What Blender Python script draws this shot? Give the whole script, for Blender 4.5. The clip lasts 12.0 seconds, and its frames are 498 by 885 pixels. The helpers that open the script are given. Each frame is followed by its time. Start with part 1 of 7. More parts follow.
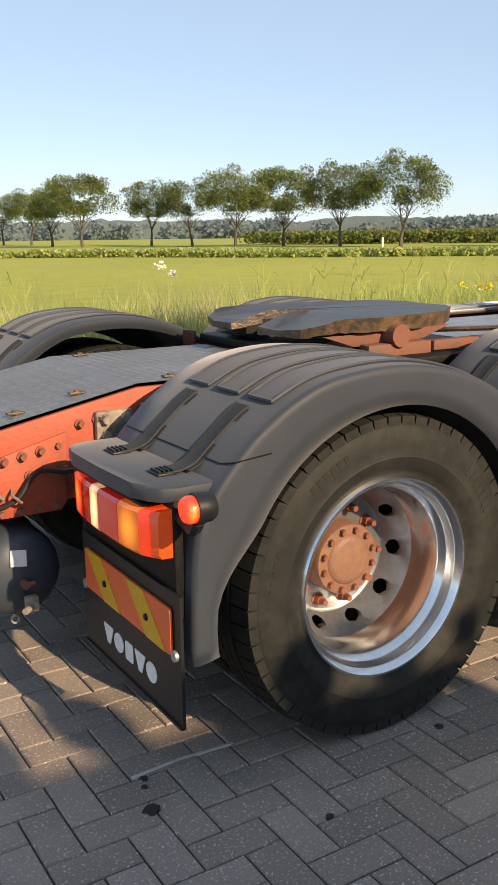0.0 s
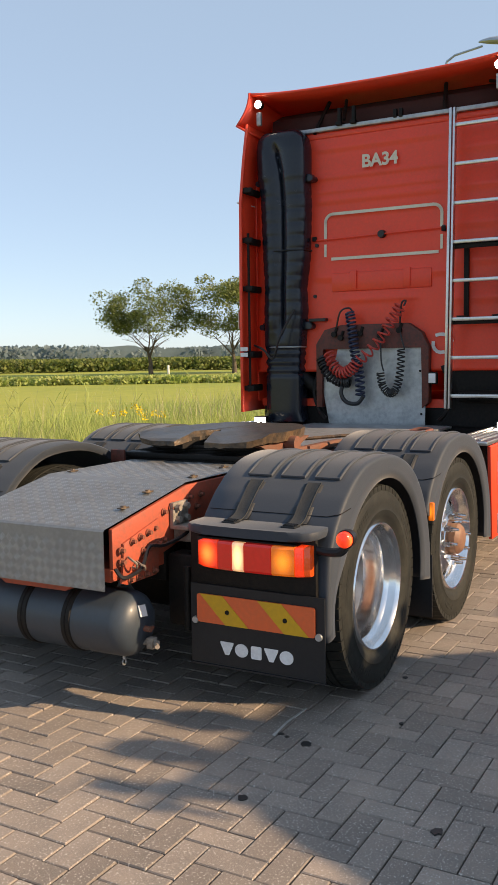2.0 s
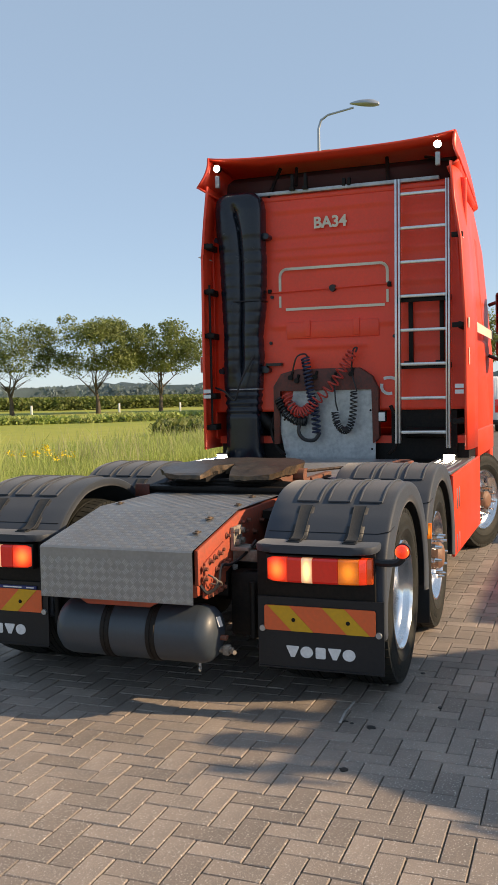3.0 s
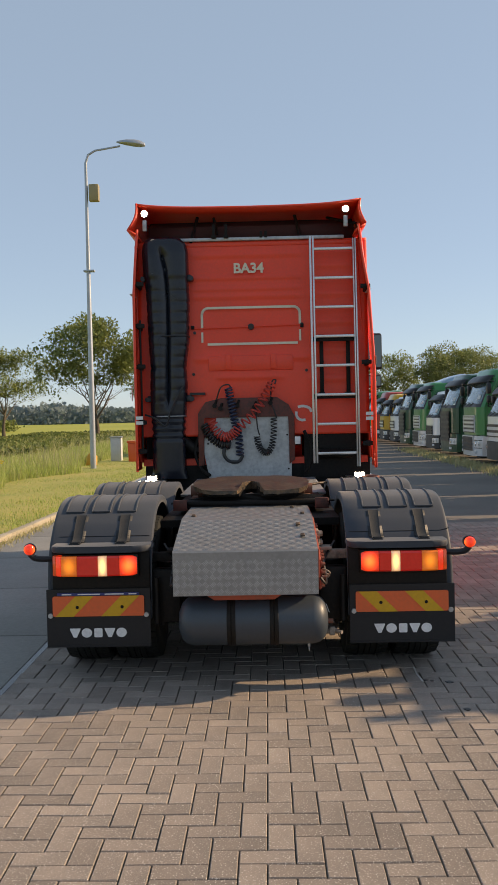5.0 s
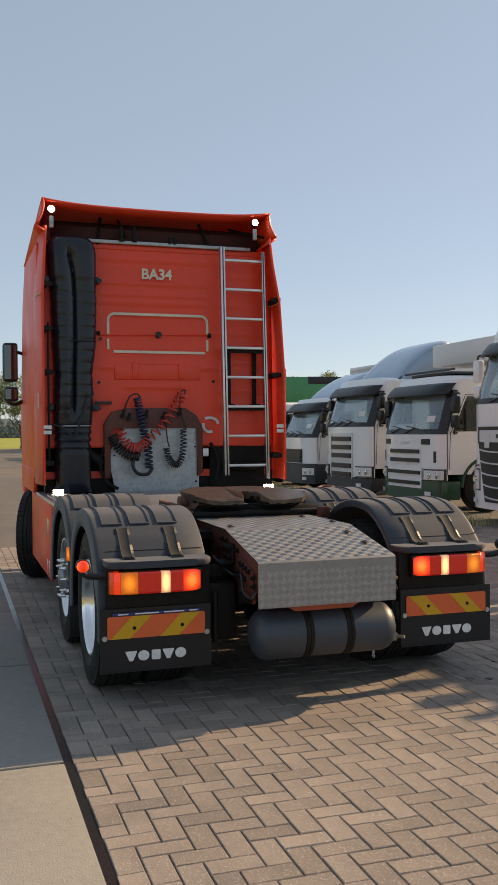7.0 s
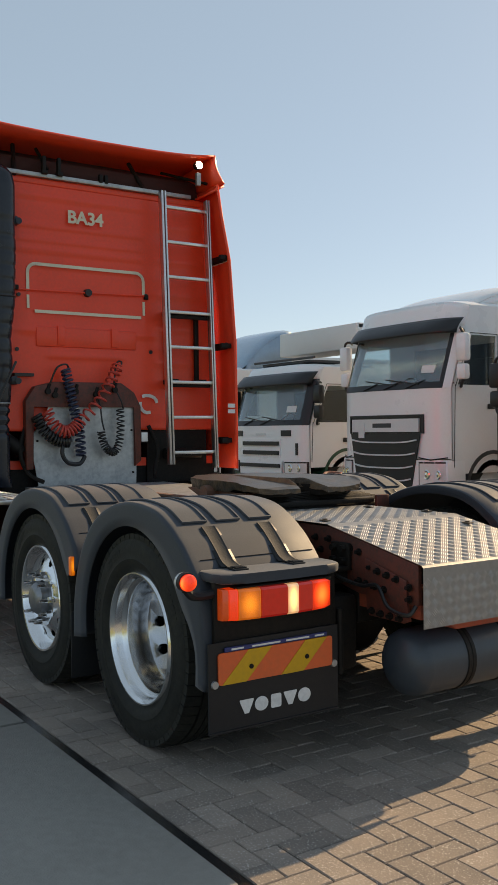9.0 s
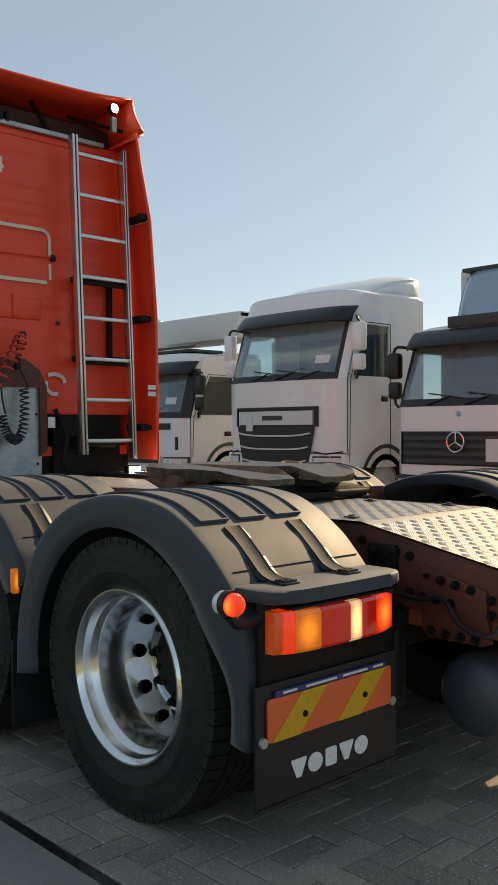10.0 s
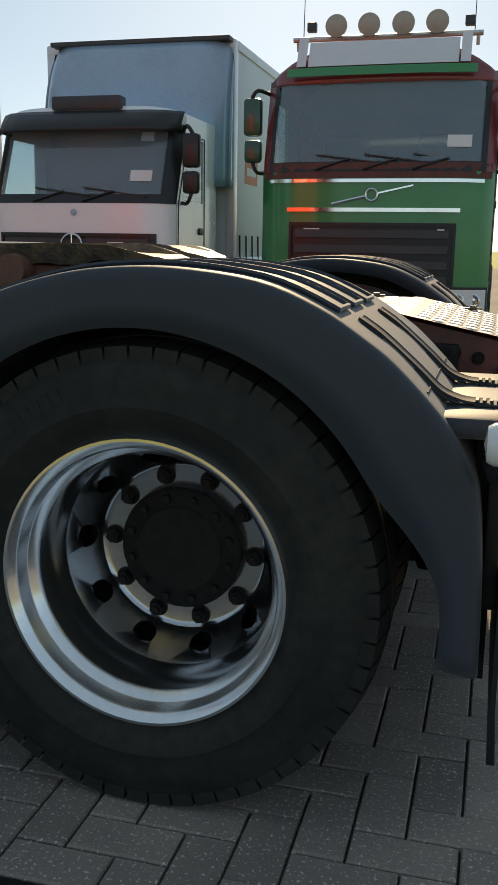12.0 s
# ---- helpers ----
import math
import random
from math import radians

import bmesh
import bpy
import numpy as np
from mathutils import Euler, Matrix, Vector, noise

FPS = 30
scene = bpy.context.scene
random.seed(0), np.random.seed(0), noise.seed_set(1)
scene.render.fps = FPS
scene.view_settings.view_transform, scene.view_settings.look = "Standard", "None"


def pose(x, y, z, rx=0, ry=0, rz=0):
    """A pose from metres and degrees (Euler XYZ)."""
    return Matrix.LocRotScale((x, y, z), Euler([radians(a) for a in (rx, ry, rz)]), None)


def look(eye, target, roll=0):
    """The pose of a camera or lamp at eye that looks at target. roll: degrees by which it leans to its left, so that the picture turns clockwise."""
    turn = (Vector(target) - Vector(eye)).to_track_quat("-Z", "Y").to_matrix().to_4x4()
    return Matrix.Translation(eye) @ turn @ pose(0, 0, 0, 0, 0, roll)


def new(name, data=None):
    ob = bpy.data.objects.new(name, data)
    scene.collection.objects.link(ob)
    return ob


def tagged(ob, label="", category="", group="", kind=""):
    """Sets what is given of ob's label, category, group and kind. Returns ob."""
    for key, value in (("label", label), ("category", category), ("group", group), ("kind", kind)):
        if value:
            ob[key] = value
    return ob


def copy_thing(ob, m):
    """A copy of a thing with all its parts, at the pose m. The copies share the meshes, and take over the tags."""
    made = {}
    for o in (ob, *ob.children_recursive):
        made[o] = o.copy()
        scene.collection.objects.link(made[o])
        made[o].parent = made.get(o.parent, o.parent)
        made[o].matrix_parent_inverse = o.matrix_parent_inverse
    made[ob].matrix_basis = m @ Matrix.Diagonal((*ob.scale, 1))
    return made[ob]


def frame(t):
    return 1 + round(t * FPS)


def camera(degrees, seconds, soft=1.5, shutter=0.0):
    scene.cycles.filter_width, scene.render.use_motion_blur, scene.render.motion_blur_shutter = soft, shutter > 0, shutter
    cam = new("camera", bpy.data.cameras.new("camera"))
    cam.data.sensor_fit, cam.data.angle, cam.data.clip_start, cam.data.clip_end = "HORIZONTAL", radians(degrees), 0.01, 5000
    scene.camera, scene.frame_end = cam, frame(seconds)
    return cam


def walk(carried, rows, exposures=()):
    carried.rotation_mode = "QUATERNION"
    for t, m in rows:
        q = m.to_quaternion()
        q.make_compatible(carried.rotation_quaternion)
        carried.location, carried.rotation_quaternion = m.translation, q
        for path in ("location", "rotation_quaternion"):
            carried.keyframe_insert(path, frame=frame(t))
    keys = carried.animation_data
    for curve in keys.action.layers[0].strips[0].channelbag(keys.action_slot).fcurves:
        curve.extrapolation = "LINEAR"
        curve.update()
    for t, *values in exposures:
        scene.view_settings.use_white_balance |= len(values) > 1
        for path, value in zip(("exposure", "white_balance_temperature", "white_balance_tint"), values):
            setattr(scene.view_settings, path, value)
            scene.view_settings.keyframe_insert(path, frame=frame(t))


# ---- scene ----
cam = camera(30.5, 12.0)
PATH = [
    (0, (-0.064, 0.029, 1.483), (0.952, 1.693, 1.038), -0.7),
    (0.5, (-0.678, 0.053, 1.526), (0.587, 1.553, 1.144), -0.6),
    (1, (-1.274, 0.099, 1.554), (0.19, 1.427, 1.252), -0.8),
    (1.5, (-1.857, 0.236, 1.565), (-0.238, 1.386, 1.332), -0.9),
    (2, (-2.457, 0.406, 1.592), (-0.72, 1.38, 1.407), -0.9),
    (2.5, (-2.953, 0.687, 1.607), (-1.144, 1.527, 1.457), -1.0),
    (3, (-3.468, 1.024, 1.63), (-1.593, 1.712, 1.525), -1.2),
    (5, (-4.79, 3.087, 1.666), (-2.792, 3.128, 1.608), -1.2),
    (5.5, (-4.9, 3.657, 1.671), (-2.904, 3.549, 1.615), -1.0),
    (6, (-4.809, 4.225, 1.668), (-2.833, 3.922, 1.623), -0.9),
    (6.5, (-4.615, 4.794, 1.644), (-2.674, 4.31, 1.612), -0.6),
    (8.5, (-2.795, 6.254, 1.495), (-1.043, 5.289, 1.47), -0.6),
    (9, (-2.215, 6.338, 1.449), (-0.543, 5.24, 1.422), -0.6),
    (9.5, (-1.608, 6.346, 1.41), (-0.026, 5.123, 1.38), -0.5),
    (10, (-1.004, 6.312, 1.353), (0.45, 4.94, 1.321), -0.3),
    (10.5, (-0.446, 6.304, 1.287), (0.865, 4.793, 1.246), -0.2),
    (11, (0.052, 6.264, 1.223), (1.188, 4.62, 1.119), 0.1),
    (11.5, (0.517, 6.138, 1.155), (1.385, 4.353, 0.905), 0.5),
    (12, (0.942, 6.087, 1.161), (1.446, 4.197, 0.744), 0.9),
]
walk(cam, [(t, look(eye, target, roll)) for t, eye, target, roll in PATH], [(0, 1.09, 7700, 14), (1.5, 1.13, 7800, 15), (3, 0.93, 7500, 13), (6.5, 0.78, 8300, 16), (9.5, 0.80, 8500, 10), (11.4, 0.54, 8500, 7), (12, 0.68, 8100, 7)])

# ---- light ----
SUN_WAY = Vector((0.185, -1.0, 0.0)).normalized()
SUN_HIGH = radians(27)
world = bpy.data.worlds.new("sky_world")
scene.world = world
world.use_nodes = True
wn = world.node_tree.nodes
sky = wn.new("ShaderNodeTexSky")
sky.sky_type = "NISHITA"
sky.sun_disc = False
sky.sun_elevation = SUN_HIGH
sky.sun_rotation = math.atan2(SUN_WAY.x, SUN_WAY.y)
sky.altitude, sky.air_density, sky.dust_density, sky.ozone_density = 0, 0.7, 0.35, 2.2
# summer haze: the clear sky is veiled evenly by a pale grey-blue
haze = wn.new("ShaderNodeMix")
haze.data_type = "RGBA"
haze.inputs["Factor"].default_value = 0.62
haze.inputs["B"].default_value = (1.95, 2.85, 4.0, 1)
world.node_tree.links.new(sky.outputs["Color"], haze.inputs["A"])
world.node_tree.links.new(haze.outputs["Result"], wn["Background"].inputs["Color"])
wn["Background"].inputs["Strength"].default_value = 0.11
sun = new("sun", bpy.data.lights.new("sun", "SUN"))
sun.data.energy, sun.data.angle, sun.data.color = 3.4, radians(0.5), (1.0, 0.80, 0.57)
to_sun = SUN_WAY * math.cos(SUN_HIGH) + Vector((0, 0, math.sin(SUN_HIGH)))
sun.matrix_basis = look(to_sun * 60, (0, 0, 0))

# ---- materials ----
def mat(name, c, rough=0.5, metal=0.0, c2=None, s1=2.5, s2=45.0, amt=0.35, bump=0.0, bs=150.0, rvar=0.12, coat=0.0, trans=0.0, emit=None, power=0.0, vary="", spec=0.5, stain=None, bulb=0.0, speck=None):
    m = bpy.data.materials.new(name)
    m.use_nodes = True
    nt = m.node_tree
    n, lk = nt.nodes, nt.links.new
    b = n["Principled BSDF"]
    c2 = c2 or tuple(v * 0.55 for v in c)
    co = n.new("ShaderNodeTexCoord")
    a1, a2 = n.new("ShaderNodeTexNoise"), n.new("ShaderNodeTexNoise")
    for a, s in ((a1, s1), (a2, s2)):
        a.inputs["Scale"].default_value, a.inputs["Detail"].default_value, a.inputs["Roughness"].default_value = s, 5.0, 0.6
        lk(co.outputs["Object"], a.inputs["Vector"])
    mix = n.new("ShaderNodeMath")
    mix.operation = "MULTIPLY"
    lk(a1.outputs["Fac"], mix.inputs[0]), lk(a2.outputs["Fac"], mix.inputs[1])
    ramp = n.new("ShaderNodeMapRange")
    ramp.inputs["From Min"].default_value, ramp.inputs["From Max"].default_value = 0.16, 0.36
    ramp.inputs["To Max"].default_value = amt
    lk(mix.outputs[0], ramp.inputs["Value"])
    col = n.new("ShaderNodeMix")
    col.data_type = "RGBA"
    col.inputs["A"].default_value, col.inputs["B"].default_value = (*c, 1), (*c2, 1)
    lk(ramp.outputs[0], col.inputs["Factor"])
    out = col.outputs["Result"]
    if vary:
        node = n.new("ShaderNodeObjectInfo") if vary == "object" else n.new("ShaderNodeNewGeometry")
        hsv = n.new("ShaderNodeHueSaturation")
        mr = n.new("ShaderNodeMapRange")
        mr.inputs["To Min"].default_value, mr.inputs["To Max"].default_value = 0.80, 1.18
        lk(node.outputs["Random" if vary == "object" else "Random Per Island"], mr.inputs["Value"])
        lk(mr.outputs[0], hsv.inputs["Value"]), lk(out, hsv.inputs["Color"])
        out = hsv.outputs["Color"]
    if stain:
        # blotches that run over many pieces, by their place in the world
        geo, sn, sr, sm = n.new("ShaderNodeNewGeometry"), n.new("ShaderNodeTexNoise"), n.new("ShaderNodeMapRange"), n.new("ShaderNodeMix")
        sn.inputs["Scale"].default_value, sn.inputs["Detail"].default_value, sn.inputs["Roughness"].default_value = stain[0], 6.0, 0.62
        lk(geo.outputs["Position"], sn.inputs["Vector"])
        sr.inputs["From Min"].default_value, sr.inputs["From Max"].default_value, sr.inputs["To Max"].default_value = 0.48, 0.72, stain[1]
        lk(sn.outputs["Fac"], sr.inputs["Value"])
        sm.data_type = "RGBA"
        lk(out, sm.inputs["A"]), lk(sr.outputs[0], sm.inputs["Factor"])
        sm.inputs["B"].default_value = (*stain[2], 1)
        out = sm.outputs["Result"]
    if speck:
        # pale grit in the surface
        g2, pn, pr, pm = n.new("ShaderNodeNewGeometry"), n.new("ShaderNodeTexNoise"), n.new("ShaderNodeMapRange"), n.new("ShaderNodeMix")
        pn.inputs["Scale"].default_value, pn.inputs["Detail"].default_value = speck[0], 2.0
        lk(g2.outputs["Position"], pn.inputs["Vector"]), lk(pn.outputs["Fac"], pr.inputs["Value"])
        pr.inputs["From Min"].default_value, pr.inputs["From Max"].default_value, pr.inputs["To Max"].default_value = 0.615, 0.67, speck[1]
        pm.data_type = "RGBA"
        lk(out, pm.inputs["A"]), lk(pr.outputs[0], pm.inputs["Factor"])
        pm.inputs["B"].default_value = (*speck[2], 1)
        out = pm.outputs["Result"]
    lk(out, b.inputs["Base Color"])
    b.inputs["Specular IOR Level"].default_value = spec
    rr = n.new("ShaderNodeMapRange")
    rr.inputs["To Min"].default_value, rr.inputs["To Max"].default_value = max(rough - rvar, 0.02), min(rough + rvar, 1.0)
    lk(a1.outputs["Fac"], rr.inputs["Value"]), lk(rr.outputs[0], b.inputs["Roughness"])
    b.inputs["Metallic"].default_value, b.inputs["Coat Weight"].default_value = metal, coat
    b.inputs["Coat Roughness"].default_value = 0.08
    b.inputs["Transmission Weight"].default_value = trans
    if bump:
        a3, bp = n.new("ShaderNodeTexNoise"), n.new("ShaderNodeBump")
        a3.inputs["Scale"].default_value, a3.inputs["Detail"].default_value = bs, 4.0
        lk(co.outputs["Object"], a3.inputs["Vector"])
        bp.inputs["Strength"].default_value, bp.inputs["Distance"].default_value = bump, 0.01
        lk(a3.outputs["Fac"], bp.inputs["Height"]), lk(bp.outputs["Normal"], b.inputs["Normal"])
    if emit:
        b.inputs["Emission Color"].default_value, b.inputs["Emission Strength"].default_value = (*emit, 1), power
    if bulb:
        # a lamp glows most round its bulb
        dist, glow = n.new("ShaderNodeVectorMath"), n.new("ShaderNodeMapRange")
        dist.operation, glow.interpolation_type = "DISTANCE", "SMOOTHSTEP"
        dist.inputs[1].default_value = (0.5, 0.5, 0.5)
        flat = n.new("ShaderNodeVectorMath")
        flat.operation = "MULTIPLY_ADD"
        flat.inputs[1].default_value, flat.inputs[2].default_value = (0.0, 1.0, 1.0), (0.5, 0.0, 0.0)
        lk(co.outputs["Generated"], flat.inputs[0]), lk(flat.outputs[0], dist.inputs[0])
        glow.inputs["From Min"].default_value, glow.inputs["From Max"].default_value = 0.08, 0.60
        glow.inputs["To Min"].default_value, glow.inputs["To Max"].default_value = power * bulb, power * 0.55
        lk(dist.outputs["Value"], glow.inputs["Value"]), lk(glow.outputs[0], b.inputs["Emission Strength"])
        tone = n.new("ShaderNodeMix")
        tone.data_type = "RGBA"
        tone.inputs["A"].default_value, tone.inputs["B"].default_value = (emit[0], emit[1] * 1.5 + 0.08, emit[2] + 0.02, 1), (*emit, 1)
        near = n.new("ShaderNodeMapRange")
        near.inputs["From Min"].default_value, near.inputs["From Max"].default_value = 0.05, 0.5
        lk(dist.outputs["Value"], near.inputs["Value"]), lk(near.outputs[0], tone.inputs["Factor"]), lk(tone.outputs["Result"], b.inputs["Emission Color"])
    return m


def glass(name, tint, rough=0.0):
    m = bpy.data.materials.new(name)
    m.use_nodes = True
    b = m.node_tree.nodes["Principled BSDF"]
    b.inputs["Base Color"].default_value = (*tint, 1)
    b.inputs["Transmission Weight"].default_value, b.inputs["Roughness"].default_value, b.inputs["IOR"].default_value = 1.0, rough, 1.45
    return m


RED = mat("faded_red_paint", (0.92, 0.062, 0.022), 0.42, c2=(0.72, 0.06, 0.028), amt=0.5, coat=0.04, bump=0.02, bs=30)
SHEEN = 0.20
RED_DULL = mat("rusty_red_chassis_paint", (0.42, 0.072, 0.034), 0.6, c2=(0.22, 0.07, 0.042), s1=5, amt=0.7, bump=0.15, bs=90)
PLASTIC = mat("grey_black_moulded_plastic", (0.023, 0.032, 0.046), 0.62, c2=(0.037, 0.045, 0.055), s1=5, s2=120, amt=0.5, bump=0.05, bs=420, rvar=0.08, spec=0.45)
PLASTIC_SMOOTH = mat("dark_blue_grey_duct_plastic", (0.009, 0.012, 0.020), 0.24, c2=(0.016, 0.020, 0.028), amt=0.5, bump=0.03, spec=0.45)
PLASTIC.node_tree.nodes["Principled BSDF"].inputs["Sheen Weight"].default_value = SHEEN
PLASTIC.node_tree.nodes["Principled BSDF"].inputs["Sheen Tint"].default_value = (0.97, 0.97, 0.97, 1)
PLASTIC.node_tree.nodes["Principled BSDF"].inputs["Sheen Roughness"].default_value = 0.45
STRAP = mat("dull_dark_rubber_strap", (0.030, 0.031, 0.031), 0.75, c2=(0.016, 0.016, 0.016), amt=0.6, bump=0.2)
RUBBER = mat("worn_tyre_rubber", (0.015, 0.0165, 0.0155), 0.66, c2=(0.042, 0.042, 0.035), s1=4, s2=30, amt=0.5, bump=0.12, bs=130, spec=0.22)
FLAP = mat("black_rubber_mud_flap", (0.010, 0.012, 0.015), 0.45, c2=(0.020, 0.021, 0.022), amt=0.4, bump=0.06, spec=0.35)
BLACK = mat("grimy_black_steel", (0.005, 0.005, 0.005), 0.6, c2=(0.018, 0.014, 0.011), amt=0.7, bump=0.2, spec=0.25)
GREASE = mat("greasy_worn_steel", (0.040, 0.034, 0.028), 0.42, c2=(0.21, 0.125, 0.062), s1=6, s2=22, amt=0.65, bump=0.5, bs=55)
GREASE_TOP = mat("black_greased_plate", (0.030, 0.029, 0.027), 0.40, c2=(0.115, 0.092, 0.066), s1=7, s2=30, amt=0.5, bump=0.25, bs=40, spec=0.4)
DISC = mat("grimy_aluminium_disc", (0.29, 0.305, 0.33), 0.40, 0.80, c2=(0.17, 0.165, 0.155), s1=7, amt=0.5, rvar=0.08)
DISC_CLEAN = mat("polished_aluminium_disc", (0.50, 0.51, 0.53), 0.20, 1.0, c2=(0.30, 0.29, 0.27), s1=7, amt=0.4, rvar=0.06)
RIM = mat("polished_aluminium_rim", (0.80, 0.81, 0.82), 0.19, 1.0, c2=(0.62, 0.61, 0.58), s1=6, amt=0.4, rvar=0.06)
TREAD_SHEET = mat("dull_aluminium_tread_sheet", (0.31, 0.308, 0.302), 0.52, 0.75, c2=(0.25, 0.246, 0.238), s1=3, amt=0.75, bump=0.08)
TREAD = mat("aluminium_tread_plate", (0.41, 0.407, 0.40), 0.44, 0.78, c2=(0.27, 0.266, 0.256), s1=3, amt=0.75, bump=0.08)
GALV = mat("galvanised_sheet", (0.46, 0.48, 0.49), 0.50, 0.8, c2=(0.30, 0.32, 0.33), s1=7, s2=26, amt=0.8, bump=0.06)
ALU = mat("brushed_aluminium", (0.70, 0.70, 0.69), 0.34, 1.0, c2=(0.45, 0.44, 0.42), amt=0.5)
TANK = mat("grey_painted_tank", (0.038, 0.052, 0.068), 0.45, c2=(0.034, 0.043, 0.050), amt=0.5, coat=0.1)
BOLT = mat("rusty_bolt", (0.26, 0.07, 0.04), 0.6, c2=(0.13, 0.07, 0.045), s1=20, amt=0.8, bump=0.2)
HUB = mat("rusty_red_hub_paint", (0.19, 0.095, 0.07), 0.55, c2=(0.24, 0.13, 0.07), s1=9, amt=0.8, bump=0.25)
CREAM = mat("cream_lettering", (0.72, 0.66, 0.52), 0.6, amt=0.25)
WHITE_FLAP = mat("white_lettering", (0.78, 0.79, 0.79), 0.6, amt=0.4)
CHROME = mat("chromed_steel", (0.80, 0.80, 0.80), 0.10, 1.0, amt=0.2, rvar=0.05)
ORANGE_SIGN = mat("orange_red_reflective_sheet", (0.80, 0.13, 0.035), 0.42, c2=(0.62, 0.12, 0.04), amt=0.5)
YELLOW_SIGN = mat("yellow_reflective_sheet", (0.66, 0.36, 0.010), 0.42, c2=(0.5, 0.28, 0.02), amt=0.5)
BLUE_STRIP = mat("dark_blue_strip", (0.02, 0.035, 0.16), 0.4)
LENS_RED = mat("red_lamp_lens", (0.55, 0.012, 0.008), 0.12, coat=0.6, amt=0.3, emit=(1.0, 0.03, 0.01), power=0.07)
LENS_RED_DIM = mat("faintly_lit_red_lamp_lens", (0.65, 0.03, 0.012), 0.12, coat=0.6, amt=0.3, emit=(1.0, 0.06, 0.012), power=0.30, bump=0.3, bs=220)
LENS_RED_LIT = mat("lit_red_lamp_lens", (0.7, 0.03, 0.01), 0.12, coat=0.6, amt=0.3, emit=(1.0, 0.05, 0.012), power=0.42, bulb=3.2, bump=0.3, bs=220)
LENS_AMBER = mat("amber_lamp_lens", (0.75, 0.17, 0.012), 0.12, coat=0.6, amt=0.3, emit=(1.0, 0.19, 0.01), power=0.22, bulb=2.2, bump=0.3, bs=220)
LENS_ORANGE = mat("orange_red_lamp_lens", (0.55, 0.075, 0.012), 0.12, coat=0.6, amt=0.3, emit=(1.0, 0.10, 0.012), power=0.09, bump=0.3, bs=220)
LENS_WHITE = mat("clear_lamp_lens", (0.80, 0.66, 0.50), 0.12, coat=0.6, amt=0.2, emit=(1.0, 0.50, 0.20), power=0.42, bulb=2.4)
LENS_CLEAR = mat("unlit_clear_lamp_lens", (0.75, 0.76, 0.76), 0.10, coat=0.8, amt=0.2)
LAMP_GLOW = mat("lit_work_lamp_glass", (0.9, 0.9, 0.85), 0.2, emit=(1.0, 0.93, 0.80), power=14.0)
DUSTY = mat("dusty_grey_steel", (0.30, 0.265, 0.22), 0.75, c2=(0.12, 0.09, 0.07), s1=9, s2=40, amt=0.8, bump=0.3, bs=80)
OIL = mat("dark_oil_drip", (0.03, 0.028, 0.026), 0.55, amt=0.3)
CHALK = mat("pale_chalk_scratch", (0.5, 0.48, 0.45), 0.9, amt=0.5, s1=30)
# dark brown-red; on the left frame rail it carries painted shade
RECESS = mat("dark_brown_red_paint", (0.15, 0.032, 0.02), 0.6, c2=(0.05, 0.025, 0.018), s1=6, amt=0.8, bump=0.1)
DUST_RUST = mat("dusty_rusted_steel", (0.14, 0.075, 0.050), 0.75, c2=(0.22, 0.075, 0.042), s1=6, s2=30, amt=0.8, bump=0.3, bs=70)
HOSE_RED = mat("red_coiled_air_line", (0.55, 0.05, 0.035), 0.45, c2=(0.3, 0.06, 0.05))
HOSE_BLUE = mat("dark_blue_coiled_air_line", (0.02, 0.03, 0.07), 0.4)
HOSE_BLACK = mat("black_coiled_cable", (0.012, 0.012, 0.013), 0.4)
PAPER = mat("white_paper_sticker", (0.72, 0.72, 0.70), 0.7, amt=0.15)
BRICK_ARGS = dict(rough=0.85, speck=(125, 0.7, (0.66, 0.61, 0.55)), stain=(0.9, 0.5, (0.12, 0.105, 0.095)), c2=(0.192, 0.170, 0.152), s1=3.0, s2=150, amt=0.8, bump=0.3, bs=260)
BRICK = mat("brown_grey_paving_brick", (0.305, 0.250, 0.208), vary="object", **BRICK_ARGS)
BRICK_FIELD = mat("brown_grey_paving_brick_field", (0.305, 0.250, 0.208), vary="island", **BRICK_ARGS)
SAND = mat("sandy_joint_dirt", (0.085, 0.074, 0.062), 0.95, bump=0.4)
CONCRETE = mat("worn_concrete", (0.27, 0.265, 0.24), 0.72, stain=(0.6, 0.5, (0.17, 0.165, 0.15)), c2=(0.20, 0.195, 0.18), s1=0.9, s2=24, amt=0.7, bump=0.35, bs=120)
TAR = mat("tar_joint", (0.02, 0.02, 0.02), 0.22, bump=0.1)
KERB = mat("concrete_kerb", (0.40, 0.36, 0.28), 0.9, c2=(0.22, 0.21, 0.15), amt=0.7, bump=0.4)
ASPHALT = mat("old_asphalt_and_sand", (0.16, 0.145, 0.125), 0.9, c2=(0.085, 0.08, 0.075), s1=0.5, s2=30, amt=0.7, bump=0.4)
LAWN = mat("mown_dry_lawn", (0.36, 0.31, 0.085), 0.9, c2=(0.20, 0.25, 0.050), s1=0.5, s2=12, amt=0.9, bump=0.6, bs=60)
FIELD = mat("bright_grass_field", (0.33, 0.33, 0.036), 0.9, c2=(0.21, 0.26, 0.028), s1=0.05, s2=1.2, amt=0.8, bump=0.5, bs=14)
BLADE = mat("tall_grass_blades", (0.33, 0.42, 0.10), 0.7, c2=(0.40, 0.42, 0.16), s1=0.5, s2=5, amt=0.9, vary="island")
STRAW = mat("dry_straw_stems", (0.48, 0.46, 0.24), 0.7, amt=0.4, vary="island")
PETAL = mat("yellow_flowers", (0.75, 0.55, 0.01), 0.6)
PETAL_WHITE = mat("white_flower_umbels", (0.75, 0.75, 0.66), 0.7)
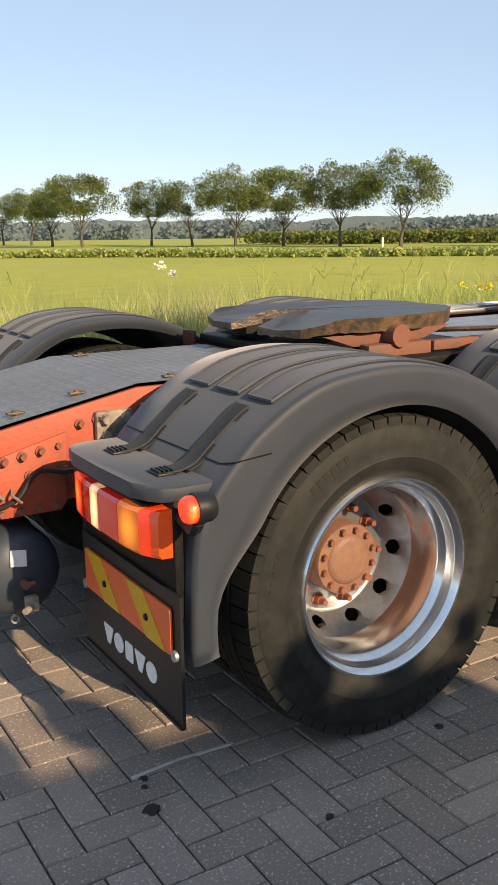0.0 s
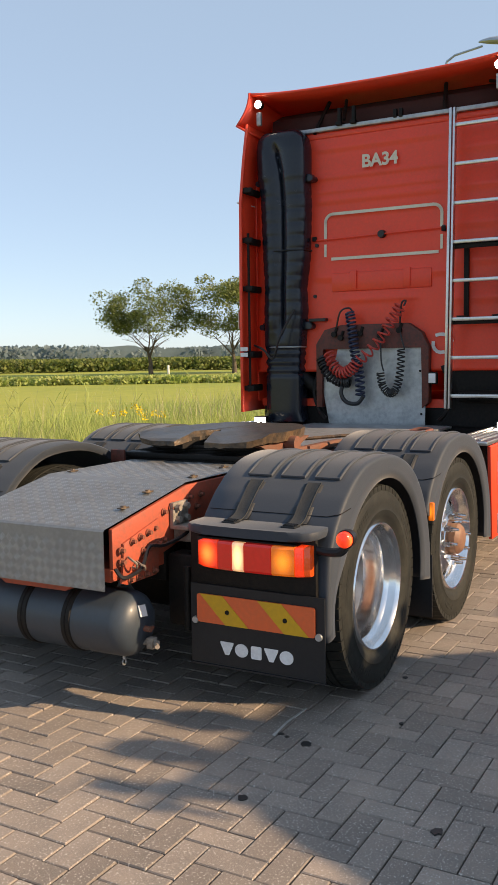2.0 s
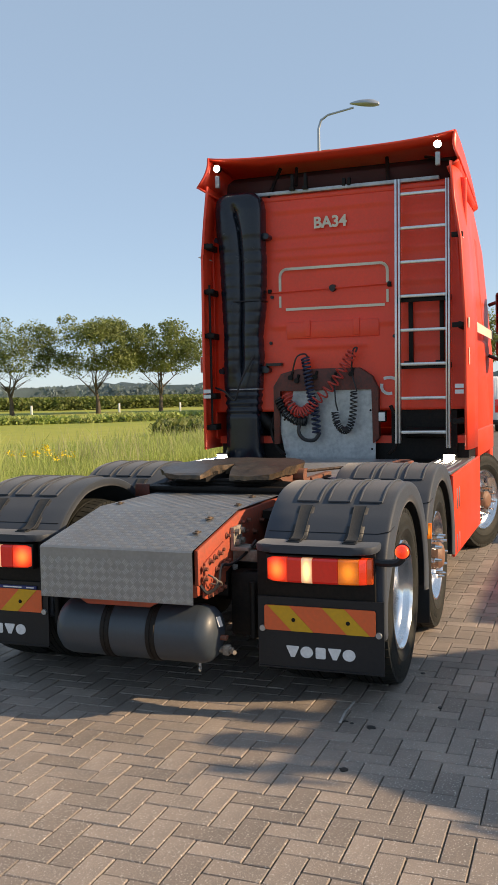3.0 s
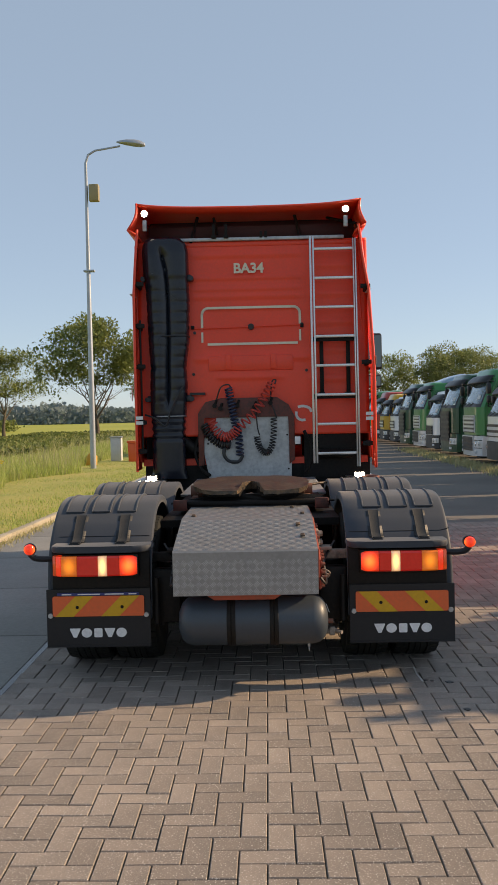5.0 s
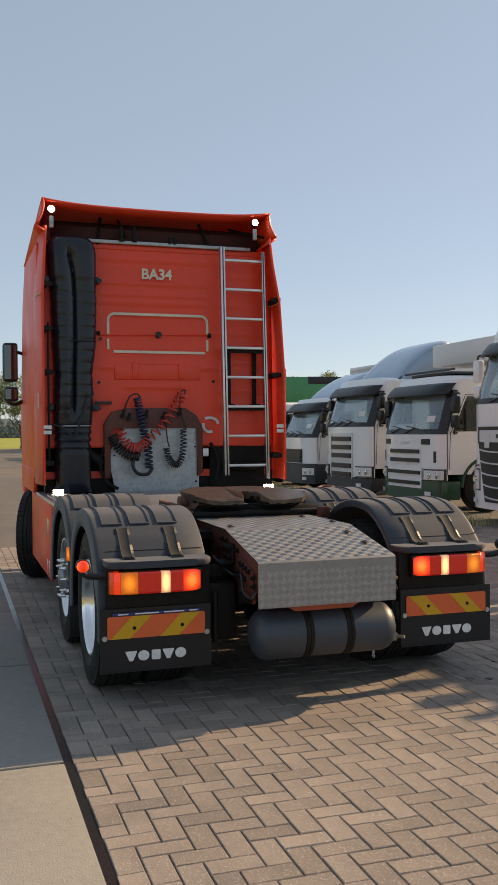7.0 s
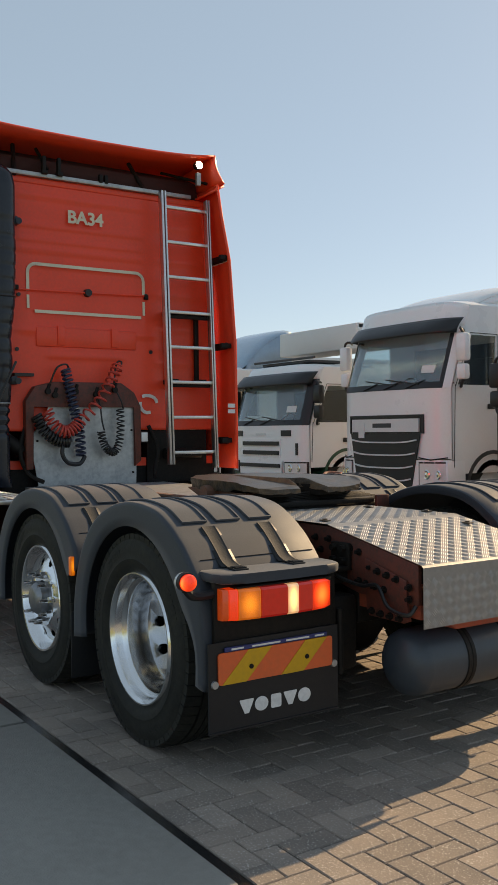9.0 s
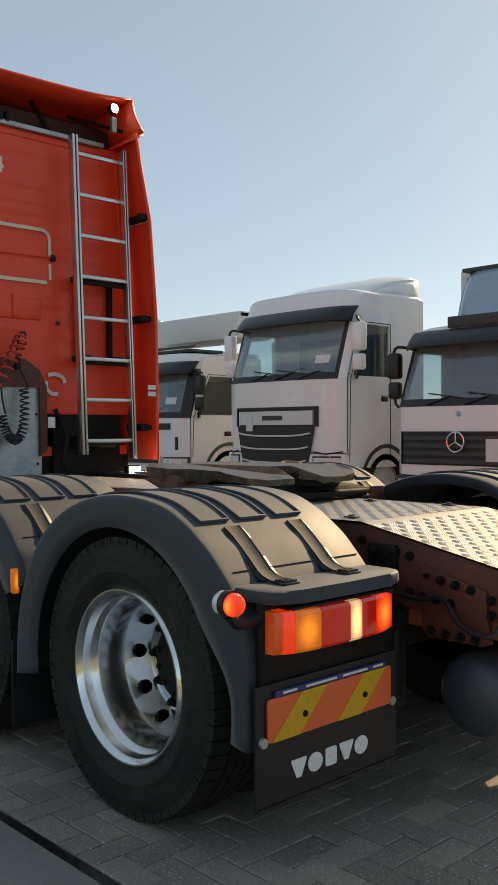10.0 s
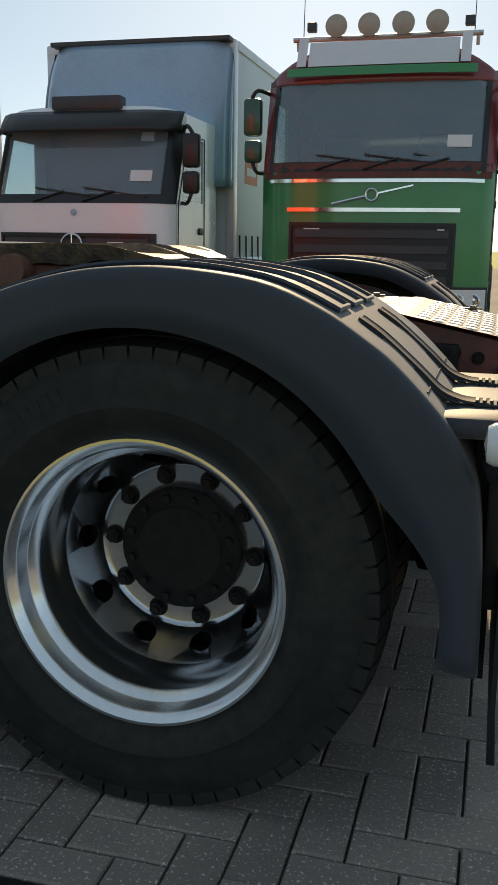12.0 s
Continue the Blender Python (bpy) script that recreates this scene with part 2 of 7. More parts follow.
LEAF = mat("tree_leaves", (0.15, 0.195, 0.055), 0.6, c2=(0.24, 0.27, 0.095), s1=0.4, s2=3, amt=0.9, vary="island")
BARK = mat("grey_brown_bark", (0.12, 0.095, 0.07), 0.9, c2=(0.06, 0.05, 0.04), s1=3, amt=0.7, bump=0.6, bs=30)
MAIZE = mat("maize_leaves", (0.12, 0.17, 0.035), 0.7, c2=(0.22, 0.23, 0.07), s1=0.3, s2=2, amt=0.9, vary="island")
# distance haze is put into this leaf colour as a pale blue
FARWOOD = mat("hazed_far_wood_leaves", (0.19, 0.245, 0.26), 0.9, c2=(0.15, 0.20, 0.21), s1=0.03, s2=0.4, amt=0.9)


def let_light_through(m, share):
    """Thin leaves pass part of the light on."""
    n, lk = m.node_tree.nodes, m.node_tree.links.new
    b, t, x = n["Principled BSDF"], n.new("ShaderNodeBsdfTranslucent"), n.new("ShaderNodeMixShader")
    lk(b.inputs["Base Color"].links[0].from_socket, t.inputs["Color"])
    x.inputs["Fac"].default_value = share
    lk(b.outputs[0], x.inputs[1]), lk(t.outputs[0], x.inputs[2]), lk(x.outputs[0], n["Material Output"].inputs["Surface"])


for leafy in (LEAF, BLADE, STRAW, MAIZE, FARWOOD):
    let_light_through(leafy, 0.4)
BANNER_ORANGE = mat("orange_banner_cloth", (0.75, 0.24, 0.02), 0.7, amt=0.3)
POLE = mat("galvanised_lamp_post", (0.42, 0.46, 0.50), 0.45, 0.6, amt=0.4)
WHITE = mat("white_vehicle_paint", (0.85, 0.86, 0.86), 0.30, c2=(0.76, 0.76, 0.75), s1=1.5, amt=0.35, coat=0.5)
SILVER = mat("silver_grille_paint", (0.68, 0.70, 0.71), 0.35, 0.15, c2=(0.55, 0.57, 0.58), coat=0.3)
GREEN = mat("bright_green_vehicle_paint", (0.024, 0.235, 0.070), 0.32, c2=(0.022, 0.18, 0.058), amt=0.4, coat=0.5)
DKGREEN = mat("dark_green_vehicle_paint", (0.012, 0.075, 0.042), 0.32, amt=0.4, coat=0.5)
MAROON = mat("maroon_vehicle_paint", (0.20, 0.030, 0.030), 0.35, amt=0.4, coat=0.5)
GRILLE = mat("black_grille_plastic", (0.012, 0.012, 0.013), 0.4, amt=0.4)
TRIM = mat("dark_grey_bumper_plastic", (0.045, 0.047, 0.05), 0.5, amt=0.4)
CABIN = mat("dark_cab_interior", (0.035, 0.035, 0.037), 0.8, amt=0.4)
CURTAIN = mat("white_tarpaulin", (0.70, 0.72, 0.72), 0.45, c2=(0.58, 0.60, 0.60), s1=0.8, amt=0.5, bump=0.03, bs=4)
SPOILER_BLUE = mat("pale_blue_white_deflector", (0.30, 0.43, 0.55), 0.20, amt=0.3, coat=0.6)
GLASS = glass("tinted_cab_glass", (0.72, 0.82, 0.82))
# the pale blue body tone stands in for sky reflected in the glass
SCREEN = mat("sky_toned_windscreen_glass", (0.52, 0.68, 0.76), 0.03, c2=(0.62, 0.74, 0.78), s1=2, s2=9, amt=0.5, trans=0.82, rvar=0.02, spec=0.9)
MIRROR = mat("mirror_glass", (0.12, 0.13, 0.13), 0.02, 1.0, amt=0.0, rvar=0.0)
LAMP_COVER = mat("tan_lamp_cover", (0.42, 0.37, 0.30), 0.5, amt=0.4)
YELLOW = mat("yellow_vehicle_paint", (0.62, 0.36, 0.03), 0.35, amt=0.3, coat=0.4)
VRED = mat("red_vehicle_paint", (0.42, 0.045, 0.03), 0.35, amt=0.3, coat=0.4)
ORANGE_BIN = mat("orange_red_plastic_bin", (0.72, 0.11, 0.025), 0.5, amt=0.3)


# ---- mesh helpers ----
def part(name, bm, material, parent=None, label="", sharp=38, solid=0.0, extra=()):
    """Links a bmesh as one mesh object, under a thing or a part."""
    bmesh.ops.recalc_face_normals(bm, faces=bm.faces)
    me = bpy.data.meshes.new(name)
    bm.to_mesh(me)
    bm.free()
    for q in (material, *extra):
        me.materials.append(q)
    me.polygons.foreach_set("use_smooth", [True] * len(me.polygons))
    me.set_sharp_from_angle(angle=radians(sharp))
    ob = new(name, me)
    if parent:
        ob.parent = parent
        if parent.type == "EMPTY" and parent.get("at_world"):
            ob.matrix_parent_inverse = parent.matrix_basis.inverted()
    if label:
        ob["label"] = label
    if solid:
        mod = ob.modifiers.new("thickness", "SOLIDIFY")
        mod.thickness, mod.offset = abs(solid), -1 if solid > 0 else 1
    return ob


def part_each(name, bm, material, parent=None, label="", sharp=38):
    """Links every separate piece of a bmesh as a part of its own."""
    left, out = set(bm.verts), []
    while left:
        seed = [next(iter(left))]
        piece = set(seed)
        while seed:
            for e in seed.pop().link_edges:
                for v in e.verts:
                    if v not in piece:
                        piece.add(v)
                        seed.append(v)
        left -= piece
        one = bmesh.new()
        made = {v: one.verts.new(v.co) for v in piece}
        for f in {f for v in piece for f in v.link_faces}:
            one.faces.new([made[v] for v in f.verts])
        out.append(one)
    bm.free()
    out.sort(key=lambda b: tuple(round(c, 4) for c in sum((v.co for v in b.verts), Vector()) / len(b.verts)))
    return [part(name, b, material, parent, label, sharp) for b in out]


def again(ob, m, parent=None):
    """The same mesh once more, at the pose m."""
    o = ob.copy()
    scene.collection.objects.link(o)
    o.parent = parent or ob.parent
    o.matrix_parent_inverse = ob.matrix_parent_inverse
    o.matrix_basis = m
    return o


def thing(name, at, label, category, group="", rz=0.0, local=False):
    ob = new(name)
    ob.empty_display_size = 0.2
    ob.matrix_basis = pose(*at, 0, 0, rz)
    if not local:
        ob["at_world"] = 1
    return tagged(ob, label, category, group)


def box(bm, x0, x1, y0, y1, z0, z1, bev=0.0, seg=2, m=None):
    vs = [bm.verts.new((x, y, z)) for x in (x0, x1) for y in (y0, y1) for z in (z0, z1)]
    fs = [bm.faces.new([vs[i] for i in q]) for q in ((0, 1, 3, 2), (4, 6, 7, 5), (0, 4, 5, 1), (2, 3, 7, 6), (0, 2, 6, 4), (1, 5, 7, 3))]
    if m is not None:
        bmesh.ops.transform(bm, matrix=m, verts=vs)
    if bev:
        es = list({e for f in fs for e in f.edges})
        bmesh.ops.bevel(bm, geom=es + vs, offset=bev, segments=seg, profile=0.5, affect="EDGES")
    return bm


def frame_of(d):
    d = d.normalized()
    a = Vector((0, 0, 1)) if abs(d.z) < 0.9 else Vector((1, 0, 0))
    u = d.cross(a).normalized()
    return u, d.cross(u)


def cyl(bm, p0, p1, r, r1=None, seg=14):
    p0, p1 = Vector(p0), Vector(p1)
    r1 = r if r1 is None else r1
    u, w = frame_of(p1 - p0)
    rings = [[bm.verts.new(p + (u * math.cos(a) + w * math.sin(a)) * q) for a in (2 * math.pi * k / seg for k in range(seg))] for p, q in ((p0, r), (p1, r1))]
    for k in range(seg):
        bm.faces.new((rings[0][k], rings[0][(k + 1) % seg], rings[1][(k + 1) % seg], rings[1][k]))
    bm.faces.new(rings[0]), bm.faces.new(rings[1])
    return bm


def tube(bm, pts, r, seg=7, radii=None):
    pts = [Vector(p) for p in pts]
    rings, u = [], None
    for i, p in enumerate(pts):
        d = (pts[min(i + 1, len(pts) - 1)] - pts[max(i - 1, 0)]).normalized()
        if u is None:
            u = frame_of(d)[0]
        u = (u - d * u.dot(d)).normalized()
        w = d.cross(u)
        q = radii[i] if radii else r
        rings.append([bm.verts.new(p + (u * math.cos(2 * math.pi * k / seg) + w * math.sin(2 * math.pi * k / seg)) * q) for k in range(seg)])
    for a, b in zip(rings, rings[1:]):
        for k in range(seg):
            bm.faces.new((a[k], a[(k + 1) % seg], b[(k + 1) % seg], b[k]))
    bm.faces.new(rings[0]), bm.faces.new(rings[-1])
    return bm


def lathe(bm, prof, centre=(0, 0, 0), seg=48, close=False):
    """Turns (radius, y) about the y axis through centre."""
    cx, cy, cz = centre
    rings = [[bm.verts.new((cx + r * math.cos(2 * math.pi * k / seg), cy + y, cz + r * math.sin(2 * math.pi * k / seg))) for k in range(seg)] for r, y in prof]
    pairs = list(zip(rings, rings[1:])) + ([(rings[-1], rings[0])] if close else [])
    for a, b in pairs:
        for k in range(seg):
            bm.faces.new((a[k], a[(k + 1) % seg], b[(k + 1) % seg], b[k]))
    return bm


def prism(bm, pts, axis, a0, a1, bev=0.0):
    """A polygon drawn out along an axis; the points are the two other coordinates in order."""
    def at(p, a):
        return {"x": (a, p[0], p[1]), "y": (p[0], a, p[1]), "z": (p[0], p[1], a)}[axis]
    lo, hi = ([bm.verts.new(at(p, a)) for p in pts] for a in (a0, a1))
    k = len(pts)
    fs = [bm.faces.new(lo), bm.faces.new(hi)] + [bm.faces.new((lo[i], lo[(i + 1) % k], hi[(i + 1) % k], hi[i])) for i in range(k)]
    if bev:
        es = list({e for f in fs for e in f.edges})
        bmesh.ops.bevel(bm, geom=es + lo + hi, offset=bev, segments=2, profile=0.5, affect="EDGES")
    return bm


def sheet(bm, fn, us, vs, closed=False):
    g = [[bm.verts.new(fn(u, v)) for v in vs] for u in us]
    for a, b in zip(g, g[1:]):
        for j in range(len(vs) - 1):
            bm.faces.new((a[j], b[j], b[j + 1], a[j + 1]))
    return bm


def span(a, b, n):
    return [a + (b - a) * i / n for i in range(n + 1)]


def arc(cx, cz, r, a0, a1, n):
    return [(cx + r * math.cos(radians(a)), cz + r * math.sin(radians(a))) for a in span(a0, a1, n)]


def round_rect(x0, x1, z0, z1, r, n=4):
    return arc(x1 - r, z1 - r, r, 0, 90, n) + arc(x0 + r, z1 - r, r, 90, 180, n) + arc(x0 + r, z0 + r, r, 180, 270, n) + arc(x1 - r, z0 + r, r, 270, 360, n)


def coil(p, turns, r, n=14):
    """Points of a helix of radius r round the way p."""
    p = [Vector(q) for q in p]
    out, total = [], turns * n
    for i in range(total + 1):
        f = i / total * (len(p) - 1)
        k = min(int(f), len(p) - 2)
        c = p[k].lerp(p[k + 1], f - k)
        u, w = frame_of(p[k + 1] - p[k])
        a = 2 * math.pi * i / n
        out.append(c + (u * math.cos(a) + w * math.sin(a)) * r)
    return out


def smooth(p, n=6):
    """A smooth way through the points p."""
    p = [Vector(q) for q in p]
    out = []
    for i in range(len(p) - 1):
        a, b, c, d = p[max(i - 1, 0)], p[i], p[i + 1], p[min(i + 2, len(p) - 1)]
        for k in range(n):
            t = k / n
            out.append(0.5 * (2 * b + (c - a) * t + (2 * a - 5 * b + 4 * c - d) * t * t + (3 * b - a - 3 * c + d) * t ** 3))
    return out + [p[-1]]


def BM():
    return bmesh.new()


def lettering(name, text, size, m, material, parent, label=""):
    cu = bpy.data.curves.new(name, "FONT")
    cu.body, cu.size, cu.extrude, cu.align_x, cu.offset = text, size, 0.0015, "CENTER", size * 0.032
    tmp = bpy.data.objects.new(name, cu)
    scene.collection.objects.link(tmp)
    me = bpy.data.meshes.new_from_object(tmp.evaluated_get(bpy.context.evaluated_depsgraph_get()))
    bpy.data.objects.remove(tmp)
    me.transform(m)
    me.materials.clear()
    me.materials.append(material)
    ob = new(name, me)
    ob.parent = parent
    if parent.get("at_world"):
        ob.matrix_parent_inverse = parent.matrix_basis.inverted()
    if label:
        ob["label"] = label
    return ob


# ---- ground, lane, verge ----
def ease(v):
    v = min(max(v, 0.0), 1.0)
    return v * v * (3 - 2 * v)


def terrain(x, y):
    """Height of the open land: level all the way to the road with the trees."""
    if y < 9:
        return -0.08
    far = ease((math.hypot(x, y) - 25) / 70)
    return 0.02 + 0.02 * far + 0.05 * math.sin(x * 0.21) * math.cos(y * 0.17)


def kerb_y(x):
    return 6.95 - 0.03 * min(x, 30)


bm = BM()
gx = [-3000, -900, -300, -120] + span(-60, 160, 44) + [260, 600, 1500, 3500]
gy = [-3000, -900, -300, -100, -40, 0, 8.9] + span(9.5, 130, 48) + [200, 400, 900, 3500]
sheet(bm, lambda x, y: (x, y, terrain(x, y)), gx, gy)
tagged(part("ground", bm, FIELD), "bright yellow-green level grass field beyond the yard", "field", kind="structure")

bm = BM()
PAVE = (-7.0, 9.0, -3.2, 4.742)
box(bm, PAVE[0], PAVE[1], PAVE[2], PAVE[3], -0.07, -0.014)
pave = tagged(part("pavement", bm, SAND), "herringbone pavement of brown-grey bricks with sandy joints", "pavement", kind="structure")
bm = BM()
box(bm, PAVE[1], 95, -3.2, 4.74, -0.07, -0.002)
box(bm, -45, 95, -60, -3.2, -0.07, -0.004)
box(bm, -45, PAVE[0], -3.2, 4.74, -0.07, -0.002)
tagged(part("yard", bm, ASPHALT), "old grey-brown yard surface under the parked trucks", "yard", kind="structure")

bm = BM()
box(bm, -45, 95, 4.742, 4.80, -0.07, -0.006)
sheet(bm, lambda x, v: (x, 4.75 + v * (kerb_y(x) - 4.75), -0.02), span(-45, 95, 70), (0, 1))
road = tagged(part("road", bm, TAR), "concrete lane of large slabs with black tar joints", "road", kind="structure")
for k in range(-9, 42):
    x0, x1 = 0.22 + 2 * k + 0.014, 0.22 + 2 * k + 1.986
    bm = BM()
    prism(bm, [(x0, 4.785), (x1, 4.785), (x1, kerb_y(x1) - 0.02), (x0, kerb_y(x0) - 0.02)], "z", -0.06, 0.0, bev=0.006)
    part("concrete_slab", bm, CONCRETE, road)
for k in range(-20, 60):
    x0, x1 = k * 1.0 + 0.004, k * 1.0 + 0.996
    bm = BM()
    prism(bm, [(x0, kerb_y(x0)), (x1, kerb_y(x1)), (x1, kerb_y(x1) + 0.14), (x0, kerb_y(x0) + 0.14)], "z", -0.06, 0.09, bev=0.015)
    part("kerb_stone", bm, KERB, road)
bm = BM()
sheet(bm, lambda x, v: (x, kerb_y(x) + 0.13 + v * (11.5 - kerb_y(x)), 0.075 + 0.03 * math.sin(v * 3) + 0.012 * math.sin(x * 1.7 + v * 9) - 0.14 * ease((v - 0.85) / 0.15)), span(-45, 95, 280), span(0, 1, 14))
tagged(part("verge", bm, LAWN), "dry yellow-green mown grass verge along the lane", "grass", kind="structure")


# ---- the red tractor ----
YC = 3.22
truck = thing("tractor_truck", (2.9, YC, 0), "faded red three-axle tractor truck with grey mudguards and lit tail lamps", "truck")
AXLE_Z, TYRE_R, LIP_R = 0.49, 0.497, 0.308


def tyre_mesh(bm, wide=0.30):
    h = wide / 2
    prof = [(0.285, -h * 0.72), (0.33, -h * 0.93), (0.40, -h), (0.455, -h * 0.94), (0.478, -h * 0.86), (0.484, -h * 0.5), (0.484, h * 0.5), (0.478, h * 0.86), (0.455, h * 0.94),
            (0.452, h * 0.955), (0.40, h), (0.372, h * 0.995), (0.368, h * 1.01), (0.345, h * 0.98), (0.33, h * 0.93), (0.30, h * 0.80), (0.285, h * 0.72)]
    lathe(bm, prof, seg=72)
    return bm


def sidewall_marks(bm, wide=0.30):
    """Raised bars where the maker's writing stands on the outer wall."""
    h = wide / 2
    for a0, count, r0, r1 in ((62, 6, 0.395, 0.428), (20, 5, 0.400, 0.425), (150, 7, 0.395, 0.428), (250, 5, 0.400, 0.425), (305, 6, 0.395, 0.425)):
        for k in range(count):
            b = radians(a0 + 3.6 * k)
            vs = [bm.verts.new((r * math.cos(q), h * 1.002 - (0.003 if r > 0.41 else 0.0) + e, r * math.sin(q))) for e in (-0.006, 0.0008) for r, q in ((r0, b), (r1, b), (r1, b + 0.036), (r0, b + 0.036))]
            for q in ((4, 5, 6, 7), (0, 1, 5, 4), (1, 2, 6, 5), (2, 3, 7, 6), (3, 0, 4, 7)):
                bm.faces.new([vs[i] for i in q])
    return bm


def tread_mesh(bm, wide=0.30):
    h = wide / 2
    for k in range(58):
        a = 2 * math.pi * k / 58
        for y0, y1, ha in ((h * 0.44, h * 0.93, 0.0487), (-h * 0.93, -h * 0.44, 0.0487)):
            ro = TYRE_R
            vs = []
            for y, r in ((y0, ro), (y1, ro - 0.012), (y1, 0.452 if y0 > 0 else 0.47), (y0, 0.47)) if y0 > 0 else ((y0, ro - 0.012), (y1, ro), (y1, 0.47), (y0, 0.452)):
                for s in (-1, 1):
                    b = a + s * ha * 0.98
                    vs.append(bm.verts.new((r * math.cos(b), y, r * math.sin(b))))
            for q in ((0, 1, 3, 2), (2, 3, 5, 4), (6, 7, 1, 0), (0, 2, 4, 6), (1, 7, 5, 3)):
                bm.faces.new([vs[i] for i in q])
    for y0, y1 in ((-0.36, -0.14), (-0.10, 0.10), (0.14, 0.36)):
        lathe(bm, [(0.48, h * y0), (TYRE_R + 0.001, h * y0), (TYRE_R + 0.002, h * y1), (0.48, h * y1)], seg=72)
    return bm


def holed_disc(bm, y_in, y_out, r_in, r_out, r_hole, hole, n, radial=None):
    """A flat or conical wheel disc between two radii with n holes through it; radial is a hole's half size towards the axle."""
    def yy(r):
        return y_in + (y_out - y_in) * (r - r_in) / (r_out - r_in)
    for k in range(n):
        a0, a1 = 2 * math.pi * k / n, 2 * math.pi * (k + 1) / n
        am = (a0 + a1) / 2
        rim_pts = [(r_in, a) for a in span(a0, a1, 4)] + [(r, a1) for r in span(r_in, r_out, 4)[1:]] + [(r_out, a) for a in span(a1, a0, 4)[1:]] + [(r, a0) for r in span(r_out, r_in, 4)[1:-1]]
        outer, inner, deep = [], [], []
        for r, a in rim_pts:
            x, z = r * math.cos(a), r * math.sin(a)
            outer.append(bm.verts.new((x, yy(r), z)))
            hx, hz = r_hole * math.cos(am), r_hole * math.sin(am)
            d = Vector((x - hx, z - hz))
            along, across = d.x * math.cos(am) + d.y * math.sin(am), -d.x * math.sin(am) + d.y * math.cos(am)
            q = Vector((along / (r_out - r_in), across / (r_hole * math.pi / n))).normalized()
            along, across = q.x * (radial or hole), q.y * hole
            ex, ez = hx + along * math.cos(am) - across * math.sin(am), hz + along * math.sin(am) + across * math.cos(am)
            inner.append(bm.verts.new((ex, yy(r_hole + along), ez)))
            deep.append(bm.verts.new((ex, yy(r_hole + along) - 0.02, ez)))
        m = len(outer)
        for i in range(m):
            j = (i + 1) % m
            bm.faces.new((outer[i], outer[j], inner[j], inner[i]))
            bm.faces.new((inner[i], inner[j], deep[j], deep[i]))
    bmesh.ops.remove_doubles(bm, verts=bm.verts, dist=0.0008)
    return bm


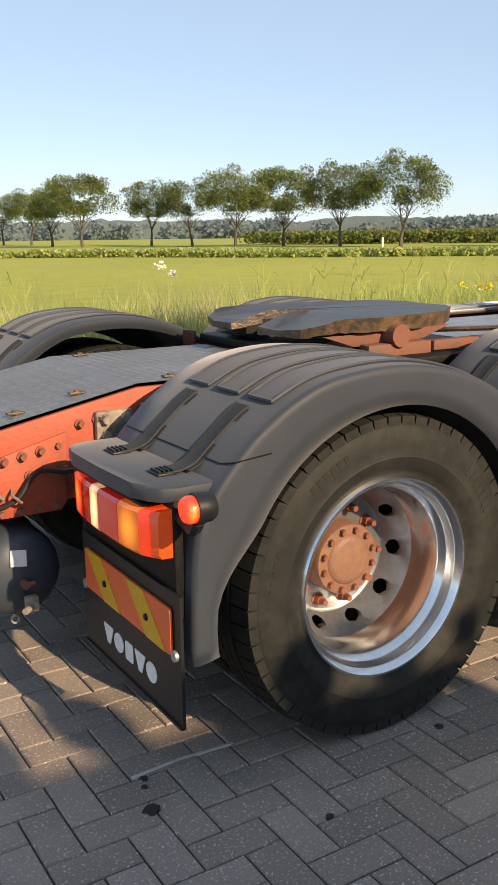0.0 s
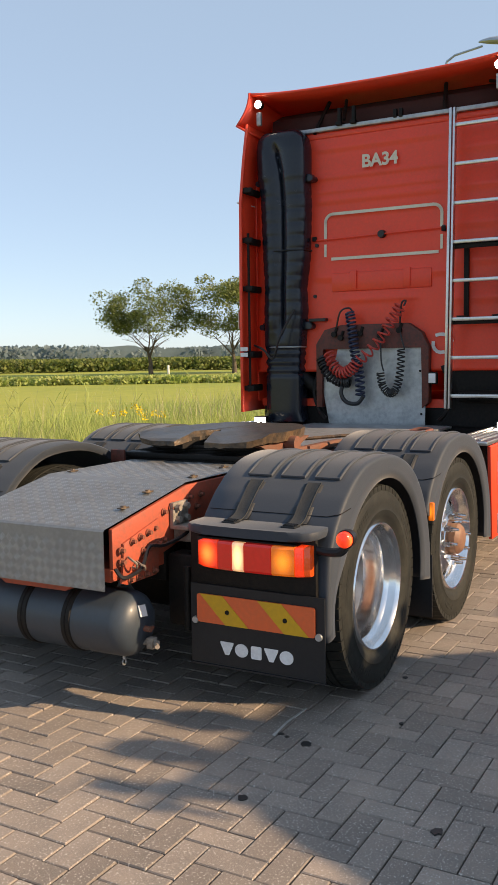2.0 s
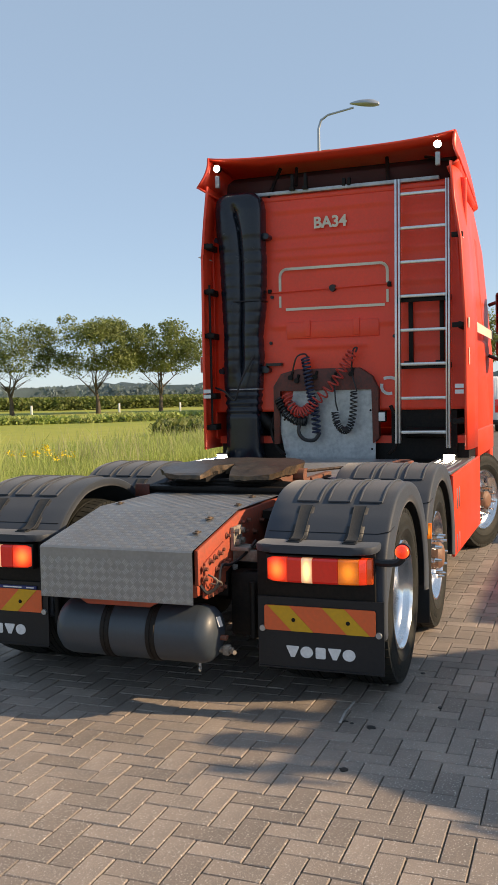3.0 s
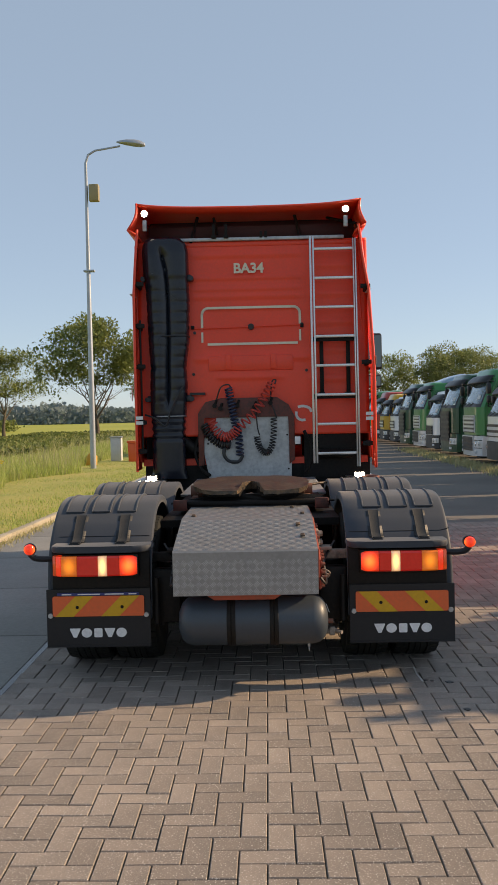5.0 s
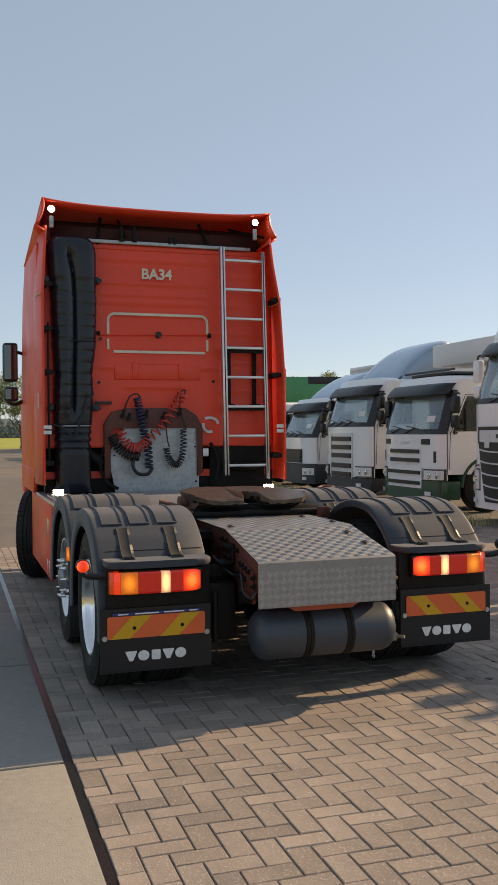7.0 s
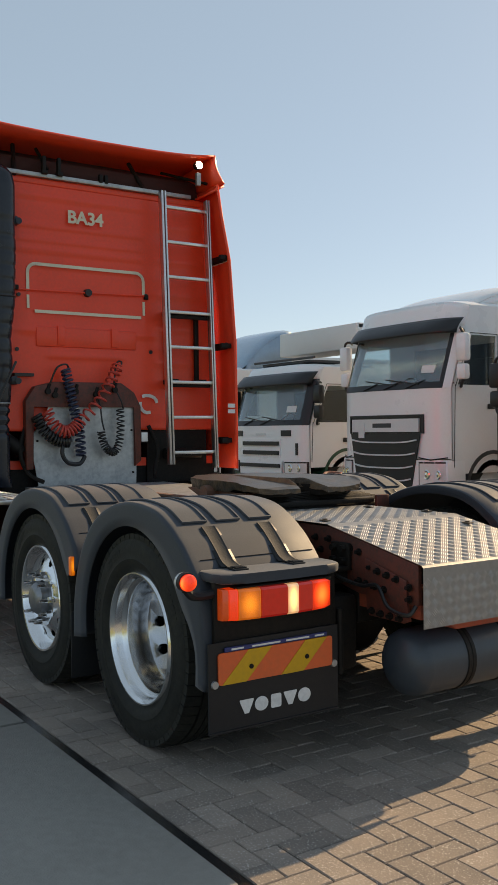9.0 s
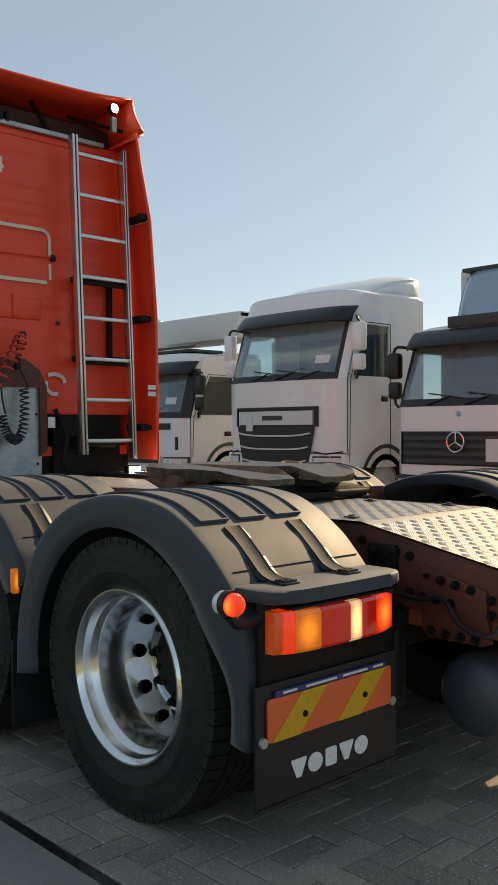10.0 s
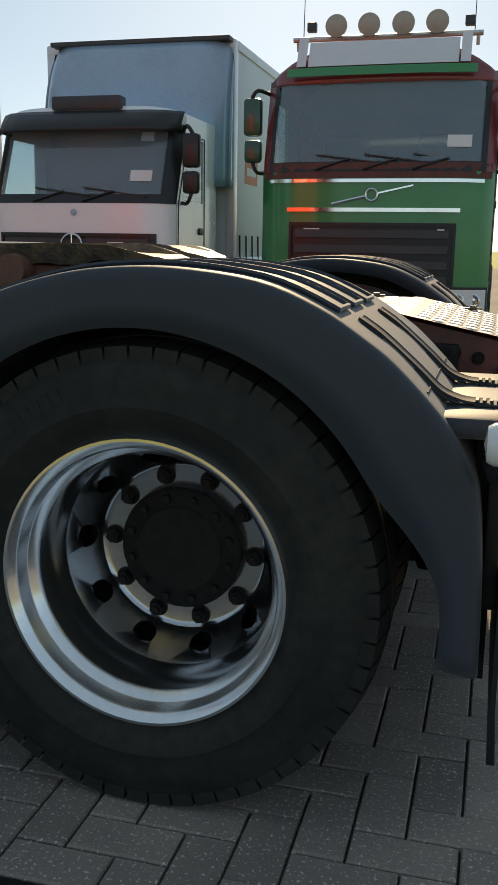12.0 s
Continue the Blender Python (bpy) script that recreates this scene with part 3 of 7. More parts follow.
def wheel(x, side, kind, inner=False, steer=0):
    """A wheel whose outer face looks towards +y in its own space."""
    y = YC + side * (1.255 - 0.15)
    if inner:
        y -= side * 0.33
    bm = BM()
    if kind == "drive":
        lathe(bm, [(0.285, 0.105), (LIP_R, 0.118), (LIP_R + 0.004, 0.128), (LIP_R - 0.004, 0.139), (0.298, 0.139), (0.284, 0.124), (0.281, 0.118), (0.278, 0.088), (0.275, 0.084), (0.261, 0.070), (0.258, 0.062), (0.256, 0.0), (0.254, -0.03), (0.250, -0.045)], seg=72)
        disc = holed_disc(BM(), -0.132, -0.045, 0.198, 0.250, 0.221, 0.027, 10, radial=0.0165)
        lathe(disc, [(0.198, -0.132), (0.193, -0.137), (0.186, -0.139), (0.105, -0.139)], seg=60)
    else:
        lathe(bm, [(0.285, 0.105), (LIP_R, 0.118), (LIP_R + 0.004, 0.128), (LIP_R - 0.004, 0.138), (0.294, 0.136), (0.284, 0.122), (0.276, 0.090), (0.262, 0.075), (0.250, 0.070)], seg=72)
        holed_disc(bm, 0.11, 0.070, 0.150, 0.250, 0.212, 0.024, 10)
        lathe(bm, [(0.150, 0.11), (0.148, 0.116), (0.10, 0.116)], seg=40)
    w = part("wheel", bm, RIM, truck, "polished aluminium wheel")
    tagged(w, group="wheels of the tractor")
    if kind == "drive":
        part("wheel_disc", disc, DISC if side < 0 else DISC_CLEAN, w, ("grimy" if side < 0 else "polished") + " dished aluminium disc with hand holes")
    w.matrix_basis = pose(x, y, AXLE_Z, 0, 24 * (x % 1.0), (0 if side > 0 else 180) + steer)
    part("tyre", tyre_mesh(BM()), RUBBER, w, "worn black rubber tyre")
    tagged(part("tread", tread_mesh(BM()), RUBBER, w), kind="stuff")
    tagged(part("sidewall_relief", sidewall_marks(BM()), RUBBER, w), kind="stuff")
    bm = BM()
    if kind == "drive":
        lathe(bm, [(0.249, -0.175), (0.10, -0.18), (0.02, -0.18)], seg=32)
        part("brake_drum", bm, BLACK, w)
        bm = BM()
        lathe(bm, [(0.118, -0.15), (0.116, -0.066), (0.112, -0.058), (0.080, -0.054), (0.074, -0.046), (0.060, -0.042), (0.001, -0.040)] if side < 0 else [(0.143, -0.15), (0.143, -0.118), (0.136, -0.112), (0.105, -0.110), (0.098, -0.104), (0.001, -0.100)], seg=36)
        # the left hub, its nuts and its bolts are near-black
        hub = part("hub", bm, HUB if side < 0 else BLACK, w, "rusty red painted hub cap" if side < 0 else "near-black hub cap")
        bm = cyl(BM(), (0, -0.140, 0), (0, -0.136, 0), 0.0225, 0.0225, 16)
        cyl(bm, (0, -0.137, 0), (0, -0.116, 0), 0.017, 0.016, 6)
        cyl(bm, (0, -0.118, 0), (0, -0.092 if side < 0 else -0.108, 0), 0.010, 0.010, 8)
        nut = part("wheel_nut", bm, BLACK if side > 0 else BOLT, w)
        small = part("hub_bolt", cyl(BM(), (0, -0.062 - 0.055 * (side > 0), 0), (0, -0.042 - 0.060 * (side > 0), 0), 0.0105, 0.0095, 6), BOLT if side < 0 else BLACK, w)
        for k in range(12):
            a = 2 * math.pi * k / 12
            again(small, Matrix.Translation(((0.096 if side < 0 else 0.120) * math.cos(a), 0, (0.096 if side < 0 else 0.120) * math.sin(a))))
        nr = 0.156 if side < 0 else 0.169
    else:
        lathe(bm, [(0.092, 0.10), (0.092, 0.155), (0.075, 0.175), (0.055, 0.183), (0.001, 0.185)], seg=32)
        part("hub", bm, HUB if side < 0 else DISC, w, "rusty red hub cap" if side < 0 else "dull metal hub cap")
        bm = cyl(BM(), (0, 0.11, 0), (0, 0.145, 0), 0.021, 0.019, 6)
        cyl(bm, (0, 0.14, 0), (0, 0.19, 0), 0.016, 0.008, 10)
        nut = part("wheel_nut", bm, CHROME, w, "chromed nut with cover")
        small, nr = None, 0.14
    for k in range(10):
        a = 2 * math.pi * (k + 0.5) / 10
        again(nut, Matrix.Translation((nr * math.cos(a), 0, nr * math.sin(a))))
    for o in (nut, small):
        if o:
            bpy.data.objects.remove(o)
    return w


REAR_X, PUSH_X, FRONT_X = 1.60, 2.87, 6.25
for s in (-1, 1):
    wheel(REAR_X, s, "drive")
    wheel(PUSH_X, s, "plain")
    wheel(FRONT_X, s, "plain", steer=-21)
    bm = tyre_mesh(BM())
    w = part("inner_tyre", bm, RUBBER, truck)
    tagged(part("tread", tread_mesh(BM()), RUBBER, w), kind="stuff")
    w.matrix_basis = pose(REAR_X, YC + s * 0.77, AXLE_Z)

# mudguards: one arch profile (x from the wheel centre, z), swept across the width
ARCH = [(-0.67, 0.40), (-0.665, 0.60), (-0.65, 0.74), (-0.62, 0.81), (-0.583, 0.872), (-0.496, 0.963), (-0.435, 1.01), (-0.353, 1.061), (-0.24, 1.105), (-0.08, 1.125), (0.06, 1.122),
        (0.18, 1.102), (0.30, 1.064), (0.40, 1.012), (0.48, 0.95), (0.555, 0.865), (0.61, 0.77), (0.65, 0.67), (0.675, 0.55), (0.685, 0.38)]


def arch_way(i0, i1, x, off=0.0):
    """Points of the arch between two indices, lifted by off along its normal."""
    out = []
    fine = smooth([(p[0], 0, p[1]) for p in ARCH], 4)
    for i in range(int(i0 * 4), int(i1 * 4) + 1):
        a, b = fine[max(i - 1, 0)], fine[min(i + 1, len(fine) - 1)]
        t = (b - a).normalized()
        out.append((x + fine[i].x - t.z * off, fine[i].z + t.x * off))
    return out


def mudguard(x, s, rear):
    outer = YC + s * 1.28
    def yo(o):
        return outer - s * o
    way = arch_way(0 if rear else 2, 19, x)
    mid = (x, AXLE_Z)
    rows = []
    for px, pz in way:
        d = Vector((px - mid[0], pz - mid[1]))
        ln = d.length
        d.normalize()
        low = min(max((0.86 - pz) / 0.34, 0.0), 1.0) if px < x else 0.0
        hole = 0.522 + 0.075 * low * low * (3 - 2 * low)
        row = [(0.66, -0.05), (0.66, -0.006), (0.652, 0.0), (0.45, 0.0), (0.25, 0.0), (0.05, 0.0), (0.024, 0.0), (0.014, -0.001), (0.005, -0.005), (0.001, -0.013), (0.0, -0.024), (0.0, -0.04), (0.0, -(ln - hole) * 0.6), (0.004, -(ln - hole))]
        rows.append([(px + d.x * h, yo(o), pz + d.y * h) for o, h in row])
    bm = BM()
    g = [[bm.verts.new(p) for p in r] for r in rows]
    for a, b in zip(g, g[1:]):
        for j in range(len(a) - 1):
            bm.faces.new((a[j], b[j], b[j + 1], a[j + 1]))
    guard = part("mudguard", bm, PLASTIC, truck, "dark grey moulded plastic mudguard", sharp=50, solid=0.006)
    # raised bands along the crown
    for o0 in (0.075, 0.245, 0.415):
        bm = BM()
        lo, hi = arch_way(6.8, 14.2, x, 0.0), arch_way(6.8, 14.2, x, 0.005)
        n = len(lo)
        rows = []
        for i in (0, *range(n), n - 1):
            e = 0.0 if len(rows) in (0, n + 1) else 1.0
            rows.append([(lo[i][0], yo(o0 - 0.008), lo[i][1]), (lo[i][0] + (hi[i][0] - lo[i][0]) * e, yo(o0), lo[i][1] + (hi[i][1] - lo[i][1]) * e), (lo[i][0] + (hi[i][0] - lo[i][0]) * e, yo(o0 + 0.112), lo[i][1] + (hi[i][1] - lo[i][1]) * e), (lo[i][0], yo(o0 + 0.120), lo[i][1])])
        g = [[bm.verts.new(p) for p in r] for r in rows]
        for a, b in zip(g, g[1:]):
            for j in range(3):
                bm.faces.new((a[j], b[j], b[j + 1], a[j + 1]))
        edge = arch_way(6.8, 14.2, x, 0.006)
        ways = [(px, yo(o0 - 0.004), pz) for px, pz in reversed(edge)] + [(px, yo(o0 + 0.116), pz) for px, pz in edge]
        band = part("crown_band", bm, PLASTIC, guard, sharp=20)
        part("band_rim", tube(BM(), ways, 0.006, 6), PLASTIC, band)
    # seam between the quarter piece and the arch
    bm = BM()
    tube(bm, [(x + p[0], yo(o), p[1]) for p, o in (((-0.548, 0.912), 0.64), ((-0.548, 0.912), 0.06), ((-0.54, 0.925), 0.0), ((-0.43, 0.935), -0.001))[:4 if s < 0 else 2]], 0.002, 5)
    part("seam", bm, BLACK, guard)
    return guard


STRAP_WAY = [(-0.405, 1.028), (-0.45, 0.998), (-0.52, 0.938), (-0.565, 0.897), (-0.60, 0.882), (-0.625, 0.878), (-0.655, 0.877)]


def straps(x, s, guard, points, buckle):
    """Two rubber straps in their dark slots down the rear slope of a mudguard."""
    outer = YC + s * 1.28
    for oc in (0.18, 0.47):
        way = smooth([(x + p[0], 0, p[1] + 0.003) for p in points], 4)
        bm, g = BM(), []
        for i, p in enumerate(way):
            wd = 0.033 - 0.004 * math.sin(math.pi * i / (len(way) - 1))
            row = [(-wd, 0.0), (-wd, 0.005), (-wd * 0.82, 0.003), (wd * 0.82, 0.003), (wd, 0.005), (wd, 0.0)]
            g.append([bm.verts.new((p.x - h * 0.5, outer - s * (oc + o), p.z + h)) for o, h in row])
        for a, b in zip(g, g[1:]):
            for k in range(5):
                bm.faces.new((a[k], b[k], b[k + 1], a[k + 1]))
        bm.faces.new(g[0]), bm.faces.new(g[-1])
        strap = part("rubber_strap", bm, STRAP, guard, "dull rubber strap with ribbed end", sharp=30)
        if buckle:
            bm = box(BM(), x - 0.682, x - 0.628, *sorted((outer - s * (oc - 0.034), outer - s * (oc + 0.034))), 0.874, 0.883, bev=0.003)
            for k in range(4):
                box(bm, x - 0.676 + k * 0.013, x - 0.670 + k * 0.013, *sorted((outer - s * (oc - 0.026), outer - s * (oc + 0.026))), 0.880, 0.889)
            part("buckle", bm, FLAP, strap)
        bm, g = BM(), []
        for p in smooth([(x + p[0], 0, p[1] + 0.0022) for p in points[:5]], 4):
            g.append([bm.verts.new((p.x, outer - s * (oc + e), p.z)) for e in (-0.046, 0.046)])
        for a, b in zip(g, g[1:]):
            bm.faces.new((a[0], b[0], b[1], a[1]))
        part("strap_slot", bm, FLAP, guard, solid=0.003)


for s in (-1, 1):
    guard = mudguard(REAR_X, s, True)
    straps(REAR_X, s, guard, STRAP_WAY, True)
    straps(PUSH_X, s, mudguard(PUSH_X, s, False), STRAP_WAY[:4] + [(-0.595, 0.855)], False)
    outer = YC + s * 1.28
    # lamp hood
    y0, y1 = sorted((outer - s * 0.035, outer - s * 0.665))
    bm = BM()
    hood = [(1.06, y0), (1.06, y1), (0.92, y1), (0.875, y1 - 0.015), (0.85, y1 - 0.05), (0.838, y1 - 0.11), (0.832, (y0 + y1) / 2), (0.838, y0 + 0.11), (0.85, y0 + 0.05), (0.875, y0 + 0.015), (0.92, y0)]
    prism(bm, hood, "z", 0.835, 0.876, bev=0.012)
    part("lamp_hood", bm, PLASTIC, truck, "grey plastic hood above the tail lamp")
    # carrier panel, flap, reflector sheet
    bm = BM()
    box(bm, 0.908, 0.935, y0 + 0.01, y1 - 0.005, 0.52, 0.85, bev=0.006)
    box(bm, 0.92, 0.96, y1 - 0.12, y1 - 0.08, 0.35, 0.84)
    part("lamp_carrier", bm, BLACK, truck)
    f0, f1 = sorted((YC + s * 1.278, YC + s * 0.625))
    bm = BM()
    box(bm, 0.895, 0.904, f0, f1, 0.235, 0.60)
    flap = part("mud_flap", bm, FLAP, truck, "black rubber mud flap with white marks")
    part("flap_lip", box(BM(), 0.889, 0.896, f0, f1, 0.235, 0.243), FLAP, flap)
    for e in (f0 + 0.025, f1 - 0.025):
        part("flap_washer", cyl(BM(), (0.897, e, 0.435), (0.885, e, 0.435), 0.017, 0.015, 14), GALV, flap)
    # plain white marks in place of the maker's name
    yl = YC + s * 0.955 + 0.182
    for k in range(5):
        yc, h = yl - 0.036 - k * 0.073, 0.033
        if k in (0, 3):
            shape = [(yc - h, 0.353), (yc - h, 0.346), (yc - 0.010, 0.296), (yc + 0.010, 0.296), (yc + h, 0.346), (yc + h, 0.353)]
        elif k == 2:
            shape = round_rect(yc - 0.026, yc + 0.026, 0.296, 0.353, 0.008)
        else:
            shape = [(yc + 0.033 * math.cos(a), 0.3245 + 0.0295 * math.sin(a)) for a in (2 * math.pi * i / 20 for i in range(20))]
        part("white_mark", prism(BM(), shape, "x", 0.892, 0.8945), WHITE_FLAP, flap)
    c0, c1 = sorted((YC + s * 1.238, YC + s * 0.662))
    z0, z1 = 0.430, 0.558
    bm = BM()
    prism(bm, round_rect(c0, c1, z0, z1, 0.012), "x", 0.886, 0.8925)
    sheet_sign = part("reflector_board", bm, ORANGE_SIGN, truck, "orange board with yellow slanting stripes")
    for a in (0.16, 0.66):
        n0 = c0 + (c1 - c0) * a
        n1 = n0 + (c1 - c0) * 0.20
        lean = -0.128 * s
        if s > 0:
            n0, n1 = n0 + 0.064 , n1 + 0.064
        else:
            n0, n1 = n0 - 0.064, n1 - 0.064
        cut = [(n0, z0), (n1, z0), (n1 + lean, z1), (n0 + lean, z1)]
        bm = BM()
        prism(bm, [(min(max(q[0], c0 + 0.004), c1 - 0.004), q[1]) for q in cut], "x", 0.8835, 0.8865)
        part("yellow_stripe", bm, YELLOW_SIGN, sheet_sign)
    for e in (0.24, 0.73):
        part("rivet", cyl(BM(), (0.884, c0 + (c1 - c0) * e, 0.488), (0.879, c0 + (c1 - c0) * e, 0.488), 0.011, 0.009, 10), BLACK, sheet_sign)
    if s > 0:
        bm = box(BM(), 0.884, 0.893, c0 + 0.03, c1 - 0.03, 0.561, 0.578)
        strip = part("dealer_strip", bm, BLUE_STRIP, truck, "dark blue strip with small white marks")
        for a, b in ((0.03, 0.09), (0.13, 0.27), (0.30, 0.42), (0.45, 0.50)):
            part("white_bar", box(BM(), 0.8822, 0.8845, c1 - 0.03 - b, c1 - 0.03 - a, 0.566, 0.573), PAPER, strip)
    # tail lamp: a curved box of coloured lenses
    t_in, t_out = YC + s * 0.692, YC + s * 1.228
    segs = [(0.0, 0.21, LENS_RED_LIT), (0.21, 0.35, LENS_RED), (0.35, 0.455, LENS_WHITE), (0.455, 0.70, LENS_RED), (0.70, 0.89, LENS_AMBER), (0.89, 0.955, LENS_RED_DIM), (0.955, 1.0, LENS_ORANGE)]
    bm = box(BM(), 0.855, 0.908, *sorted((t_in - s * 0.006, t_in + (t_out - t_in) * 0.885)), 0.680, 0.824, bev=0.008)
    lamp = part("tail_lamp", bm, BLACK, truck, "tail lamp with red, white and amber lenses, lit")
    def lamp_x(f):
        return 0.826 + 0.030 * abs(2 * f - 1) ** 3 + 0.014 * max(0.0, f - 0.9) / 0.1
    for a, b, m in segs:
        bm = BM()
        fs = span(a + 0.003, b - 0.003, 4)
        back = 0.925 if b > 0.9 else 0.866
        rows = []
        for f in fs:
            y = t_in + (t_out - t_in) * f
            rows.append([(back, y, 0.688), (lamp_x(f) + 0.008, y, 0.690), (lamp_x(f), y, 0.700), (lamp_x(f), y, 0.804), (lamp_x(f) + 0.008, y, 0.814), (back, y, 0.816)])
        g = [[bm.verts.new(q) for q in r] for r in rows]
        for p, q in zip(g, g[1:]):
            for j in range(5):
                bm.faces.new((p[j], q[j], q[j + 1], p[j + 1]))
        bm.faces.new(g[0]), bm.faces.new(g[-1])
        part("lens", bm, m, lamp)
    # outline lamp on its rubber arm
    ly, lz = YC + s * 1.374, 0.857
    bm = BM()
    tube(bm, smooth([(0.93, YC + s * 1.20, 0.80), (0.925, YC + s * 1.28, 0.79), (0.905, YC + s * 1.345, 0.80), (0.90, ly, lz - 0.03)], 5), 0.019, 8)
    cyl(bm, (0.890, ly, lz), (0.912, ly, lz), 0.039, 0.039, 20)
    arm = part("outline_lamp", bm, FLAP, truck, "round outline lamp on a black rubber arm, lit red")
    bm = BM()
    lathe(bm, [(0.034, 0.0), (0.034, -0.016), (0.029, -0.026), (0.016, -0.031), (0.001, -0.032)], seg=20)
    o = part("red_lens", bm, LENS_RED_LIT, arm)
    o.matrix_basis = pose(0.891, ly, lz, 0, 0, -90)
    o = part("front_lens", lathe(BM(), [(0.036, 0.0), (0.036, -0.020), (0.030, -0.031), (0.001, -0.036)], seg=20), LENS_CLEAR if s > 0 else FLAP, arm)
    o.matrix_basis = pose(0.911, ly, lz, 0, 0, 90)
    # flap and marker between the wheels
    part("inner_mud_flap", box(BM(), 2.315, 2.325, *sorted((YC + s * 1.275, YC + s * 0.80)), 0.15, 0.50, bev=0.002), FLAP, truck)
    bm = box(BM(), 2.255, 2.285, *sorted((YC + s * 1.272, YC + s * 1.30)), 0.70, 0.80, bev=0.006)
    part("side_marker", bm, LENS_AMBER, truck, "small amber side marker")

# frame rails, covers and tank
for s in (-1, 1):
    y0, y1 = sorted((YC + s * 0.405, YC + s * 0.425))
    bm = BM()
    prism(bm, [(0.60, 0.872), (1.19, 0.988), (1.95, 0.988), (1.97, 0.978), (5.6, 0.978), (5.6, 0.74), (1.16, 0.74), (0.98, 0.70), (0.60, 0.70)], "y", y0, y1, bev=0.003)
    box(bm, 1.25, 5.6, *sorted((YC + s * 0.33, YC + s * 0.405)), 0.965, 0.977)
    box(bm, 1.0, 5.6, *sorted((YC + s * 0.33, YC + s * 0.405)), 0.741, 0.753)
    # left rail and bolts face away from the sun; their colour holds the shade
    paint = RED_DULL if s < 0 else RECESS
    rail = part("frame_rail", bm, paint, truck, "red painted steel frame rail with bolts" if s < 0 else "brown-red steel frame rail with bolts, shade in its paint")
    bm = BM()
    p0, p1 = sorted((YC + s * 0.4255, YC + s * 0.437))
    prism(bm, [(0.64, 0.63), (0.68, 0.615), (0.90, 0.615), (0.92, 0.64), (0.93, 0.87), (0.66, 0.80), (0.66, 0.70)], "y", p0, p1, bev=0.003)
    part("end_plate", bm, paint, rail)
    bolt = part("bolt", cyl(cyl(BM(), (0, 0, 0), (0, s * 0.006, 0), 0.017, 0.017, 10), (0, s * 0.004, 0), (0, s * 0.024, 0), 0.011, 0.010, 6), BOLT if s < 0 else BLACK, rail)
    spots = [(0.64 + 0.0, 0.775), (0.64, 0.725), (0.72, 0.80), (0.78, 0.81), (0.84, 0.82), (0.90, 0.83), (0.80, 0.745), (0.86, 0.75), (0.92, 0.755), (0.98, 0.76), (0.98, 0.89), (1.04, 0.90), (1.20, 0.93), (1.26, 0.875), (1.12, 0.78), (1.30, 0.93), (1.40, 0.85), (1.52, 0.9), (1.70, 0.86), (1.85, 0.9), (0.70, 0.635), (0.76, 0.635), (0.82, 0.635), (0.88, 0.64), (2.1, 0.88), (2.4, 0.88), (2.7, 0.88), (3.2, 0.88)]
    for bx, bz in spots:
        again(bolt, Matrix.Translation((bx, YC + s * (0.437 if bx < 0.93 and bz < 0.83 else 0.426), bz)))
    bpy.data.objects.remove(bolt)
    bm = BM()
    box(bm, 1.03, 1.16, *sorted((YC + s * 0.427, YC + s * 0.450)), 0.815, 0.925, bev=0.006)
    box(bm, 1.03, 1.16, *sorted((YC + s * 0.427, YC + s * 0.53)), 0.800, 0.820, bev=0.005)
    box(bm, 1.06, 1.10, *sorted((YC + s * 0.427, YC + s * 0.66)), 0.74, 0.80, bev=0.006)
    for bx, bz in ((1.06, 0.90), (1.13, 0.90), (1.06, 0.845), (1.13, 0.845)):
        cyl(bm, (bx, YC + s * 0.450, bz), (bx, YC + s * 0.472, bz), 0.017, 0.016, 6)
    # left bracket is black instead of dusty grey, its shade painted in
    part("guard_bracket", bm, DUSTY if s < 0 else BLACK, truck, "grimy steel bracket, the left one darkened with shade")
    bm = BM()
    tube(bm, smooth([(0.61, YC + s * 0.43, 0.70), (0.63, YC + s * 0.46, 0.66), (0.74, YC + s * 0.47, 0.68), (0.82, YC + s * 0.46, 0.76), (0.92, YC + s * 0.47, 0.75), (1.05, YC + s * 0.50, 0.78), (1.1, YC + s * 0.55, 0.85)], 5), 0.009, 6)
    part("cable", bm, HOSE_BLACK, truck)
    # dark running gear behind the panels
    bm = BM()
    box(bm, 0.98, 1.10, *sorted((YC + s * 0.44, YC + s * 0.62)), 0.36, 0.70, bev=0.02)
    cyl(bm, (1.02, YC + s * 0.56, 0.34), (1.02, YC + s * 0.56, 0.70), 0.022)
    cyl(bm, (0.93, YC + s * 0.585, 0.37), (0.93, YC + s * 0.585, 0.66), 0.016)
    cyl(bm, (1.25, YC + s * 0.5, 0.40), (1.25, YC + s * 0.5, 0.72), 0.11, 0.11, 20)
    cyl(bm, (1.95, YC + s * 0.5, 0.40), (1.95, YC + s * 0.5, 0.72), 0.11, 0.11, 20)
    box(bm, 1.1, 2.1, *sorted((YC + s * 0.45, YC + s * 0.55)), 0.36, 0.42, bev=0.01)
    box(bm, 1.55, 4.8, *sorted((YC + s * 0.43, YC + s * 0.62)), 0.90, 0.95)
    part("suspension", bm, BLACK, truck, "grimy black air suspension")
bm = BM()
cyl(bm, (REAR_X, YC - 0.9, AXLE_Z), (REAR_X, YC + 0.9, AXLE_Z), 0.09, 0.09, 16)
cyl(bm, (PUSH_X, YC - 0.9, AXLE_Z - 0.06), (PUSH_X, YC + 0.9, AXLE_Z - 0.06), 0.07, 0.07, 16)
lathe(bm, [(0.01, -0.2), (0.16, -0.16), (0.23, -0.05), (0.23, 0.05), (0.16, 0.16), (0.01, 0.2)], (REAR_X, YC, AXLE_Z), 24)
box(bm, 1.0, 1.08, YC - 0.42, YC + 0.42, 0.56, 0.82, bev=0.01)
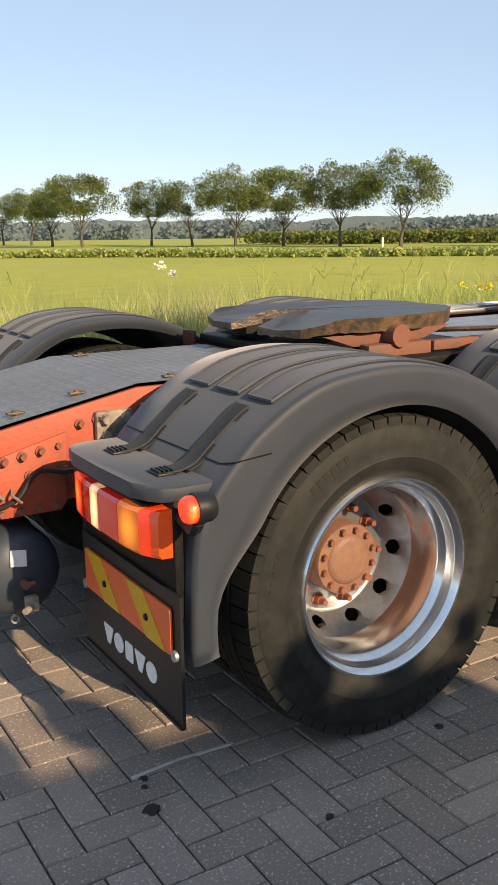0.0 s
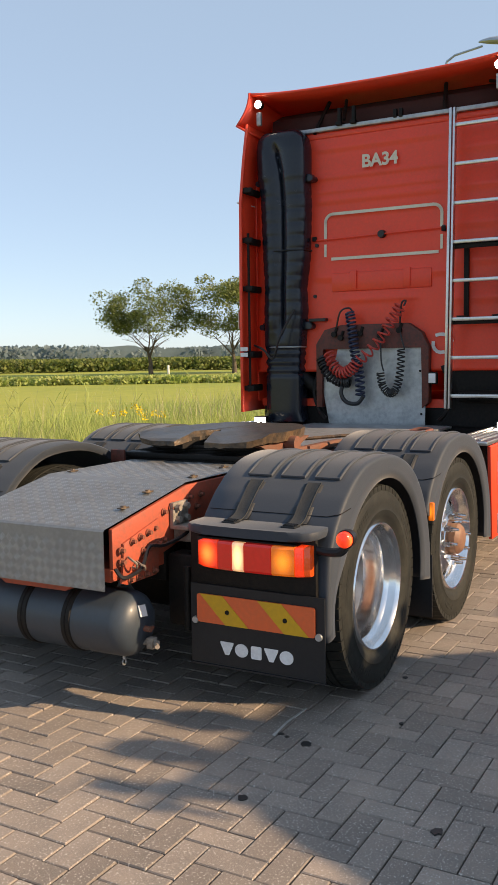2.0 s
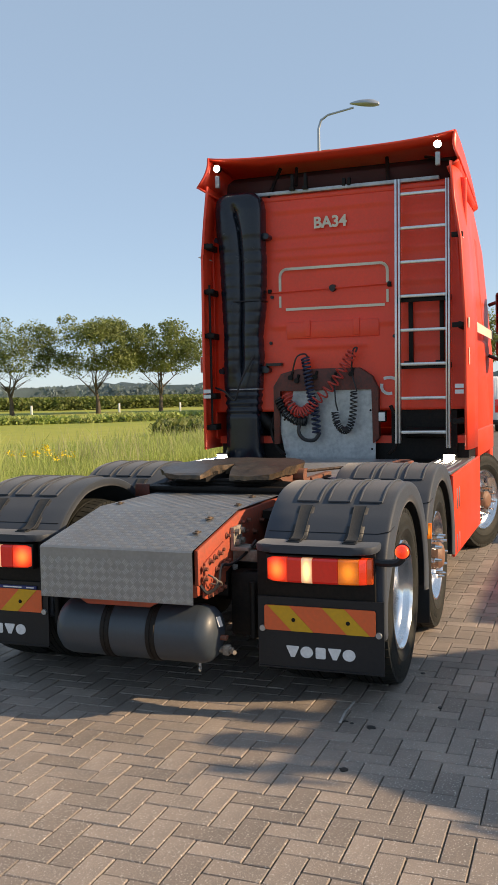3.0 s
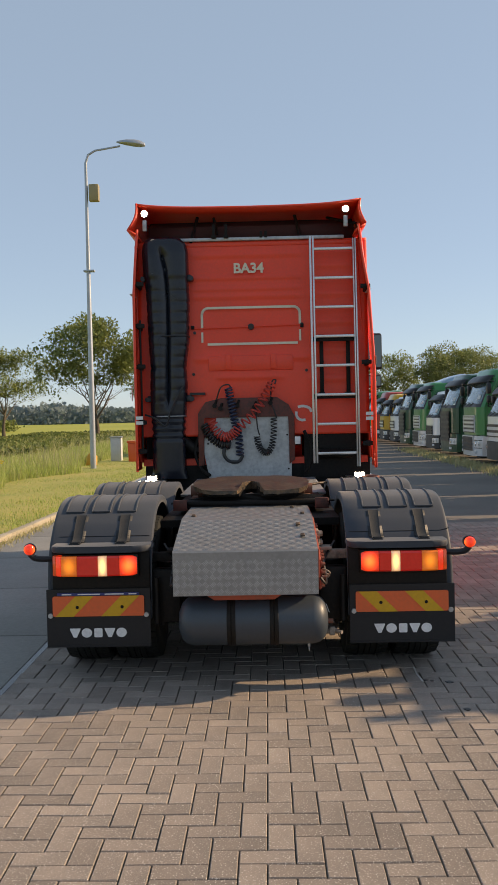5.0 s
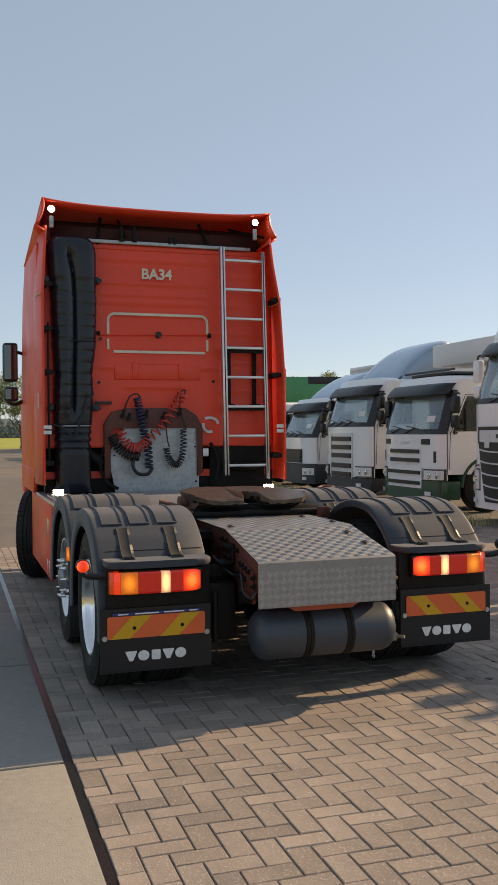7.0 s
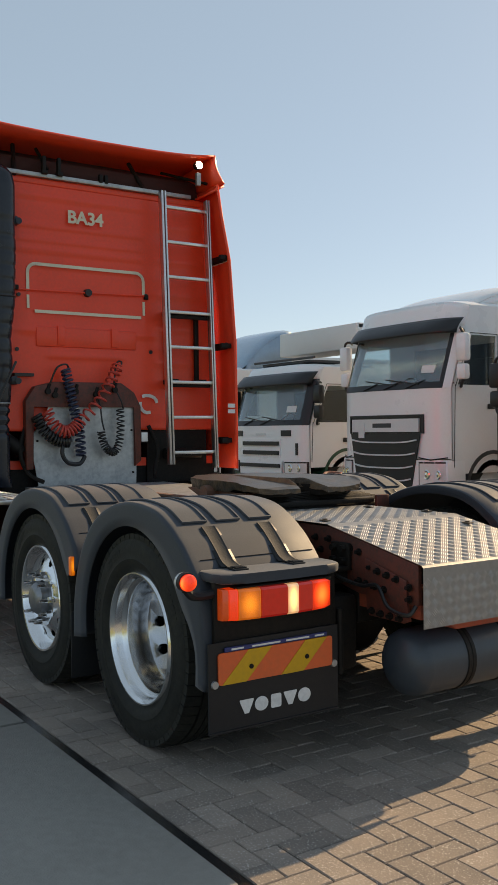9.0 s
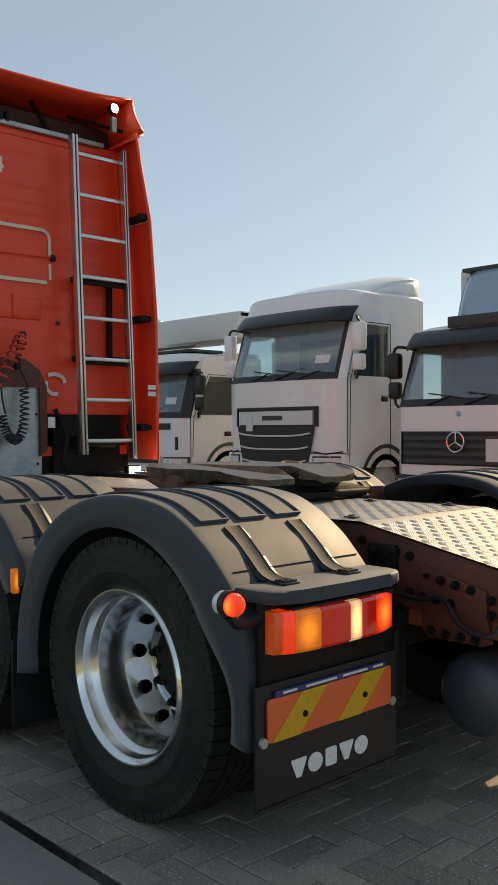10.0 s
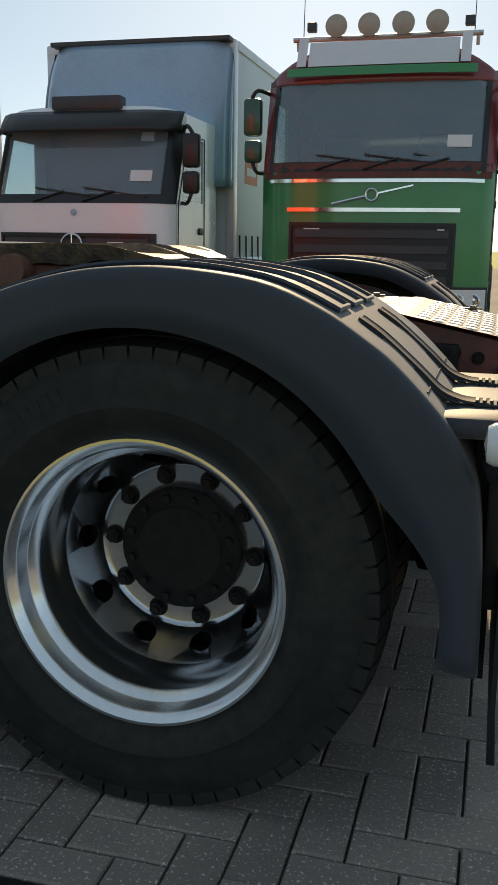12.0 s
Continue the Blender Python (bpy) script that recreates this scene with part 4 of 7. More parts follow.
box(bm, 1.9, 2.0, YC - 0.42, YC + 0.42, 0.60, 0.92, bev=0.01)
box(bm, 3.4, 5.6, YC - 0.95, YC + 0.95, 0.35, 0.92, bev=0.02)
part("axle", bm, BLACK, truck, "black axle housings and cross members")

CY0, CY1 = 2.805, 3.662
COVER = [(0.553, 0.612), (0.553, 0.868), (0.562, 0.877), (1.175, 0.996), (1.19, 1.0), (1.93, 1.0)]
bm = BM()
sheet(bm, lambda i, y: (COVER[i][0], y, COVER[i][1]), range(len(COVER)), (CY0, CY1))
for f in list(bm.faces):
    f.normal_update()
way = [Vector((p[0], 0, p[1])) for p in COVER]
def lug(c, t, n, turn):
    u = (t * math.cos(turn) + Vector((0, 1, 0)) * math.sin(turn))
    w = n.cross(u)
    ring = [c + u * 0.0165 * a + w * 0.0034 * b + n * 0.0006 for a, b in ((1, 0), (0.55, 1), (-0.55, 1), (-1, 0), (-0.55, -1), (0.55, -1))]
    r = [bm.verts.new(p) for p in ring]
    a, b = (bm.verts.new(c + u * k + n * 0.0019) for k in (0.010, -0.010))
    for q in ((r[0], r[1], a), (r[1], r[2], b, a), (r[2], r[3], b), (r[3], r[4], b), (r[4], r[5], a, b), (r[5], r[0], a)):
        bm.faces.new(q).material_index = 1


PITCH = 0.0428
for i, j in ((0, 1), (2, 3), (4, 5)):
    a, b = way[i], way[j]
    t = (b - a).normalized()
    n = Vector((-t.z, 0, t.x))
    rows = int((b - a).length / PITCH)
    for k in range(rows):
        for q in range(20):
            c = a + t * PITCH * (0.5 + k) + Vector((0, CY0 + PITCH * (0.5 + q), 0))
            turn = radians(42 if (k + q) % 2 else -42)
            u = t * math.cos(turn) + Vector((0, 1, 0)) * math.sin(turn)
            for e in (-1.5, -0.5, 0.5, 1.5):
                lug(c + n.cross(u) * 0.0088 * e, t, n, turn)
cover = part("tread_plate_cover", bm, TREAD_SHEET, truck, "aluminium tread plate cover over the frame end", sharp=25, extra=(TREAD,))
bm = BM()
for p in ((0.80, CY0 + 0.08, 0.928), (1.35, CY0 + 0.06, 1.003), (1.02, CY0 + 0.1, 0.97), (1.75, CY0 + 0.12, 1.003), (1.3, CY1 - 0.07, 1.003)):
    cyl(bm, (p[0], p[1], p[2] - 0.002), (p[0], p[1], p[2] + 0.012), 0.014, 0.012, 8)
    box(bm, p[0] - 0.03, p[0] + 0.03, p[1] - 0.014, p[1] + 0.014, p[2], p[2] + 0.006, bev=0.002)
part_each("cover_clip", bm, GREASE, truck, "rusty bolts and clips")
bm = BM()
prism(bm, [(CY0 + 0.22, 0.60), (CY0 + 0.26, 0.575), (CY1 - 0.24, 0.575), (CY1 - 0.20, 0.60), (CY1 - 0.2, 0.66), (CY0 + 0.22, 0.66)], "x", 0.60, 0.75, bev=0.004)
box(bm, 0.60, 1.0, YC - 0.41, YC + 0.41, 0.64, 0.70)
part("end_member", bm, RED_DULL, truck)
bm = BM()
tr = 0.148
half = 0.455
prof = [(0.001, -half), (tr * 0.45, -half + 0.006), (tr * 0.75, -half + 0.024), (tr * 0.93, -half + 0.052), (tr, -half + 0.09), (tr, -half + 0.095), (tr * 1.004, -half + 0.1)]
lathe(bm, prof + [(r, -y) for r, y in reversed(prof)], (0.745, 3.195, 0.425), 40)
tank = part("air_tank", bm, TANK, truck, "grey painted cylindrical air tank")
for y in (3.07, 3.327):
    part("tank_strap", lathe(BM(), [(tr + 0.001, -0.026), (tr + 0.006, -0.022), (tr + 0.006, -0.004), (tr + 0.002, 0.0), (tr + 0.006, 0.004), (tr + 0.006, 0.022), (tr + 0.001, 0.026)], (0.745, y, 0.425), 40), BLACK, tank)
o = part("tank_sticker", box(BM(), -0.026, 0.026, -0.0015, 0.0015, -0.026, 0.026), PAPER, tank)
o.matrix_basis = pose(0.735, 2.7445, 0.492, -20, 8, 0)
bm = cyl(BM(), (0.745, 2.75, 0.41), (0.745, 2.71, 0.41), 0.014, 0.014, 8)
cyl(bm, (0.745, 2.72, 0.41), (0.775, 2.72, 0.41), 0.008)
part("tank_plug", bm, BOLT, tank)
bm = cyl(BM(), (0.745, 2.86, 0.285), (0.745, 2.86, 0.255), 0.008)
lathe(bm, [(0.010, -0.003), (0.016, -0.003), (0.016, 0.003), (0.010, 0.003)], (0.745, 2.86, 0.242), 14, close=True)
part("drain_ring", bm, GALV, tank)

for x0, z0, dz in ((0.68, 0.74, 0.05), (0.74, 0.71, 0.04)):
    y0 = YC - 0.445
    part("loose_hose", tube(BM(), smooth([(x0, y0, z0), (x0 - 0.01, y0 - 0.03, z0 - 0.01), (x0, y0 - 0.045, z0 - dz * 0.5), (x0 + 0.02, y0 - 0.03, z0 - dz), (x0 + 0.03, y0, z0 - dz)], 5), 0.005, 6), DUSTY, truck, "thin dusty air hose")
bm = cyl(BM(), (0.76, 2.765, 0.345), (0.76, 2.685, 0.345), 0.017, 0.015, 8)
cyl(bm, (0.76, 2.70, 0.345), (0.72, 2.66, 0.345), 0.011, 0.011, 8)
box(bm, 0.74, 0.78, 2.70, 2.735, 0.32, 0.37, bev=0.005)
part("drain_valve", bm, DUSTY, tank, "dusty brass drain valve")

# fifth wheel
bm = BM()
plan = [(1.70, YC - 0.10), (1.70, YC - 0.24), (1.73, YC - 0.36), (1.80, YC - 0.425), (2.00, YC - 0.44), (2.25, YC - 0.43), (2.45, YC - 0.37), (2.58, YC - 0.26), (2.65, YC - 0.12), (2.665, YC)]
plan = plan + [(x, 2 * YC - y) for x, y in reversed(plan[:-1])] + [(1.78, YC + 0.075), (1.98, YC + 0.045), (2.05, YC), (1.98, YC - 0.045), (1.78, YC - 0.075)]
ragged = []
for i, a in enumerate(plan):
    b = plan[(i + 1) % len(plan)]
    for f in span(0, 1, max(int(math.hypot(b[0] - a[0], b[1] - a[1]) / 0.03), 1))[:-1]:
        q = Vector((a[0] + (b[0] - a[0]) * f, a[1] + (b[1] - a[1]) * f, 0))
        ragged.append((q.x + 0.008 * noise.noise(q * 17), q.y + 0.008 * noise.noise(q * 17 + Vector((9, 3, 0)))))
prism(bm, ragged, "z", 1.108, 1.166)
for v in bm.verts:
    if v.co.z < 1.13:
        v.co.z += 0.010 * noise.noise(v.co * 21) + max(0.0, 1.95 - v.co.x) * 0.12
        v.co.y += (YC - v.co.y) * 0.03
for v in bm.verts:
    if v.co.x < 1.85:
        v.co.z -= (1.85 - v.co.x) * 0.30
    v.co.z += 0.006 * noise.noise(v.co * 9)
bmesh.ops.bevel(bm, geom=[e for e in bm.edges if e.is_manifold and e.calc_face_angle(0) > 0.6], offset=0.008, segments=2, affect="EDGES")
fifth_shift = 0.17
for v in bm.verts:
    v.co.x += fifth_shift
for f in bm.faces:
    f.normal_update()
    if abs(f.normal.z) > 0.93 and f.calc_center_median().x > 1.99:
        f.material_index = 1
fifth = part("coupling_plate", bm, GREASE, truck, "greasy worn steel coupling plate with rusty edges", sharp=30, extra=(GREASE_TOP,))
bm = BM()
low = [(2.16 + (x - 2.16) * 0.86 + fifth_shift, YC + (y - YC) * 0.86) for x, y in ragged]
prism(bm, low, "z", 1.075, 1.135)
for v in bm.verts:
    v.co.z -= max(0.0, 1.98 - v.co.x) * 0.28 * (v.co.z > 1.1)
part("plate_ribs", bm, BLACK, fifth, "grimy ribbed underside of the plate")
bm = BM()
for s in (-1, 1):
    prism(bm, [(1.80, 1.10), (2.45, 1.11), (2.30, 1.06), (1.95, 1.05)], "y", *sorted((YC + s * 0.28, YC + s * 0.40)), bev=0.006)
    cyl(bm, (2.13, YC + s * 0.36, 1.09), (2.13, YC + s * 0.47, 1.09), 0.045, 0.045, 16)
    box(bm, 1.98, 2.30, *sorted((YC + s * 0.38, YC + s * 0.455)), 1.0, 1.06, bev=0.006)
    box(bm, 2.3, 2.8, *sorted((YC + s * 0.42, YC + s * 0.47)), 1.02, 1.06, bev=0.004)
bmesh.ops.translate(bm, vec=(fifth_shift, 0, 0), verts=bm.verts)
part_each("coupling_pedestal", bm, DUST_RUST, truck, "rusty red pedestal under the coupling")
bm = BM()
box(bm, 1.95, 2.9, YC - 0.55, YC + 0.55, 0.982, 1.012, bev=0.004)
box(bm, 1.93, 2.02, YC - 0.50, YC + 0.50, 1.012, 1.045, bev=0.008)
for k in range(5):
    tube(bm, [(1.98 + 0.012 * k, YC - 0.62 + 0.03 * k, 1.03 + 0.008 * k), (2.0, YC - 0.2, 1.05 + 0.01 * k), (2.02, YC + 0.3, 1.04 + 0.008 * k), (2.04, YC + 0.60, 1.02)], 0.008, 6)
part("coupling_base", bm, BLACK, truck)
for s in (-1, 1):
    # the red lug brackets take the darker brown-red on both sides
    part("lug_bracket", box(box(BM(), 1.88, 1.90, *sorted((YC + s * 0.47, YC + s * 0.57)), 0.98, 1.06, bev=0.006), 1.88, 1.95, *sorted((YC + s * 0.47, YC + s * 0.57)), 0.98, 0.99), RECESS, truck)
bm = tube(BM(), [(2.62, YC - 0.30, 1.08), (2.75, YC - 0.55, 1.10), (2.9, YC - 0.80, 1.11), (2.96, YC - 0.93, 1.115)], 0.011, 7)
part("release_rod", bm, GREASE, truck)
bm = tube(BM(), smooth([(2.95, YC - 0.90, 1.115), (3.0, YC - 0.98, 1.135), (2.97, YC - 1.06, 1.13), (2.90, YC - 1.03, 1.125), (2.93, YC - 0.94, 1.12)], 4), 0.012, 7)
part("release_handle", bm, BOLT, truck, "red release handle")
bm = BM()
box(bm, 2.95, 4.85, YC - 0.62, YC + 0.62, 0.99, 1.01, bev=0.003)
part("deck_plate", bm, GALV, truck, "galvanised deck plate behind the cab")

# cab, seen from behind
CB = 4.95
bm = BM()
z = 1.46
def back_x(y, z):
    d = 0.0
    for c, h, lo, hi in ((3.38, 0.02, 2.72, 3.86), (3.02, 0.02, 2.72, 3.86), (2.94, 0.02, 2.72, 3.86), (3.14, 0.015, 2.72, 3.86), (2.28, 0.025, 2.6, 3.86), (2.08, 0.02, 2.9, 3.6)):
        if lo < y < hi:
            d += 0.012 * math.exp(-((z - c) / h) ** 2)
    if 2.76 < y < 3.74 and 2.34 < z < 2.80:
        d -= 0.010
    if 2.12 < y < 2.62:
        for c in (3.25, 2.95, 2.65, 2.35, 2.05):
            d += 0.010 * math.exp(-((z - c) / 0.035) ** 2)
    return CB - d + 0.02 * (z - 2.5)
zs = span(1.46, 3.53, 90)
sheet(bm, lambda y, z: (back_x(y, z), y, z), span(2.0, 4.44, 60), zs)
cab_back = part("cab_back", bm, RED, truck, "faded red pressed sheet back wall of the cab", sharp=60, solid=-0.02)
part("back_panel", box(BM(), CB - 0.022, CB + 0.01, 2.80, 3.70, 2.15, 2.31, bev=0.012), RED, cab_back)
for y0, y1 in ((3.46, 3.52), (2.98, 3.04)):
    part("back_rib", box(BM(), CB - 0.036, CB - 0.015, y0, y1, 2.165, 2.325, bev=0.006), RED, cab_back)
part("locker_rod", cyl(BM(), (CB - 0.016, 2.68, 2.625), (CB - 0.016, 3.88, 2.60), 0.007, 0.007, 8), RED, cab_back)
for y0 in (2.70, 3.86):
    part("rod_end", box(BM(), CB - 0.03, CB, y0 - 0.018, y0 + 0.018, 2.595, 2.635, bev=0.005), BLACK, cab_back)
bm = BM()
# body: sides, roof, front
for s in (-1, 1):
    y0, y1 = sorted((YC + s * 1.22, YC + s * 1.245))
    prism(bm, [(CB, 1.2), (7.0, 1.0), (7.15, 1.6), (7.1, 1.95), (6.75, 3.1), (6.4, 3.5), (CB, 3.5)], "y", y0, y1, bev=0.01)
for v in bm.verts:
    if v.co.y < YC:
        v.co.y += 0.13 * ease((v.co.z - 2.5) / 1.1)
box(bm, CB + 0.01, 6.4, YC - 1.09, YC + 1.22, 3.47, 3.52, bev=0.01)
sheet(bm, lambda y, i: [(7.05, y, 0.5), (7.17, y, 1.6), (7.12, y, 1.95), (6.78, y, 3.05), (6.38, y, 3.52)][i], (YC - 1.12, YC + 1.24), range(5))
box(bm, CB + 0.02, 7.0, YC - 1.2, YC + 1.2, 1.15, 1.22)
part("cab_shell", bm, RED, truck, "red cab shell")
# side deflectors
for s in (-1, 1):
    bm = BM()
    edge = [(1.11, 4.615), (1.5, 4.615), (2.2, 4.62), (2.95, 4.635), (3.3, 4.66), (3.62, 4.70)]
    def side(i, f):
        z, x = edge[i]
        lean = 0.045 * ease((z - 2.9) / 0.8) if s > 0 else 0.125 * ease((z - 2.5) / 1.15)
        return (x + (5.15 - x) * f, YC + s * (1.262 - lean) - s * 0.035 * (1 - f) ** 4, z)
    rows = [[side(i, f) for f in (0, 0.04, 0.15, 0.5, 1.0)] for i in range(len(edge))]
    g = [[bm.verts.new(p) for p in r] for r in rows]
    for a, b in zip(g, g[1:]):
        for j in range(4):
            bm.faces.new((a[j], b[j], b[j + 1], a[j + 1]))
    wing = part("side_deflector", bm, RED, truck, "red side air deflector", solid=0.022)
    part("seam", box(BM(), 4.66, 5.15, *sorted((YC + s * (1.235 - (0.042 if s < 0 else 0)), YC + s * (1.2635 - (0.042 if s < 0 else 0)))), 2.946, 2.954), PAPER, wing)
    part("reflective_patch", box(BM(), 4.66, 4.70, *sorted((YC + s * 1.262, YC + s * 1.267)), 1.85, 2.0), CREAM, wing)
    for k in range(2):
        p = part("load_sticker", box(BM(), -0.0005, 0.0005, 0, 0.075, 0, 0.035), PAPER, wing)
        p.matrix_basis = pose(4.612, YC + s * 1.222 - (0.075 if s > 0 else 0), 1.60 + 0.05 * k, 0, 0, 0)
    for z0 in (1.32, 1.62, 2.20, 2.62, 3.05) if s > 0 else (1.36, 2.20, 2.98):
        bm = box(BM(), 4.68, 4.93, *sorted((YC + s * 1.17, YC + s * 1.20)), z0 - 0.03, z0 + 0.03, bev=0.008)
        box(bm, 4.66, 4.70, *sorted((YC + s * 1.12, YC + s * 1.22)), z0 - 0.022, z0 + 0.022, bev=0.006)
        part("deflector_bracket", bm, BLACK, wing)
    if s > 0:
        part("stay_rod", cyl(BM(), (4.68, YC + s * 1.165, 1.30), (4.68, YC + s * 1.165, 2.68), 0.011), BLACK, wing)
    # skirts, step, front wing
    bm = BM()
    prism(bm, [(3.66, 0.34), (3.60, 0.98), (5.5, 1.0), (5.5, 0.34)], "y", *sorted((YC + s * 1.235, YC + s * 1.262)), bev=0.008)
    skirt = part("side_skirt", bm, RED, truck, "red side skirt below the cab")
    for k in (3.78, 3.92):
        part("skirt_vent", box(BM(), k, k + 0.018, *sorted((YC + s * 1.255, YC + s * 1.268)), 0.70, 0.86, bev=0.004), ALU, skirt)
        part("skirt_strip", box(BM(), k, k + 0.01, *sorted((YC + s * 1.255, YC + s * 1.268)), 0.36, 0.50, bev=0.003), ALU, skirt)
    bm = box(BM(), 3.55, 5.2, *sorted((YC + s * 0.95, YC + s * 1.25)), 0.985, 1.015, bev=0.006)
    for k in range(4):
        box(bm, 3.6, 4.6, *sorted((YC + s * (1.0 + 0.06 * k), YC + s * (1.02 + 0.06 * k))), 1.015, 1.028, bev=0.003)
    part("side_step", bm, ALU, truck)
    bm = BM()
    box(bm, 5.5, 7.05, *sorted((YC + s * 1.20, YC + s * 1.25)), 0.98, 1.25, bev=0.02)
    box(bm, 6.85, 7.1, *sorted((YC + s * 1.0, YC + s * 1.24)), 0.35, 1.0, bev=0.03)
    part("front_wing", bm, RED, truck)
    # door mirrors
    out = 1.47 if s > 0 else 1.60
    bm = BM()
    box(bm, 6.80, 6.95, *sorted((YC + s * 1.30, YC + s * out)), 2.22, 2.68, bev=0.03)
    box(bm, 6.82, 6.95, *sorted((YC + s * 1.30, YC + s * (out - 0.01))), 1.99, 2.16, bev=0.025)
    tube(bm, smooth([(6.9, YC + s * 1.22, 2.55), (6.88, YC + s * 1.35, 2.58), (6.88, YC + s * 1.42, 2.5)], 4), 0.02)
    tube(bm, smooth([(6.9, YC + s * 1.22, 2.0), (6.88, YC + s * 1.35, 1.95), (6.88, YC + s * 1.42, 2.0)], 4), 0.02)
    mir = part("door_mirror", bm, GRILLE, truck, "black door mirror on two arms")
    part("mirror_glass", box(BM(), 6.796, 6.80, *sorted((YC + s * 1.315, YC + s * (out - 0.015))), 2.25, 2.65, bev=0.0), MIRROR, mir)
    part("mirror_glass", box(BM(), 6.815, 6.82, *sorted((YC + s * 1.315, YC + s * (out - 0.025))), 2.015, 2.135, bev=0.0), MIRROR, mir)
part("side_stripe", box(BM(), 4.64, 6.9, YC - 1.2655, YC - 1.2615, 2.17, 2.26), CREAM, truck, "cream stripe along the cab side")
# roof deflector: hollow shell open to the rear
bm = BM()
def roof_fn(n, v):
    """n across from -1 to 1, v from the rear lip forward."""
    a = abs(n)
    lip = 3.862 + 0.045 * a ** 4
    z = lip + (3.60 - lip) * v ** 1.6
    w = (1.18 if n > 0 else 1.115) + 0.02 * (1 - v)
    return (4.785 + 2.0 * v + 0.03 * (1 - a), YC + n * w, z)
sheet(bm, roof_fn, span(-1, 1, 24), span(0, 1, 8))
EAVE = {1: 1.275, -1: 1.18}
for s in (-1, 1):
    def cheek(i, v):
        top = Vector(roof_fn(s, v))
        low = Vector((4.70 + 1.95 * v, YC + s * (EAVE[s] - 0.05 * v), 3.63 - 0.06 * v))
        m = top.lerp(low, i)
        m.y += s * -0.03 * math.sin(math.pi * i)
        return m
    sheet(bm, cheek, span(0, 1, 6), span(0, 1, 8))
    sheet(bm, lambda i, v: (4.70 + 1.95 * v, YC + s * (EAVE[s] - 0.05 * v - 0.10 * i), 3.63 - 0.06 * v - 0.06 * i), (0, 1), span(0, 1, 8))
spoiler = part("roof_deflector", bm, RED, truck, "red roof air deflector, hollow and open to the rear", solid=0.02)
# dark sheet added for the shade inside the hollow deflector
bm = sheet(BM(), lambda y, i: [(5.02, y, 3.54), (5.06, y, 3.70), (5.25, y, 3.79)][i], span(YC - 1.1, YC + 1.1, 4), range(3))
part("deflector_lining", bm, mat("dark_red_cavity_shade", (0.05, 0.012, 0.010), 0.8), truck, solid=0.01)
bm = box(BM(), 4.93, 4.99, YC - 0.98, YC + 1.0, 3.525, 3.56, bev=0.005)
part("roof_rail", bm, GALV, truck)
bm = BM()
for y0 in (3.47, 3.60, 3.10, 3.05):
    big = y0 > 3.3
    box(bm, 4.92, 4.96, y0, y0 + 0.03, 3.55, 3.70 if big else 3.62, bev=0.004)
    if big:
        box(bm, 4.90, 5.05, y0 - 0.01, y0 + 0.04, 3.55, 3.58, bev=0.004)
tube(bm, [(5.1, 3.62, 3.8), (4.95, 3.58, 3.6)], 0.015), tube(bm, [(5.15, 2.75, 3.82), (4.95, 2.70, 3.55)], 0.018), tube(bm, [(5.15, 3.8, 3.82), (4.95, 3.86, 3.52)], 0.018)
tube(bm, [(5.2, 2.4, 3.80), (4.85, 2.12, 3.66)], 0.014)
part_each("roof_bracket", bm, BLACK, truck)
for s in (-1, 1):
    y = YC + (1.11 if s > 0 else -0.99)
    bm = lathe(BM(), [(0.001, 0.05), (0.035, 0.045), (0.038, 0.01), (0.039, 0.0), (0.034, -0.004)], seg=18)
    o = part("work_lamp", bm, BLACK, truck, "small round work lamp, lit white")
    o.matrix_basis = pose(4.80, y, 3.80, 0, 0, -90)
    part("lamp_glass", lathe(BM(), [(0.034, -0.003), (0.025, -0.012), (0.001, -0.016)], seg=18), LAMP_GLOW, o)
    bm = box(BM(), 4.80, 4.835, y - 0.022, y + 0.022, 3.62, 3.735, bev=0.006)
    part("lamp_foot", bm, GALV, truck)
    bm = box(BM(), 4.70, 4.76, *sorted((YC + s * 1.14, YC + s * 1.02)), 0.985, 1.07, bev=0.008)
    o = part("reversing_lamp", bm, BLACK, truck, "square reversing lamp, lit white")
    part("lamp_glass", box(BM(), 4.692, 4.702, *sorted((YC + s * 1.13, YC + s * 1.03)), 0.995, 1.06), LAMP_GLOW, o)
# cream trim line, catch and lettering
bm = BM()
def flat_path(pts, wd, x):
    for a, b in zip(pts, pts[1:]):
        a, b = Vector((0, *a)), Vector((0, *b))
        d = (b - a).normalized()
        n = Vector((0, -d.z, d.y)) * wd / 2
        e = d * wd * 0.18
        vs = [Vector((x, 0, 0)) + q for q in (a - n - e, b - n + e, b + n + e, a + n - e)]
        lo = [bm.verts.new((v.x + 0.02 * (v.z - 2.5), v.y, v.z)) for v in vs]
        hi = [bm.verts.new((v.x + 0.02 * (v.z - 2.5) - 0.003, v.y, v.z)) for v in vs]
        bm.faces.new(hi)
        for k in range(4):
            bm.faces.new((lo[k], lo[(k + 1) % 4], hi[(k + 1) % 4], hi[k]))
top = [(2.72, 2.64)] + [(p[0], p[1]) for p in arc(2.79, 2.75, 0.07, 180, 90, 5)] + [(p[0], p[1]) for p in arc(3.69, 2.75, 0.07, 90, 0, 5)] + [(3.76, 2.60)]
flat_path(top, 0.026, CB - 0.006)
flat_path([(2.75, 2.435), (3.70, 2.435)], 0.026, CB - 0.004)
flat_path([(2.72, 2.57), (2.72, 2.46)], 0.022, CB - 0.006)
flat_path([(3.76, 2.56), (3.76, 2.46)], 0.022, CB - 0.006)
part("trim_line", bm, CREAM, truck, "cream painted line round a locker panel")
